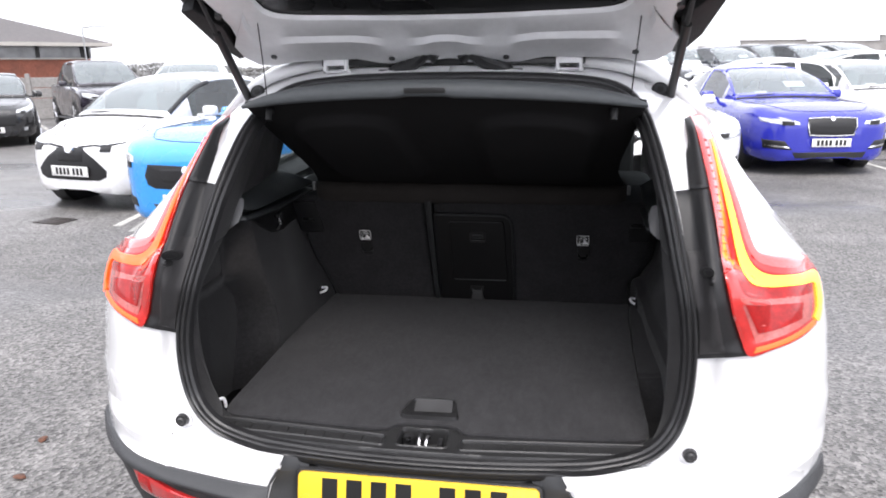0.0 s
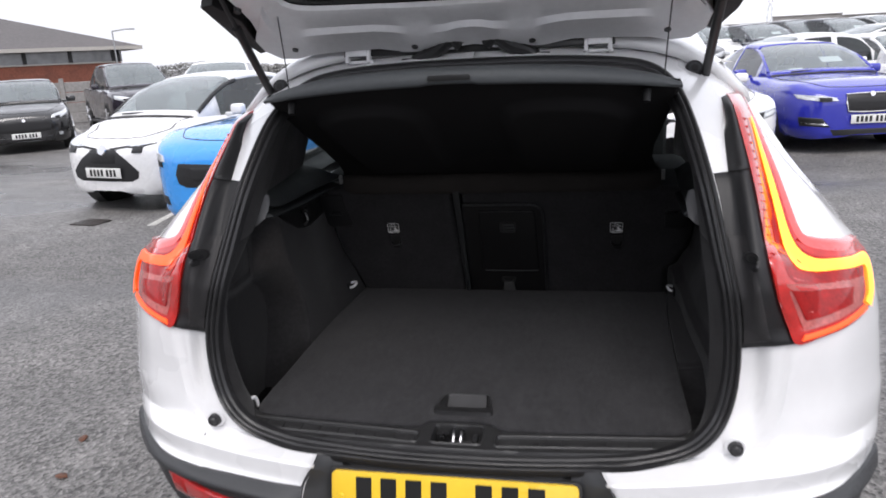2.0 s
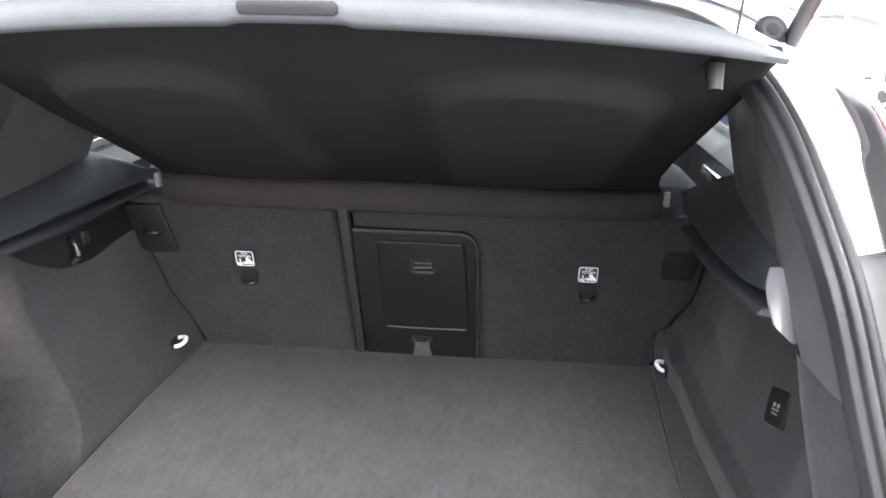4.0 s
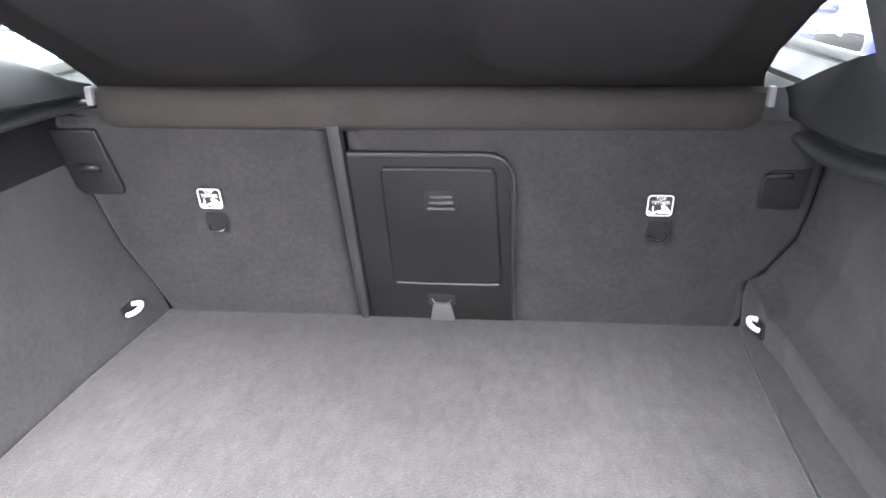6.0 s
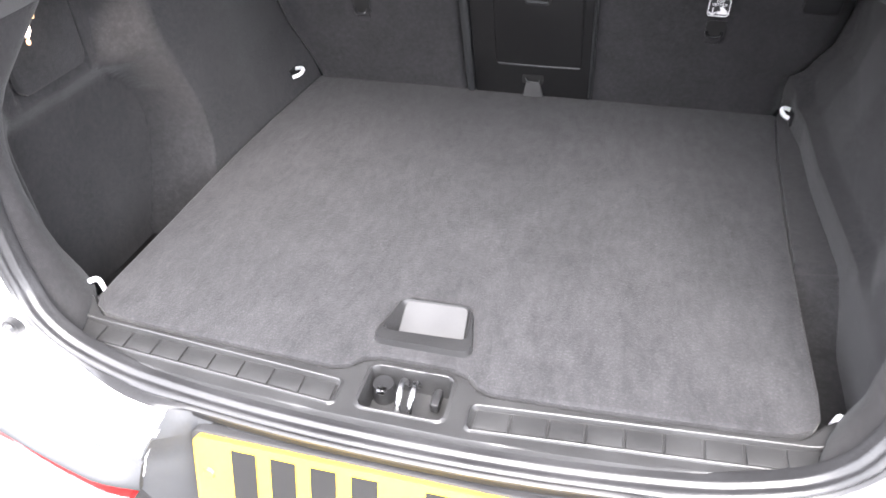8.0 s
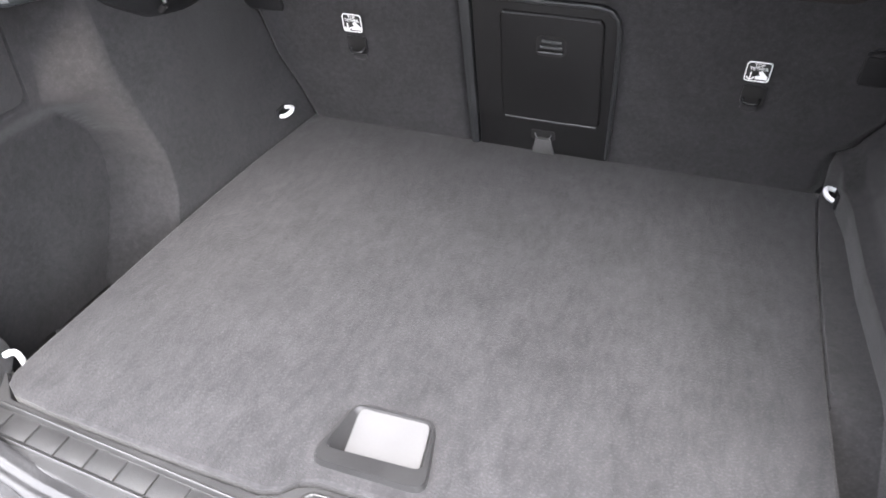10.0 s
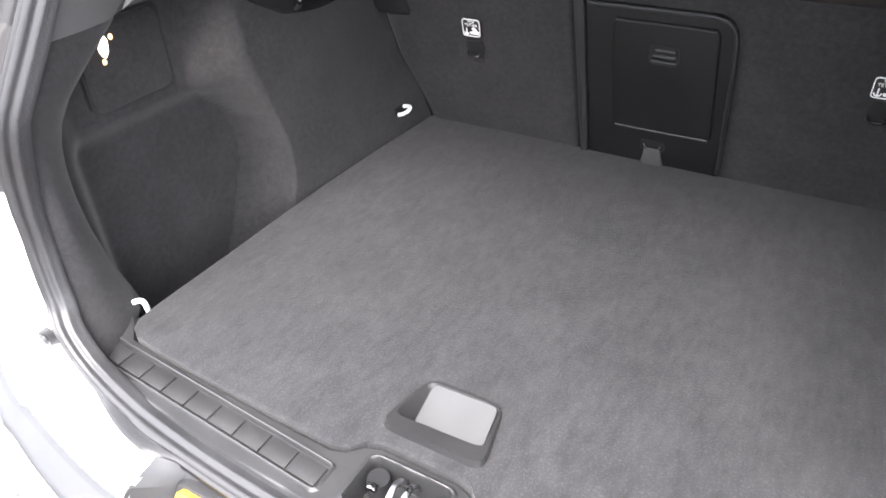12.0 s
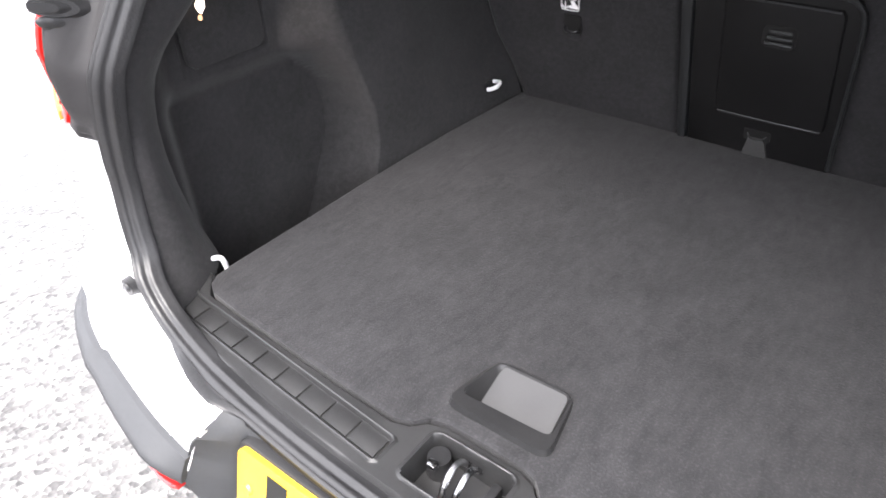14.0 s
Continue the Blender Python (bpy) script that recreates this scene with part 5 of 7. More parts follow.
for s in (1, -1):
    bm = bmesh.new()
    block(bm, (s * 0.497, 0.888, 1.136), (0.010, 0.012, 0.028), bevel=0.002)
    part("shelf_clip", bm, mat("grey_clip_plastic", (0.16, 0.16, 0.165), 0.5, var=0.05), shelf, "pale grey clip")
    bm = bmesh.new()
    c = Vector((s * 0.395, 0.330, 1.420))
    rod(bm, c + Vector((0, 0.004, 0.012)), c + Vector((0, -0.008, -0.012)), 0.010, 0.008, 12)
    part("shelf_cord_clip", bm, PLASTIC, shelf)
    bm = bmesh.new()
    tube(bm, [Vector((s * 0.440, 0.430, 1.440)), Vector((s * 0.446, 0.438, 1.53)), Vector((s * 0.454, 0.444, 1.628))], 0.0016, 6)
    part("shelf_cord", bm, INK, shelf, "thin black lifting cord")

# cabin in front of the boot: bench, doors, far roof lining, dashboard
bm = bmesh.new()
block(bm, (0, 1.12, 0.92), (1.2, 0.24, 0.44), bevel=0.04)
part("rear_bench_back", bm, SEAT_CLOTH, car)
for x in (-0.36, 0.0, 0.36):
    bm = bmesh.new()
    block(bm, (x, 1.10, 1.22), (0.24, 0.09, 0.13), bevel=0.03)
    part("headrest", bm, SEAT_CLOTH, car)
for x in (-0.38, 0.38):
    bm = bmesh.new()
    block(bm, (x, 2.05, 0.95), (0.50, 0.16, 0.62), bevel=0.06)
    block(bm, (x, 2.02, 1.36), (0.26, 0.10, 0.20), bevel=0.04)
    part("front_seat", bm, SEAT_CLOTH, car)
for s in (1, -1):
    bm = bmesh.new()
    R = [[(s * 0.80, y, 0.5), (s * 0.78, y, 0.9), (s * 0.79, y, 1.06), (s * 0.84, y, 1.10), (s * 0.868, y, 1.102)] for y in (0.98, 1.3, 1.8, 2.3, 3.0)]
    grid(bm, R)
    lining = part("door_lining", bm, TRIM_GREY, car)
    bm = bmesh.new()
    block(bm, (s * 0.775, 1.55, 1.02), (0.02, 0.22, 0.03), bevel=0.006)
    part("door_pull", bm, CHROME, lining)
bm = bmesh.new()
grid(bm, [[(x, y, 1.50 - 0.06 * abs(x)) for x in (-0.62, -0.3, 0, 0.3, 0.62)] for y in (0.62, 1.2, 2.0, 2.9)])
part("roof_lining", bm, mat("pale_roof_lining", (0.45, 0.44, 0.42), 0.9, var=0.05), car)
bm = bmesh.new()
block(bm, (0, 3.05, 0.95), (1.4, 0.4, 0.3), bevel=0.08)
part("dashboard", bm, PLASTIC, car)
bm = bmesh.new()
grid(bm, [[(-0.66, 2.62, 1.55), (0.66, 2.62, 1.55)], [(-0.74, 3.55, 1.05), (0.74, 3.55, 1.05)]])
ws = part("windscreen", bm, GLASS, car)
ws.visible_shadow = False
bm = bmesh.new()
block(bm, (0, 0.55, 0.60), (1.14, 0.95, 0.02))
part("boot_well", bm, INK, car, smooth=False)
for s in (1, -1):
    bm = bmesh.new()
    block(bm, (s * 1.05, 2.95, 1.035), (0.17, 0.10, 0.13), bevel=0.04, seg=3)
    block(bm, (s * 0.93, 2.95, 1.0), (0.12, 0.05, 0.04), bevel=0.01)
    part("door_mirror", bm, PLASTIC_GLOSS, car, "black door mirror")

# ---- the open tailgate, its inner side turned down and back ----
GO = Vector((0, 0.605, 1.520))
GD = Vector((0, -0.83, 0.557)).normalized()
GN = Vector((0, -GD.z, GD.y)).normalized()
GN = GN if GN.z < 0 else -GN


def gate(x, v, off=0.0):
    return GO + Vector((x, 0, 0)) + GD * v + GN * off


def gate_slab(name, pts, depth, off, material, parent, label="", bevel=0.004):
    bm = bmesh.new()
    slab(bm, [gate(x, v, off) for x, v in pts], GN, depth, bevel, 3)
    return part(name, bm, material, parent, label)


def mirrored(pts):
    return pts + [(-x, v) for x, v in pts[::-1]]


shell = mirrored([(0.0, -0.02), (0.30, -0.02), (0.50, -0.005), (0.575, 0.03), (0.612, 0.10), (0.635, 0.22), (0.66, 0.45), (0.67, 0.62), (0.65, 0.80), (0.58, 0.88), (0.3, 0.90)])
tail = gate_slab("tailgate", shell, 0.05, -0.03, PLASTIC_GLOSS, car, "open tailgate, white inside with black edges and dark glass", 0.01)
inner_out = [(0.05, 0.018), (0.10, 0.006), (0.16, 0.006), (0.19, 0.030), (0.24, 0.046), (0.30, 0.044), (0.36, 0.040), (0.42, 0.034), (0.47, 0.018), (0.515, 0.022), (0.545, 0.06), (0.55, 0.11), (0.530, 0.145)]
bm = bmesh.new()
for s in (1, -1):
    out = [(s * x, v) for x, v in [(0.0, 0.045), (0.03, 0.04)] + inner_out]
    ins = [(s * x, v) for x, v in [(0.0, 0.195), (0.03, 0.195), (0.06, 0.195), (0.10, 0.196), (0.14, 0.197), (0.18, 0.198), (0.22, 0.20), (0.27, 0.202), (0.32, 0.204), (0.36, 0.207), (0.39, 0.212), (0.41, 0.220), (0.425, 0.235), (0.432, 0.26), (0.436, 0.30)]]
    rows = []
    for (x0, v0), (x1, v1) in zip(out, ins):
        rows.append([gate(x0, v0, -0.030)] + [gate(x0 + (x1 - x0) * t, v0 + (v1 - v0) * t, h) for t, h in ((0.0, 0.0), (0.04, 0.012), (0.30, 0.016), (0.55, 0.014), (0.62, 0.002), (0.90, 0.0), (0.97, -0.004), (1.0, -0.014))])
    grid(bm, rows)
    out = [(s * x, v) for x, v in ((0.530, 0.145), (0.525, 0.19), (0.535, 0.25), (0.555, 0.33), (0.575, 0.45), (0.585, 0.60), (0.57, 0.74), (0.50, 0.84))]
    ins = [(s * x, v) for x, v in ((0.436, 0.30), (0.438, 0.32), (0.441, 0.36), (0.446, 0.42), (0.452, 0.48), (0.45, 0.54), (0.44, 0.58), (0.40, 0.60))]
    rows = []
    for (x0, v0), (x1, v1) in zip(out, ins):
        rows.append([gate(x0, v0, -0.030)] + [gate(x0 + (x1 - x0) * t, v0 + (v1 - v0) * t, h) for t, h in ((0.0, 0.0), (0.06, 0.010), (0.5, 0.010), (0.62, 0.004), (0.94, 0.0), (1.0, -0.014))])
    grid(bm, rows)
bmesh.ops.remove_doubles(bm, verts=bm.verts[:], dist=1e-4)
part("inner_panel", bm, WHITE_INNER, tail, "white painted inner frame with a crease", angle=40)
gp = mirrored([(0.0, 0.192), (0.30, 0.197), (0.40, 0.208), (0.43, 0.24), (0.45, 0.45), (0.43, 0.62), (0.2, 0.64)])
gate_slab("rear_window_border", gp, 0.006, -0.016, PLASTIC_GLOSS, tail, "black printed window edge", 0.0)
gp = mirrored([(0.0, 0.262), (0.26, 0.264), (0.345, 0.272), (0.37, 0.30), (0.39, 0.45), (0.37, 0.58), (0.2, 0.60)])
gate_slab("rear_window", gp, 0.003, -0.0125, mat("dark_rear_glass", (0.02, 0.022, 0.025), 0.05, var=0.1, coat=1.0), tail, "dark rear window glass", 0.0)
gate_slab("wiper_motor_cover", [(-0.16, 0.285), (0.16, 0.285), (0.12, 0.262), (-0.12, 0.262)], 0.01, -0.003, PLASTIC, tail, "", 0.003)
for s in (1, -1):
    gate_slab("corner_cover", [(s * x, v) for x, v in ((0.535, 0.055), (0.565, 0.045), (0.60, 0.12), (0.625, 0.25), (0.59, 0.26), (0.545, 0.19), (0.552, 0.11))], 0.03, 0.004, PLASTIC, tail, "black plastic corner cover")
    for x, v in ((0.455, 0.075), (0.145, 0.060), (0.53, 0.245)):
        bm = bmesh.new()
        rod(bm, gate(s * x, v, 0.006), gate(s * x, v, 0.0185), 0.0095, 0.008, 14)
        part("plug", bm, RUBBER, tail)
    # hinge
    bm = bmesh.new()
    for dx in (-0.028, 0.028):
        block(bm, (s * 0.300 + dx, 0.572, 1.535), (0.010, 0.02, 0.062), Matrix.Rotation(radians(-18), 4, "X"), 0.003)
    block(bm, (s * 0.300, 0.566, 1.543), (0.052, 0.008, 0.045), Matrix.Rotation(radians(-24), 4, "X"), 0.003)
    block(bm, (s * 0.300, 0.548, 1.566), (0.095, 0.008, 0.014), Matrix.Rotation(radians(-30), 4, "X"), 0.003)
    block(bm, (s * 0.300, 0.575, 1.508), (0.072, 0.016, 0.008), None, 0.002)
    part("hinge", bm, WHITE_INNER, tail, "white painted steel hinge")
    # cable sleeves to the roof
    bm = bmesh.new()
    pts = curve([gate(s * 0.03, 0.05, 0.012), Vector((s * 0.055, 0.552, 1.552)), Vector((s * 0.09, 0.560, 1.528)), Vector((s * 0.135, 0.57, 1.512)), Vector((s * 0.15, 0.575, 1.503))], 18)
    tube(bm, pts, [0.016 + 0.002 * (k % 2) for k in range(18)], 10)
    block(bm, (s * 0.152, 0.570, 1.506), (0.07, 0.02, 0.012), None, 0.004)
    part("cable_sleeve", bm, RUBBER, tail, "black rubber cable sleeve")
    # gas strut
    foot, head = Vector((s * 0.546, 0.572, 1.425)), Vector((s * 0.552, 0.27, 1.775))
    mid = foot.lerp(head, 0.52)
    bm = bmesh.new()
    rod(bm, foot, mid, 0.0105, 0.0105, 14)
    ball(bm, foot, 0.014)
    strut = part("gas_strut", bm, INK, car, "black gas strut")
    bm = bmesh.new()
    rod(bm, mid, head, 0.0055, 0.0055, 10)
    ball(bm, head, 0.012)
    part("strut_rod", bm, CLAD_DARK, strut)
    bm = bmesh.new()
    block(bm, (s * 0.556, 0.575, 1.412), (0.02, 0.03, 0.03), None, 0.004)
    part("strut_bracket", bm, WHITE_INNER, car)
bm = bmesh.new()
block(bm, (0, 0.578, 1.536), (0.68, 0.012, 0.032), Matrix.Rotation(radians(-12), 4, "X"), 0.003)
part("drain_channel", bm, INK, tail)
bm = bmesh.new()
slab(bm, [gate(x, v, 0.0) for x, v in ((-0.05, 0.125), (0.05, 0.125), (0.022, 0.062), (-0.022, 0.062))], GN, 0.02, 0.003)
part("centre_web", bm, WHITE_INNER, tail)

# ---- the car park ----
def puddled():
    """Old asphalt: stones in dark binder, long damp films that shine, pale worn patches."""
    m = bpy.data.materials.new("worn_wet_asphalt")
    m.use_nodes = True
    n, l = m.node_tree.nodes, m.node_tree.links
    p = n["Principled BSDF"]
    co = n.new("ShaderNodeTexCoord")

    def noise_at(scale, detail, stretch=(1, 1, 1)):
        mp, t = n.new("ShaderNodeMapping"), n.new("ShaderNodeTexNoise")
        mp.inputs["Scale"].default_value = stretch
        t.inputs["Scale"].default_value, t.inputs["Detail"].default_value = scale, detail
        l.new(co.outputs["Object"], mp.inputs[0])
        l.new(mp.outputs[0], t.inputs["Vector"])
        return t.outputs["Fac"]

    def ramp(src, a, b, lo, hi):
        r = n.new("ShaderNodeMapRange")
        r.inputs["From Min"].default_value, r.inputs["From Max"].default_value = a, b
        r.inputs["To Min"].default_value, r.inputs["To Max"].default_value = lo, hi
        l.new(src, r.inputs["Value"])
        return r.outputs[0]

    def times(a, b):
        q = n.new("ShaderNodeMath")
        q.operation = "MULTIPLY"
        l.new(a, q.inputs[0])
        l.new(b, q.inputs[1])
        return q.outputs[0]

    stone = n.new("ShaderNodeTexVoronoi")
    stone.inputs["Scale"].default_value = 68
    l.new(co.outputs["Object"], stone.inputs["Vector"])
    grain = ramp(stone.outputs["Color"], 0.1, 0.95, 0.40, 1.85)
    fine = ramp(noise_at(30, 6), 0.3, 0.7, 0.74, 1.26)
    broad = ramp(noise_at(0.22, 5, (1, 2.2, 1)), 0.35, 0.68, 0.72, 1.25)
    mid = ramp(noise_at(2.4, 5), 0.3, 0.7, 0.82, 1.18)
    wet = ramp(noise_at(0.16, 4, (1, 2.6, 1)), 0.46, 0.60, 0.0, 1.0)
    dark = ramp(wet, 0, 1, 1.0, 0.62)
    value = times(times(times(grain, fine), times(broad, mid)), dark)
    sc = n.new("ShaderNodeVectorMath")
    sc.operation = "SCALE"
    sc.inputs[0].default_value = (0.138, 0.133, 0.128)
    l.new(value, sc.inputs["Scale"])
    l.new(sc.outputs[0], p.inputs["Base Color"])
    l.new(ramp(wet, 0, 1, 0.68, 0.24), p.inputs["Roughness"])
    b = n.new("ShaderNodeBump")
    b.inputs["Distance"].default_value = 0.008
    l.new(ramp(wet, 0, 1, 0.9, 0.25), b.inputs["Strength"])
    l.new(stone.outputs["Distance"], b.inputs["Height"])
    l.new(b.outputs[0], p.inputs["Normal"])
    return m


ASPHALT = puddled()


def ground_z(x, y):
    """The car park climbs gently behind the first row on the one side."""
    return (0.040 * max(0.0, min(y, 46) - 9.5) + 0.008 * max(0.0, min(y, 46) - 12) / 20 * max(0.0, min(x, 30))) * ease(-4, 1.5, x)


bm = bmesh.new()
xs = [-900, -300, -120, -60, -35, -25, -15, -10, -6, -4, -3, -2, -1, 0, 1.5, 3, 6, 10, 15, 22, 30, 60, 120, 300, 900]
ys = [-900, -300, -100, -40, -15, -5, 0, 3, 6, 9.5, 11, 13, 16, 20, 25, 30, 38, 46, 60, 100, 200, 400, 900]
grid(bm, [[(x, y, ground_z(x, y)) for x in xs] for y in ys])
tagged(part("ground", bm, ASPHALT, None, angle=60), "damp worn grey asphalt of a car park", "ground", kind="structure")

# loose bits on the asphalt
LEAF = mat("brown_leaf", (0.11, 0.045, 0.025), 0.8, var=0.3, big=40)
for x, y, a in ((-1.85, 1.07, 20), (-1.74, 0.80, 80)):
    bm = bmesh.new()
    pts = [(0, -0.03), (0.012, -0.018), (0.02, 0.0), (0.012, 0.02), (0, 0.034), (-0.012, 0.02), (-0.019, 0.0), (-0.012, -0.018)]
    vs = [bm.verts.new((u, v, 0.004 + 0.25 * abs(u))) for u, v in pts]
    bm.faces.new(vs)
    leaf = tagged(part("fallen_leaf", bm, LEAF, None), "small brown leaf on the asphalt", "leaf", "fallen leaves")
    leaf.matrix_world = pose(x, y, 0, 0, 0, a)
    thicken(leaf, 0.001, (0, 0, 1))
# drain cover and worn bay lines
DRAIN = mat("rusty_iron", (0.05, 0.042, 0.038), 0.5, metal=0.5, var=0.4, big=12, fine=120, bump=0.5, bump_fine=120)
bm = bmesh.new()
block(bm, (0, 0, 0.004), (0.34, 0.26, 0.012), bevel=0.004)
drain = tagged(part("drain_cover", bm, DRAIN, None), "rusty iron drain cover set in the asphalt", "drain cover")
drain.matrix_world = pose(-4.85, 5.1, 0, 0, 0, -12)
for k in range(6):
    bm = bmesh.new()
    block(bm, (0, -0.115 + 0.046 * k, 0.011), (0.28, 0.02, 0.006), bevel=0.002)
    part("drain_bar", bm, DRAIN, drain)
LINE = mat("worn_white_line", (0.42, 0.41, 0.38), 0.75, var=0.5, big=3, fine=40)


def bay_line(x0, y0, x1, y1, w=0.09):
    a, b = Vector((x0, y0, 0)), Vector((x1, y1, 0))
    t = (b - a).normalized() * w / 2
    o = Vector((-t.y, t.x, 0))
    bm = bmesh.new()
    rows = []
    for k in range(13):
        c = a.lerp(b, k / 12)
        z = ground_z(c.x, c.y) + 0.004
        rows.append([c - o + Vector((0, 0, z)), c + o + Vector((0, 0, z))])
    grid(bm, rows)
    tagged(part("bay_line", bm, LINE, None), "faded white parking bay line on asphalt", "road marking", "bay lines", kind="structure")


bay_line(-3.75, 4.75, -5.0, 9.5)
bay_line(-4.05, 4.95, -4.15, 5.6)
bay_line(-12.3, 14.8, -15.6, 18.3)
bay_line(5.2, 8.6, 4.4, 13.0)

# ---- parked cars ----
# both glasses hold some mirrored sky as pale colour
TINT = glass("parked_car_glass", (0.72, 0.80, 0.80), clear=0.80, ior=1.8, sky_veil=0.23)
SIDE_TINT = glass("parked_car_side_glass", (0.42, 0.50, 0.50), clear=0.30, ior=1.6, sky_veil=0.03)
CABIN_DARK = mat("dark_cabin", (0.16, 0.16, 0.165), 0.8, var=0.2)
HEAD = mat("clear_headlamp", (0.62, 0.64, 0.66), 0.10, metal=0.35, var=0.35, big=30, fine=90, coat=1.0)
GRILLE = mat("black_grille", (0.010, 0.010, 0.011), 0.45, var=0.2, big=20, fine=120, bump=0.4, bump_fine=140)
PLATE_W = mat("white_plate_acrylic", (0.72, 0.72, 0.70), 0.3, var=0.04)
PAPER = mat("white_paper", (0.80, 0.82, 0.82), 0.7, var=0.05)
SEATS = mat("parked_car_seats", (0.17, 0.168, 0.165), 0.8, var=0.2)


def paint(name, col, rough=0.28):
    return mat(name, col, rough, var=0.06, big=3, fine=30, coat=1.0)


PAINTS = dict(white=paint("white_paint", (0.78, 0.78, 0.78)), sky=paint("bright_blue_paint", (0.03, 0.30, 0.80)), royal=paint("royal_blue_paint", (0.022, 0.028, 0.36), 0.22),
              black=paint("black_paint", (0.010, 0.010, 0.011)), plum=paint("dark_plum_paint", (0.022, 0.018, 0.028)), navy=paint("dark_navy_paint", (0.018, 0.022, 0.032)),
              grey=paint("dark_grey_paint", (0.045, 0.048, 0.055)), silver=paint("silver_paint", (0.40, 0.41, 0.42)))

from mathutils.bvhtree import BVHTree


def parked(name, label, colour, at, turn, L=4.3, W=1.80, H=1.46, hood=0.98, nose=0.72, scr0=1.05, scr1=1.95, rear0=3.35, rear1=4.05, belt=0.92, tail=0.95, roof_w=0.60,
           head=((0.42, 0.62), (0.84, 0.72)), grille=(0.30, 0.55, 0.70), chrome=False, low=(0.62, 0.24, 0.44), mask=None, sheet=True, fine=True, lift=0.16, plate_z=0.47, fogs=True, wheel_r=0.33, badge=0.036, arms=(), lamp=None, blades=(), dark=()):
    """A parked car, its nose at the origin looking along -y: lofted body and cabin, glass, lamps, grille, plate, mirrors, wheels."""
    root = tagged(new(name), label, "car", "parked cars")
    h = W / 2
    col = PAINTS[colour]
    # lower body: stations of y, half width, underside, shoulder, top
    st = [(0.00, h * 0.46, lift + 0.09, nose - 0.14, nose - 0.10), (0.03, h * 0.66, lift + 0.06, nose - 0.06, nose - 0.02), (0.12, h * 0.82, lift + 0.04, nose + 0.0, nose + 0.05), (0.28, h * 0.945, lift + 0.03, nose + 0.05, nose + 0.11), (0.50, h * 0.99, lift + 0.03, nose + 0.10, nose + 0.16),
          (scr0 * 0.75, h, lift + 0.03, belt - 0.05, hood - 0.03), (scr0 + 0.1, h, lift + 0.03, belt - 0.02, hood), (scr1 + 0.2, h, lift + 0.03, belt, hood - 0.02), ((scr1 + rear0) / 2, h, lift + 0.03, belt + 0.01, belt + 0.02), (rear0, h * 0.99, lift + 0.03, belt + 0.03, tail + 0.02),
          (L - 0.35, h * 0.96, lift + 0.06, belt + 0.02, tail), (L - 0.10, h * 0.88, lift + 0.12, tail - 0.12, tail - 0.06), (L, h * 0.70, lift + 0.18, tail - 0.25, tail - 0.2)]
    n = 40 if fine else 26
    c = [curve([(s[0], s[k], 0) for s in st], n) for k in (1, 2, 3, 4)]
    rows = []
    for i in range(n):
        y, w = c[0][i].x, c[0][i].y
        zb, zs, zt = c[1][i].y, c[2][i].y, c[3][i].y
        zt = max(zt, zs + 0.01)
        prof = [(0.55, zb), (0.86, zb), (0.965, zb + 0.07), (0.985, zb + 0.2), (1.0, (zb + zs) / 2 + 0.05), (0.985, zs - 0.07), (0.955, zs), (0.90, zs + (zt - zs) * 0.55), (0.78, zt - 0.015), (0.5, zt), (0.22, zt + 0.008), (0.0, zt + 0.01)]
        half_row = [Vector((w * u, y, z)) for u, z in prof]
        rows.append([Vector((-p.x, p.y, p.z)) for p in half_row] + half_row[::-1][1:])
    bm = bmesh.new()
    vs = grid(bm, rows)
    bm.faces.new(vs[0])
    bm.faces.new(vs[-1])
    bmesh.ops.recalc_face_normals(bm, faces=bm.faces[:])
    tree = BVHTree.FromBMesh(bm)
    body = part("body", bm, col, root, angle=48)
    # cabin
    zr = H
    cs = [(scr0, h * 0.84, h * 0.80, hood - 0.02, hood + 0.0), ((scr0 + scr1) / 2, h * 0.88, roof_w + 0.08, belt, (hood + zr) / 2 + 0.045), (scr1, h * 0.90, roof_w, belt, zr - 0.045), (scr1 + 0.35, h * 0.90, roof_w - 0.005, belt, zr - 0.005), ((scr1 + rear0) / 2 + 0.1, h * 0.90, roof_w - 0.01, belt, zr),
          (rear0, h * 0.88, roof_w - 0.04, belt, zr - 0.06), ((rear0 + rear1) / 2, h * 0.85, roof_w - 0.02, belt, (zr + tail) / 2), (rear1, h * 0.80, roof_w + 0.02, belt, tail + 0.01)]
    m = 28
    c = [curve([(s[0], s[k], 0) for s in cs], m) for k in (1, 2, 3, 4)]
    rows = []
    for i in range(m):
        y, wb, wr, zb, zt = c[0][i].x, c[0][i].y, c[1][i].y, c[2][i].y, c[3][i].y
        zt = max(zt, zb + 0.004)
        prof = [(wb, zb - 0.03), (wb + (wr - wb) * 0.5, zb + (zt - zb) * 0.5), (wr + 0.015, zb + (zt - zb) * 0.86), (wr - 0.03, zb + (zt - zb) * 0.97), (wr * 0.7, zt + 0.003), (wr * 0.3, zt + 0.012), (0, zt + 0.015)]
        half_row = [Vector((x, y, z)) for x, z in prof]
        rows.append([Vector((-p.x, p.y, p.z)) for p in half_row] + half_row[::-1][1:])
    i0, i1 = 1, round((m - 1) * 2 / 7)
    ia = round(i1 * 0.55)
    j_ok = lambda i, j: not (i0 <= i < i1 and 2 <= j <= 9) and not (ia <= i < m - 5 and j in (0, 1, 10, 11) and i not in (round(m * 0.52),))
    bm = bmesh.new()
    grid(bm, rows, j_ok)
    cabin = part("cabin", bm, col, root, angle=50)
    thicken(cabin, 0.02, (0, 0, -1))

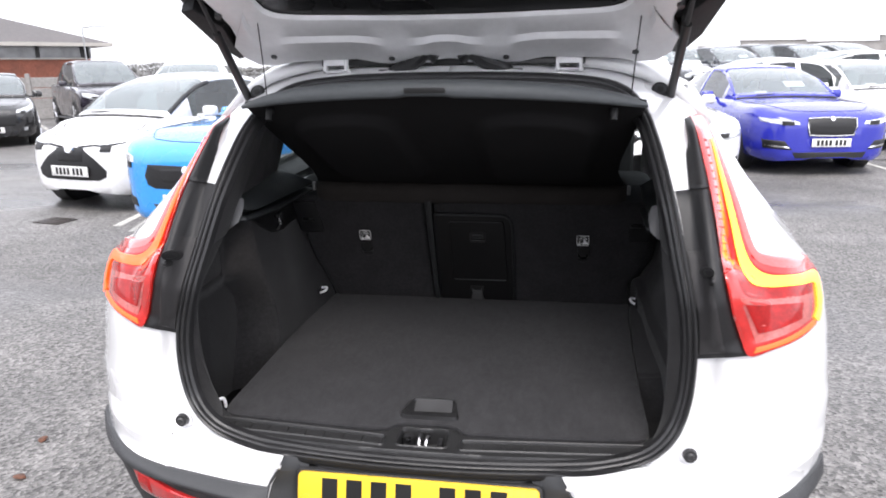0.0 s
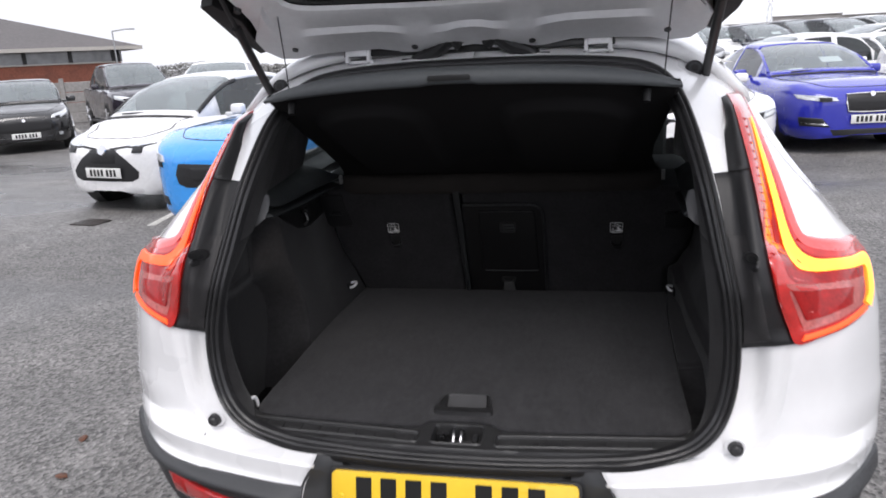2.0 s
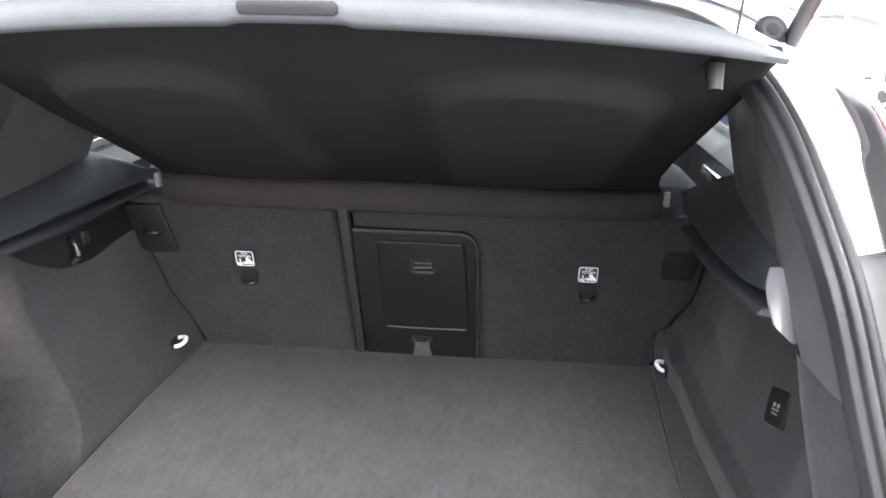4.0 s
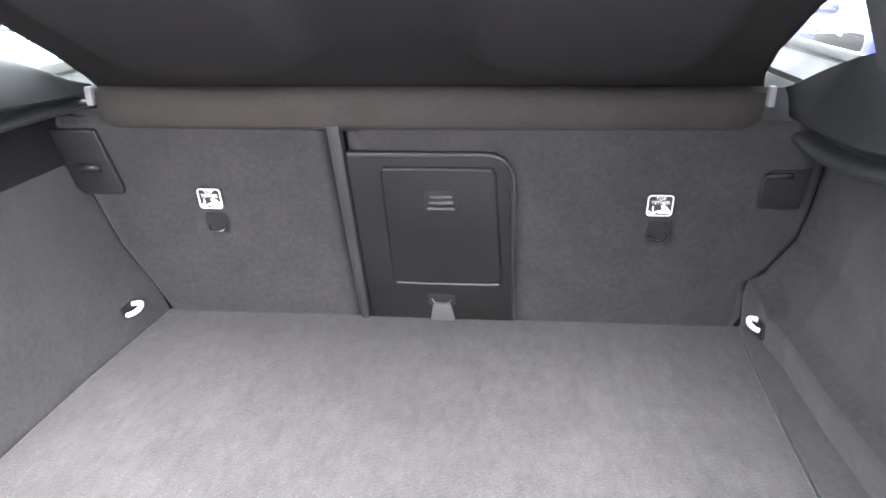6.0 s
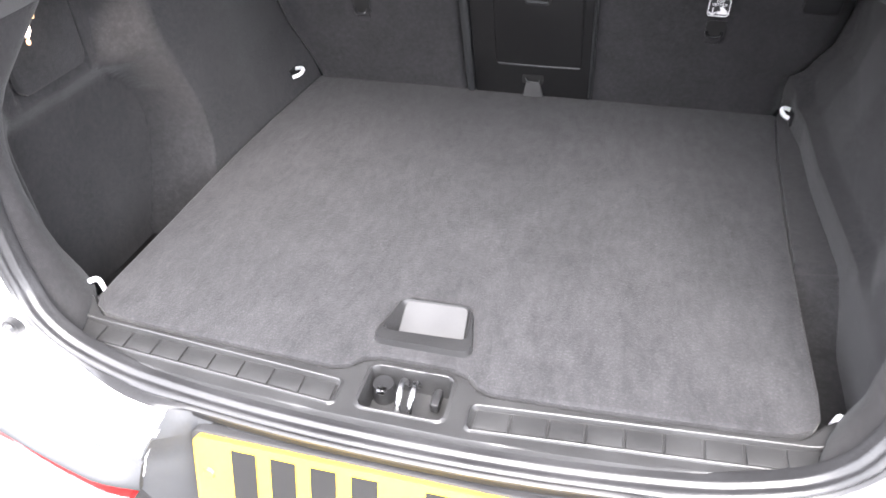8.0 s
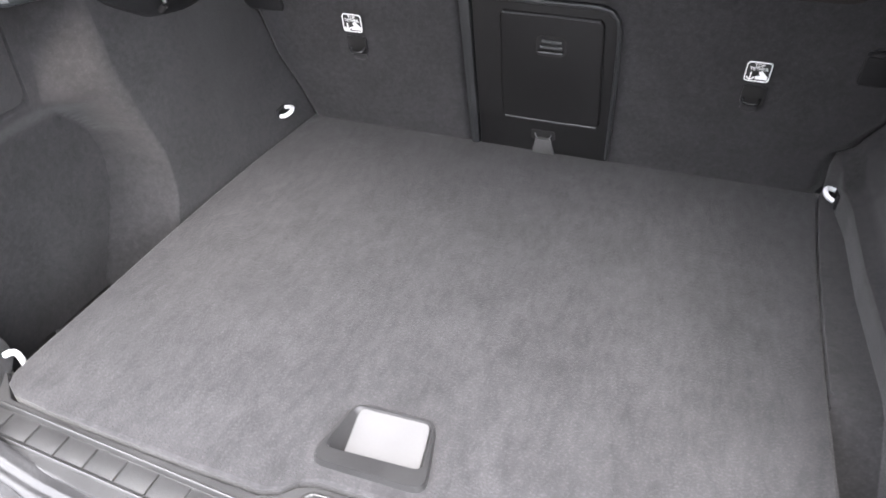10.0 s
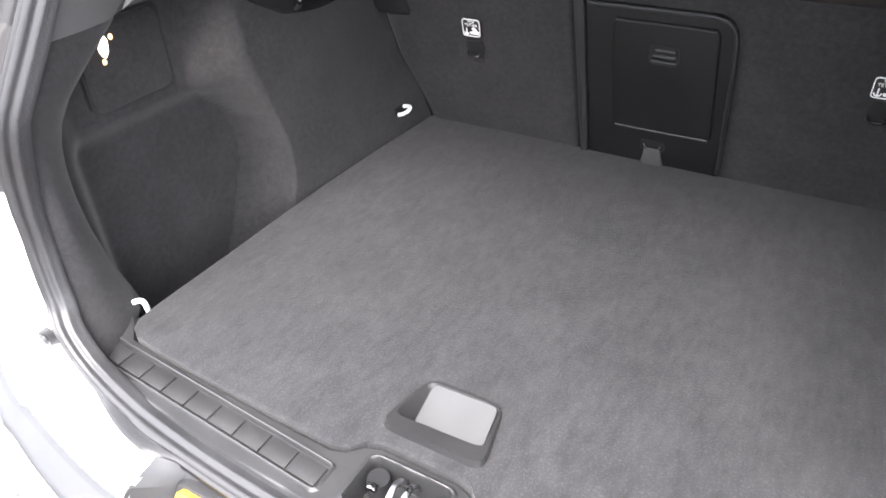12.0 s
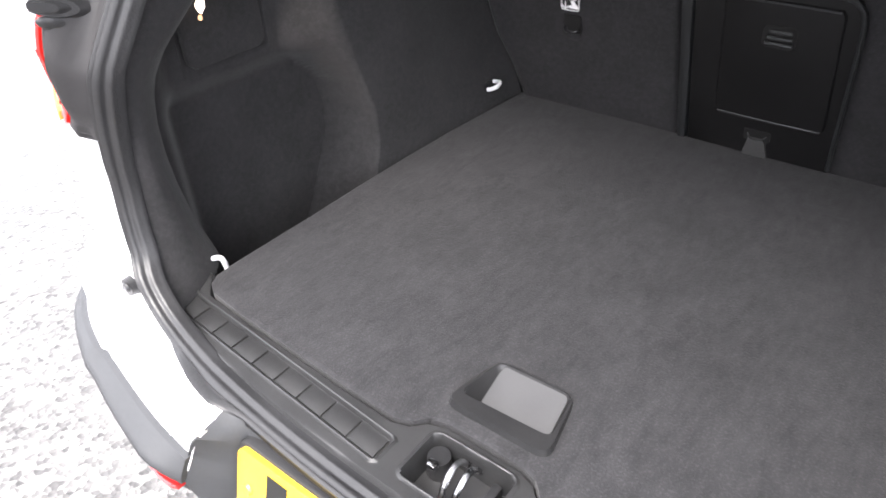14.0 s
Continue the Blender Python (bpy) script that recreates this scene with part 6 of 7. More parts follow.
    def pane(pname, i_a, i_b, j_a, j_b, glazing=TINT):
        b = bmesh.new()
        grid(b, [[p + Vector((0, 0, -0.006)) for p in r[j_a:j_b + 1]] for r in rows[i_a:i_b + 1]])
        g = part(pname, b, glazing, cabin)
        g.visible_shadow = False
        return g

    pane("windscreen", i0, i1, 2, 10)
    pane("side_window", ia, m - 5, 0, 2, SIDE_TINT)
    pane("side_window", ia, m - 5, 10, 12, SIDE_TINT)
    for j in (2, 10):
        bm = bmesh.new()
        tube(bm, [rows[i][j] + Vector((0, 0, -0.012)) for i in range(i0, i1 + 2)], 0.026, 8)
        part("windscreen_pillar", bm, GRILLE if mask and L < 4 else col, cabin)
    bm = bmesh.new()
    grid(bm, [[p + Vector((0, 0, 0.004)) for p in r[4:9]] for r in rows[m - 7:m]])
    part("rear_window", bm, GRILLE, cabin)
    # cabin inside
    bm = bmesh.new()
    block(bm, (0, (scr0 + rear1) / 2 + 0.2, belt - 0.10), (W * 0.78, rear1 - scr0 - 0.3, 0.10), bevel=0.02)
    part("cabin_floor", bm, CABIN_DARK, root)
    bm = bmesh.new()
    block(bm, (0, scr0 + 0.40, belt + 0.01), (W * 0.74, 0.36, 0.12), bevel=0.04)
    part("dashboard", bm, CABIN_DARK, root)
    for s in (1, -1):
        bm = bmesh.new()
        block(bm, (s * W * 0.2, scr1 + 0.45, belt + 0.10), (0.46, 0.14, 0.40), bevel=0.05)
        block(bm, (s * W * 0.2, scr1 + 0.47, belt + 0.38), (0.24, 0.10, 0.16), bevel=0.04)
        part("seat", bm, SEATS, root)

    def front(x, z, off=0.006):
        hit, nn, _, _ = tree.ray_cast(Vector((x, -2, z)), Vector((0, 1, 0)))
        return (hit + nn * off) if hit else Vector((x, 0.3, z))

    def panel(pname, pts, material, off=0.006, deep=0.03, lab="", parent=root):
        b = bmesh.new()
        n_p = len(pts)
        cx, cz = sum(p[0] for p in pts) / n_p, sum(p[1] for p in pts) / n_p
        dense = []
        for k in range(n_p):
            a, d = pts[k], pts[(k + 1) % n_p]
            dense += [(a[0] + (d[0] - a[0]) * t / 4, a[1] + (d[1] - a[1]) * t / 4) for t in range(4)]
        rings = [[front(cx + (x - cx) * f, cz + (z - cz) * f, off - (0.004 if f == 1 else 0)) for x, z in dense] for f in (1.0, 0.92, 0.5, 0.06)]
        rings = [[p + Vector((0, deep, 0)) for p in rings[0]]] + rings
        v = [[b.verts.new(p) for p in r] for r in rings]
        for a, d in zip(v, v[1:]):
            for k in range(len(dense)):
                q = (k + 1) % len(dense)
                b.faces.new((a[k], a[q], d[q], d[k]))
        b.faces.new(v[-1])
        return part(pname, b, material, parent, lab, angle=50)

    def seam(pname, pts, r=0.005):
        """A dark joint drawn over the bodywork, given from above."""
        line = []
        for x, y in curve2(pts, 16):
            hit = tree.ray_cast(Vector((x, y, 3)), Vector((0, 0, -1)))[0]
            if hit:
                line.append(hit + Vector((0, 0, 0.001)))
        b = bmesh.new()
        tube(b, line, r, 6)
        return part(pname, b, INK, body)

    if fine:
        seam("bonnet_joint", [(h * 0.50, 0.20), (h * 0.62, 0.30), (h * 0.76, 0.6), (h * 0.80, scr0)])
        seam("bonnet_joint", [(-h * 0.50, 0.20), (-h * 0.62, 0.30), (-h * 0.76, 0.6), (-h * 0.80, scr0)])
        seam("bonnet_joint", [(-h * 0.50, 0.20), (-h * 0.25, 0.155), (0, 0.145), (h * 0.25, 0.155), (h * 0.50, 0.20)])
        seam("windscreen_cowl", [(-h * 0.80, scr0 - 0.03), (-h * 0.4, scr0 - 0.07), (0, scr0 - 0.08), (h * 0.4, scr0 - 0.07), (h * 0.80, scr0 - 0.03)], 0.022)
        for sd in (1, -1):
            b = bmesh.new()
            tube(b, [Vector((sd * abs(r[1].x) + sd * 0.004, r[0].y, r[0].z + 0.035)) for r in rows[i1 + 1:m - 4]], 0.010, 6)
            part("window_trim", b, INK, cabin)
            b = bmesh.new()
            tube(b, [Vector((sd * (h + 0.001), y, lift + 0.09 + 0.02 * math.sin(y))) for y in np.linspace(0.30 * L, 0.70 * L, 10)], 0.035, 8)
            part("side_skirt", b, GRILLE, body)
    (hx0, hz0), (hx1, hz1) = head
    for s in (1, -1):
        lampo = panel("headlamp", [(s * x, z) for x, z in lamp] if lamp else [(s * hx0, hz0 - 0.045), (s * (hx0 + hx1) / 2, hz0 - 0.05), (s * hx1, hz1 - 0.05), (s * hx1, hz1 + 0.045), (s * (hx0 + hx1) / 2, (hz0 + hz1) / 2 + 0.055), (s * hx0, hz0 + 0.035)], HEAD, 0.008)
        if fine:
            panel("lamp_core", [(s * (hx0 + 0.06), hz0 - 0.028), (s * (hx0 + hx1) / 2, hz0 - 0.028), (s * (hx0 + hx1) / 2 * 1.02, hz0 + 0.03), (s * (hx0 + 0.06), hz0 + 0.02)], GRILLE, 0.011, parent=lampo)
            if fogs:
                panel("fog_lamp", [(s * 0.60, 0.33), (s * 0.67, 0.335), (s * 0.67, 0.395), (s * 0.60, 0.39)], HEAD, 0.012)
                panel("intake", [(s * 0.50, 0.30), (s * 0.73, 0.32), (s * 0.73, 0.42), (s * 0.56, 0.41)], GRILLE, 0.005)
        for shape in dark:
            panel("intake", [(s * x, z) for x, z in shape], GRILLE, 0.006)
        for shape in blades:
            panel("bright_blade", [(s * x, z) for x, z in shape], CHROME, 0.012)
    gw, gz0, gz1 = grille
    if mask:
        panel("front_mask", mask, GRILLE, 0.007, lab="black front grille panel")
    for arm in arms:
        for s in (1, -1):
            panel("black_blade", [(s * x, z) for x, z in arm], GRILLE, 0.0075)
    g = panel("grille", [(-gw, gz1), (-gw * 0.92, gz0), (0, gz0 - 0.01), (gw * 0.92, gz0), (gw, gz1), (0, gz1 + 0.01)], GRILLE, 0.010)
    if chrome:
        pts = [front(x, z, 0.014) for x, z in [(gw * a, b) for a, b in ((-1, gz1), (-1.0, (gz0 + gz1) / 2), (-0.92, gz0), (-0.5, gz0 - 0.01), (0, gz0 - 0.012), (0.5, gz0 - 0.01), (0.92, gz0), (1.0, (gz0 + gz1) / 2), (1, gz1), (0.5, gz1 + 0.008), (0, gz1 + 0.01), (-0.5, gz1 + 0.008))]]
        bm = bmesh.new()
        tube(bm, pts, 0.012, 8, closed=True)
        part("grille_surround", bm, CHROME, g, "bright grille surround")
    lw, lz0, lz1 = low
    panel("lower_intake", [(-lw, lz1), (-lw * 0.9, lz0), (0, lz0 - 0.01), (lw * 0.9, lz0), (lw, lz1)], GRILLE, 0.005)
    py = front(0, plate_z, 0).y - 0.03
    bm = bmesh.new()
    block(bm, (0, py, plate_z), (0.52, 0.012, 0.111), bevel=0.003)
    pl = part("number_plate", bm, PLATE_W, root, "white number plate with plain bars")
    if fine:
        for x in (-0.18, -0.125, -0.07, -0.015, 0.065, 0.12, 0.175):
            bm = bmesh.new()
            block(bm, (x, py - 0.0065, plate_z), (0.034, 0.002, 0.076))
            part("character_bar", bm, INK, pl, smooth=False)
        bm = bmesh.new()
        q = front(0, gz1 + 0.0, 0.012)
        rod(bm, q, q + Vector((0, -0.012, 0.004)), badge, badge * 0.9, 20)
        part("badge", bm, CHROME, root, "plain round bright badge")
        bm = bmesh.new()
        rod(bm, (-0.45, scr0 - 0.0, hood + 0.035), (0.15, scr0 + 0.10, hood + 0.055), 0.009, 0.006, 8)
        part("wiper", bm, INK, root)
    for s in (1, -1):
        bm = bmesh.new()
        block(bm, (s * (h + 0.07), scr0 + 0.52, belt + 0.10), (0.19, 0.10, 0.13), bevel=0.04, seg=3)
        block(bm, (s * (h - 0.04), scr0 + 0.50, belt + 0.05), (0.12, 0.05, 0.04), bevel=0.01)
        part("door_mirror", bm, col, root)
        for y in (0.20 * L, 0.80 * L):
            bm = bmesh.new()
            rod(bm, (s * (h - 0.20), y, wheel_r), (s * (h + 0.004), y, wheel_r), wheel_r + 0.055, seg=30)
            part("wheel_arch", bm, INK, root)
            bm = bmesh.new()
            rod(bm, (s * (h - 0.22), y, wheel_r), (s * (h + 0.010), y, wheel_r), wheel_r, seg=30)
            ty = part("wheel", bm, TYRE, root)
            bm = bmesh.new()
            rod(bm, (s * (h - 0.05), y, wheel_r), (s * (h + 0.014), y, wheel_r), wheel_r - 0.09, wheel_r - 0.10, seg=24)
            part("rim", bm, INK, ty)
            if fine:
                bm = bmesh.new()
                for k in range(5):
                    a = k * math.tau / 5
                    rod(bm, (s * (h + 0.018), y, wheel_r), (s * (h + 0.016), y + (wheel_r - 0.10) * math.cos(a), wheel_r + (wheel_r - 0.10) * math.sin(a)), 0.034, 0.022, 6)
                part("spokes", bm, ALLOY, ty)
    if sheet:
        for x, t, w, d in ((0.28, 0.36, 0.30, 0.16), (-0.32, 0.16, 0.20, 0.06)):
            a, b = Vector((x, scr0 + (scr1 - scr0) * t, hood + (zr - hood) * t - 0.02)), Vector((0, scr1 - scr0, zr - hood)).normalized()
            bm = bmesh.new()
            slab(bm, [a + Vector((-w / 2, 0, 0)), a + Vector((w / 2, 0, 0)), a + Vector((w / 2, 0, 0)) + b * d, a + Vector((-w / 2, 0, 0)) + b * d], Vector((0, -b.z, b.y)), 0.002)
            part("price_sheet", bm, PAPER, root, "white price sheet behind the windscreen", smooth=False)
    root.matrix_world = pose(at[0], at[1], ground_z(*at), 0, 0, turn)
    return root


parked("hatchback", "white city hatchback with black grille, nose out", "white", (-4.95, 5.60), -12, L=3.46, W=1.62, H=1.46, hood=1.0, nose=0.74, scr0=0.78, scr1=1.58, rear0=2.75, rear1=3.25, belt=0.93, tail=1.0, roof_w=0.54,
       head=((0.36, 0.70), (0.72, 0.80)), lamp=((0.30, 0.745), (0.48, 0.735), (0.66, 0.775), (0.745, 0.85), (0.735, 0.90), (0.60, 0.865), (0.42, 0.80)), grille=(0.20, 0.56, 0.70), badge=0.062, fogs=False, arms=[((0.12, 0.70), (0.30, 0.728), (0.48, 0.718), (0.66, 0.758), (0.66, 0.768), (0.48, 0.730), (0.30, 0.742), (0.10, 0.72))], mask=[(-0.38, 0.36), (0.0, 0.355), (0.38, 0.36), (0.47, 0.40), (0.485, 0.47), (0.34, 0.60), (0.16, 0.71), (-0.16, 0.71), (-0.34, 0.60), (-0.485, 0.47), (-0.47, 0.40)], low=(0.30, 0.37, 0.40), plate_z=0.455, sheet=False, wheel_r=0.29)
parked("coupe", "bright blue sports coupe with a wide black grille", "sky", (-2.86, 4.28), -12, L=4.78, W=1.90, H=1.40, hood=1.05, nose=0.83, scr0=1.45, scr1=2.25, rear0=3.2, rear1=4.2, belt=0.93, tail=1.0, roof_w=0.55,
       head=((0.58, 0.70), (0.84, 0.74)), lamp=((0.60, 0.72), (0.72, 0.72), (0.84, 0.76), (0.86, 0.82), (0.74, 0.80), (0.61, 0.775)), fogs=False, dark=[((0.60, 0.32), (0.78, 0.34), (0.80, 0.42), (0.62, 0.40))], mask=[(-0.44, 0.53), (-0.36, 0.50), (0.36, 0.50), (0.44, 0.53), (0.47, 0.61), (0.42, 0.71), (-0.42, 0.71), (-0.47, 0.61)], grille=(0.30, 0.56, 0.68), low=(0.40, 0.28, 0.36), plate_z=0.40, sheet=False, wheel_r=0.34)
parked("hatchback", "black hatchback with a wide black grille", "black", (-10.95, 11.3), 39, L=4.04, W=1.74, H=1.47, hood=0.98, nose=0.74, scr0=0.95, scr1=1.75, rear0=3.2, rear1=3.8, head=((0.52, 0.70), (0.80, 0.78)), lamp=((0.50, 0.69), (0.68, 0.68), (0.80, 0.74), (0.82, 0.86), (0.70, 0.80), (0.52, 0.745)), grille=(0.50, 0.44, 0.66), low=(0.5, 0.24, 0.34), plate_z=0.36, sheet=False)
parked("sport_utility", "dark plum SUV by the concrete fence", "plum", (-10.5, 15.2), 46, L=4.85, W=1.90, H=1.76, hood=1.12, nose=0.90, scr0=1.2, scr1=2.1, rear0=4.0, rear1=4.6, belt=1.08, tail=1.12, roof_w=0.64, head=((0.50, 0.86), (0.86, 0.92)), grille=(0.34, 0.45, 0.82), sheet=False, wheel_r=0.37)
parked("estate_car", "white estate car behind the hatchback", "white", (-7.3, 12.2), 20, L=4.6, W=1.85, H=1.66, hood=1.05, nose=0.84, scr0=1.1, scr1=2.0, rear0=3.9, rear1=4.4, belt=1.0, tail=1.05, roof_w=0.62, fine=False)
parked("saloon", "white saloon with slim kidney grilles", "white", (1.72, 7.35), 8, L=4.63, W=1.81, H=1.43, hood=0.97, nose=0.74, scr0=1.35, scr1=2.15, rear0=3.2, rear1=4.0, head=((0.42, 0.68), (0.80, 0.72)), lamp=((0.38, 0.645), (0.60, 0.63), (0.80, 0.67), (0.83, 0.745), (0.62, 0.735), (0.40, 0.705)), grille=(0.34, 0.60, 0.70), low=(0.60, 0.25, 0.33), plate_z=0.49, fogs=False, dark=[((0.40, 0.29), (0.78, 0.33), (0.80, 0.43), (0.60, 0.40))], blades=[((0.50, 0.325), (0.72, 0.355), (0.72, 0.375), (0.52, 0.345))])
parked("saloon", "royal blue saloon with a bright-edged black grille", "royal", (3.95, 8.85), 8, L=4.95, W=1.88, H=1.457, hood=1.0, nose=0.79, scr0=1.45, scr1=2.3, rear0=3.4, rear1=4.3, head=((0.44, 0.72), (0.84, 0.76)), grille=(0.32, 0.56, 0.77), chrome=True, low=(0.50, 0.25, 0.33), plate_z=0.46, fogs=False, lamp=((0.42, 0.70), (0.62, 0.695), (0.85, 0.735), (0.88, 0.79), (0.68, 0.772), (0.45, 0.742)), dark=[((0.50, 0.36), (0.82, 0.38), (0.84, 0.50), (0.60, 0.48))], blades=[((0.52, 0.385), (0.80, 0.405), (0.81, 0.43), (0.56, 0.41))])
parked("hatchback", "white hatchback beside the blue saloon", "white", (6.25, 11.2), 10, L=4.3, W=1.8, H=1.46, scr0=1.0, scr1=1.8)
parked("hatchback", "white hatchback parked side-on behind the front row", "white", (2.2, 12.5), -76, L=3.5, W=1.7, H=1.46, scr0=0.8, scr1=1.6, rear0=2.7, rear1=3.2, fine=False)
parked("saloon", "white saloon parked side-on in the second row", "white", (4.9, 16.9), -78, L=4.6, W=1.8, H=1.44, fine=False)
for name, label, colour, r, az, turn in (("hatchback", "dark grey hatchback in the back row", "grey", 25.0, 5.2, 14), ("hatchback", "dark grey hatchback in the back row", "grey", 23.5, 8.2, 14), ("hatchback", "white hatchback in the back row", "white", 24.5, 11.0, 16),
                                          ("saloon", "dark navy saloon in the back row", "navy", 24.0, 14.3, 18), ("saloon", "dark grey saloon in the back row", "grey", 26.5, 17.0, 20), ("hatchback", "dark navy hatchback in the back row", "navy", 26.0, 19.7, 22),
                                          ("hatchback", "silver hatchback in the back row", "silver", 27.0, 22.5, 24), ("hatchback", "white hatchback in the back row", "white", 29.0, 2.4, 10)):
    parked(name, label, colour, (0.44 + r * math.sin(radians(az)), -1.62 + r * math.cos(radians(az))), turn, H=1.50, fine=False)

# ---- buildings, fence, walls and masts round the car park ----
TILE = mat("brown_roof_tiles", (0.105, 0.098, 0.098), 0.8, var=0.2, big=0.8, fine=8, bump=0.3, bump_fine=10)
BRICK = mat("red_brick", (0.24, 0.085, 0.055), 0.85, var=0.3, big=1.5, fine=14, bump=0.3, bump_fine=20)
CONCRETE = mat("weathered_concrete", (0.27, 0.26, 0.25), 0.85, var=0.25, big=1.2, fine=18, bump=0.4, bump_fine=30)
FASCIA = mat("pale_fascia", (0.40, 0.38, 0.35), 0.7, var=0.1)
PANE = mat("dusty_office_glass", (0.20, 0.205, 0.21), 0.12, var=0.35, big=0.7, fine=2, coat=0.5)
A, D = Vector((-20.6, 30.4, 0)), Vector((-0.62, -0.78, 0)).normalized()
B = Vector((-D.y, D.x, 0))
B = B if B.x < 0 else -B
LEN, DEEP, EAVE, RIDGE = 30.0, 13.0, 2.72, 4.75


def at_building(u, v, z):
    return A + D * u + B * v + Vector((0, 0, z))


office = tagged(new("office_building"), "low brick office with a brown hipped roof", "building")
bm = bmesh.new()
loop = [(0.8, 0.8), (LEN - 0.8, 0.8), (LEN - 0.8, DEEP - 0.8), (0.8, DEEP - 0.8)]
for k in range(4):
    (u0, v0), (u1, v1) = loop[k], loop[(k + 1) % 4]
    grid(bm, [[at_building(u0, v0, z), at_building(u1, v1, z)] for z in (-0.2, 2.02)])
part("wall", bm, BRICK, office, smooth=False)
bm = bmesh.new()
block(bm, at_building(LEN / 2, DEEP / 2, 2.36), (LEN - 1.9, DEEP - 1.9, 0.72), Matrix.Rotation(math.atan2(D.y, D.x), 4, "Z"))
part("clerestory_backing", bm, CLAD_DARK, office, smooth=False)
bm = bmesh.new()
v = [bm.verts.new(at_building(*p)) for p in ((0, 0, EAVE), (LEN, 0, EAVE), (LEN, DEEP, EAVE), (0, DEEP, EAVE), (6.0, DEEP / 2, RIDGE), (LEN - 6.0, DEEP / 2, RIDGE))]
for f in ((0, 1, 5, 4), (1, 2, 5), (2, 3, 4, 5), (3, 0, 4), (0, 3, 2, 1)):
    bm.faces.new([v[k] for k in f])
part("roof", bm, TILE, office, smooth=False)
bm = bmesh.new()
for (u0, v0), (u1, v1) in (((0, 0), (LEN, 0)), ((0, 0), (0, DEEP))):
    c = (at_building(u0, v0, EAVE - 0.07) + at_building(u1, v1, EAVE - 0.07)) / 2
    d = at_building(u1, v1, 0) - at_building(u0, v0, 0)
    block(bm, c, (d.length, 0.06, 0.16), Matrix.Rotation(math.atan2(d.y, d.x), 4, "Z"))
part("fascia", bm, FASCIA, office, smooth=False)
ang = math.atan2(D.y, D.x)
for k in range(15):
    u = 1.2 + 1.9 * k
    bm = bmesh.new()
    block(bm, at_building(u + 0.85, 0.9, 2.36), (1.78, 0.08, 0.66), Matrix.Rotation(ang, 4, "Z"))
    win = part("window", bm, PANE, office, smooth=False)
    bm = bmesh.new()
    block(bm, at_building(u - 0.05, 0.84, 2.36), (0.12, 0.14, 0.70), Matrix.Rotation(ang, 4, "Z"))
    part("window_post", bm, CLAD_DARK, win, smooth=False)
    bm = bmesh.new()
    block(bm, at_building(u + 0.85, 0.80, 2.03), (1.9, 0.2, 0.07), Matrix.Rotation(ang, 4, "Z"))
    part("window_sill", bm, FASCIA, win, smooth=False)
bm = bmesh.new()
for k in range(5):
    block(bm, at_building(0.85, 1.6 + 2.2 * k, 2.36), (0.08, 2.0, 0.66), Matrix.Rotation(ang, 4, "Z"))
part("gable_glazing", bm, PANE, office, smooth=False)

# concrete panel fence behind the cars
F0, F1 = Vector((-30.0, 9.5, 0)), Vector((-14.2, 20.4, 0))
fd = (F1 - F0)
fang = math.atan2(fd.y, fd.x)
fence = tagged(new("concrete_fence"), "weathered concrete panel fence with ribbed boards", "fence")
steps = 8
for k in range(steps + 1):
    p = F0 + fd * k / steps
    bm = bmesh.new()
    block(bm, p + Vector((0, 0, 0.70)), (0.13, 0.15, 1.45), Matrix.Rotation(fang, 4, "Z"), 0.012, 1)
    part("post", bm, CONCRETE, fence)
    if k < steps:
        for r in range(4):
            bm = bmesh.new()
            block(bm, F0 + fd * (k + 0.5) / steps + Vector((0, 0, 0.17 + 0.325 * r)), (fd.length / steps - 0.13, 0.05, 0.31), Matrix.Rotation(fang, 4, "Z"), 0.012, 1)
            part("panel", bm, CONCRETE, fence)

# stepped grey wall behind the far row
wall_b = tagged(new("boundary_wall"), "long grey rendered wall with a stepped top", "wall")
x = -6.0
random.seed(4)
for k in range(15):
    w = 3.2 + 1.4 * random.random()
    hgt = 0.75 + 0.035 * k + 0.22 * (k % 2)
    y = 44 + 0.12 * x
    bm = bmesh.new()
    block(bm, (x + w / 2, y, ground_z(x, y) + hgt / 2 - 0.1), (w - 0.02, 0.25, hgt + 0.2), None, 0.02, 1)
    block(bm, (x + w / 2, y, ground_z(x, y) + hgt + 0.03), (w + 0.04, 0.34, 0.07), None, 0.015, 1)
    part("wall_section", bm, CONCRETE, wall_b)
    x += w

# lamp post, lattice mast, far hedges
STEEL = mat("galvanised_steel", (0.36, 0.37, 0.38), 0.5, metal=0.6, var=0.15)
bm = bmesh.new()
base = Vector((0.44 - 31 * 0.5745, -1.62 + 31 * 0.8185, 0))
rod(bm, base, base + Vector((0, 0, 3.05)), 0.036, 0.024, 10)
post = tagged(part("lamp_post", bm, STEEL, None), "slim grey lamp post", "lamp post")
bm = bmesh.new()
rod(bm, base + Vector((0, 0, 3.05)), base + Vector((0.35, 0.3, 3.12)), 0.03, 0.025, 8)
part("arm", bm, STEEL, post)
bm = bmesh.new()
block(bm, base + Vector((0.50, 0.42, 3.12)), (0.34, 0.12, 0.05), Matrix.Rotation(0.7, 4, "Z"), 0.02)
part("lantern", bm, STEEL, post)
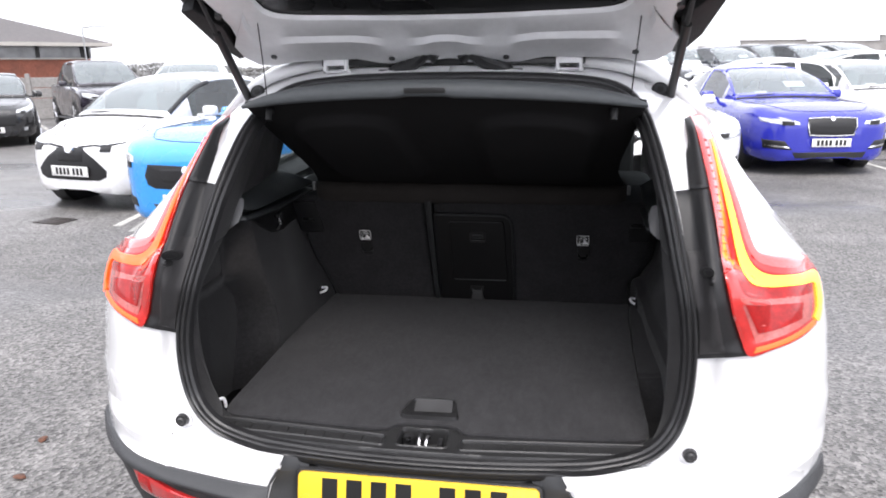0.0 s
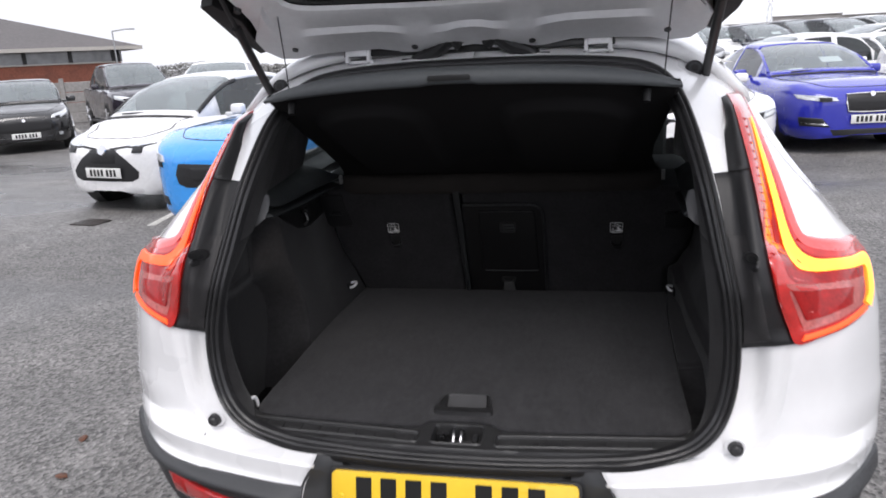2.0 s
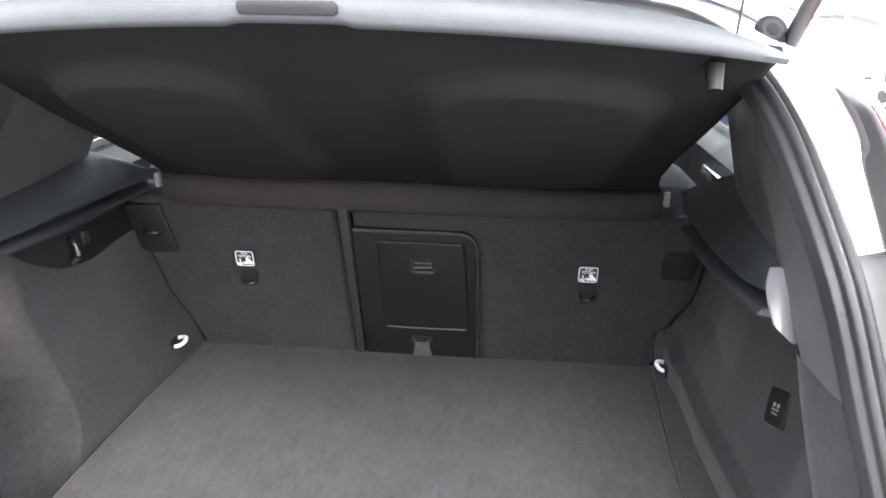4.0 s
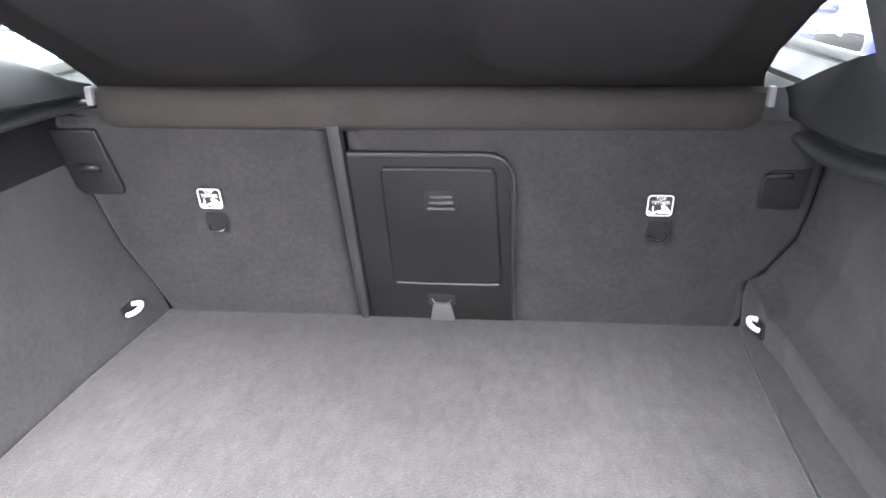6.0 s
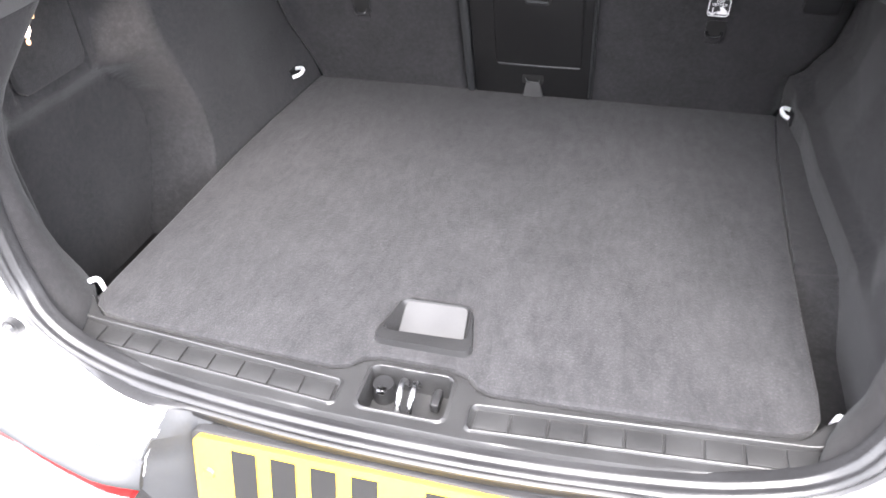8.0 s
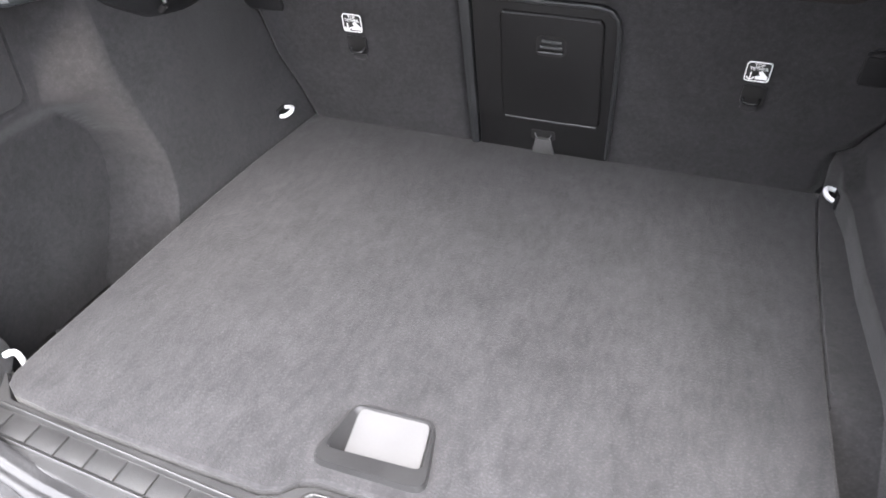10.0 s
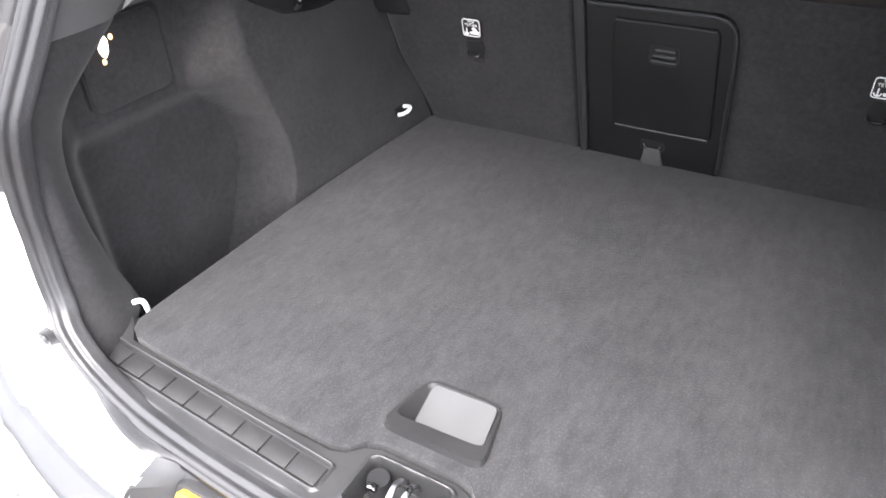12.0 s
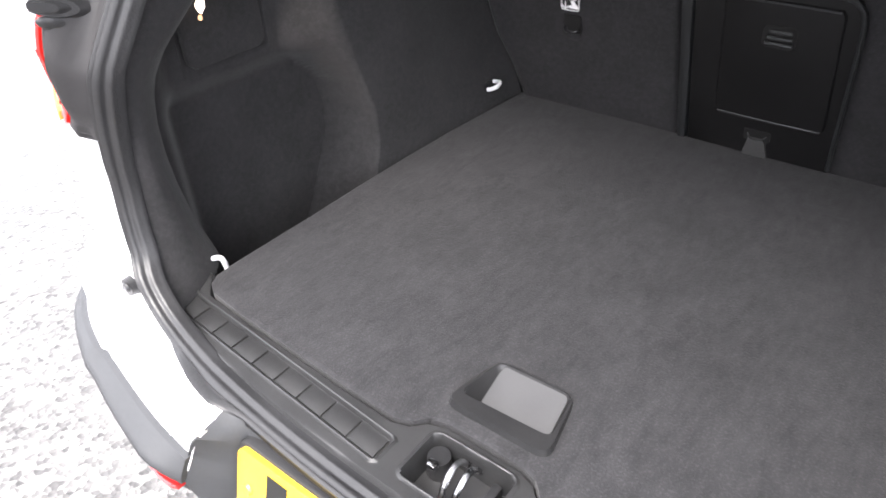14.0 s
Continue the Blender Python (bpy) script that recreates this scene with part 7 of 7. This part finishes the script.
mast = tagged(new("lattice_mast"), "distant pale lattice mast", "mast")
mb = Vector((0.44 + 120 * math.sin(radians(13.03)), -1.62 + 120 * math.cos(radians(13.03)), 1.0))
for s, q in ((1, 1), (1, -1), (-1, 1), (-1, -1)):
    bm = bmesh.new()
    rod(bm, mb + Vector((0.45 * s, 0.45 * q, 0)), mb + Vector((0.15 * s, 0.15 * q, 9.6)), 0.028, 0.02, 6)
    part("mast_leg", bm, STEEL, mast)
for k in range(8):
    w = 0.45 - 0.3 * (k + 0.5) / 8
    bm = bmesh.new()
    for s in (1, -1):
        rod(bm, mb + Vector((-w * s, -w, 1.2 * k)), mb + Vector((w * s, -w, 1.2 * k + 1.2)), 0.016, seg=5)
        rod(bm, mb + Vector((-w * s, w, 1.2 * k)), mb + Vector((w * s, w, 1.2 * k + 1.2)), 0.016, seg=5)
    part("mast_brace", bm, STEEL, mast)
HEDGE = mat("winter_hedge", (0.22, 0.22, 0.21), 0.9, var=0.4, big=0.6, fine=6)
random.seed(11)
vs, fs = [], []
for k in range(16000):
    t = random.random()
    p = Vector((-62 + 58 * t, 76 + 12 * t + random.uniform(-1.5, 1.5), 0))
    top = 1.75 + 0.35 * math.sin(7 * t) + 0.25 * math.sin(23 * t + 1)
    p.z = random.random() ** 0.6 * top
    n = len(vs)
    for a in range(3):
        vs.append(p + Vector((random.uniform(-0.22, 0.22), random.uniform(-0.2, 0.2), random.uniform(-0.16, 0.16))))
    fs.append((n, n + 1, n + 2))
me = bpy.data.meshes.new("hedge")
me.from_pydata(vs, [], fs)
me.materials.append(HEDGE)
tagged(new("hedge", me), "far bare winter hedge along the boundary", "hedge", kind="stuff")

# an unseen building, added behind the camera, closes the place on that side
BACK_CLADDING = mat("grey_cladding", (0.16, 0.165, 0.17), 0.6, var=0.12, big=0.5, fine=12)
bm = bmesh.new()
block(bm, (-15.0, -16.0, 2.6), (34.0, 6.0, 5.2), None, 0.05, 1)
tagged(part("showroom_building", bm, BACK_CLADDING, None), "plain grey clad building, added out of view", "building", kind="structure")
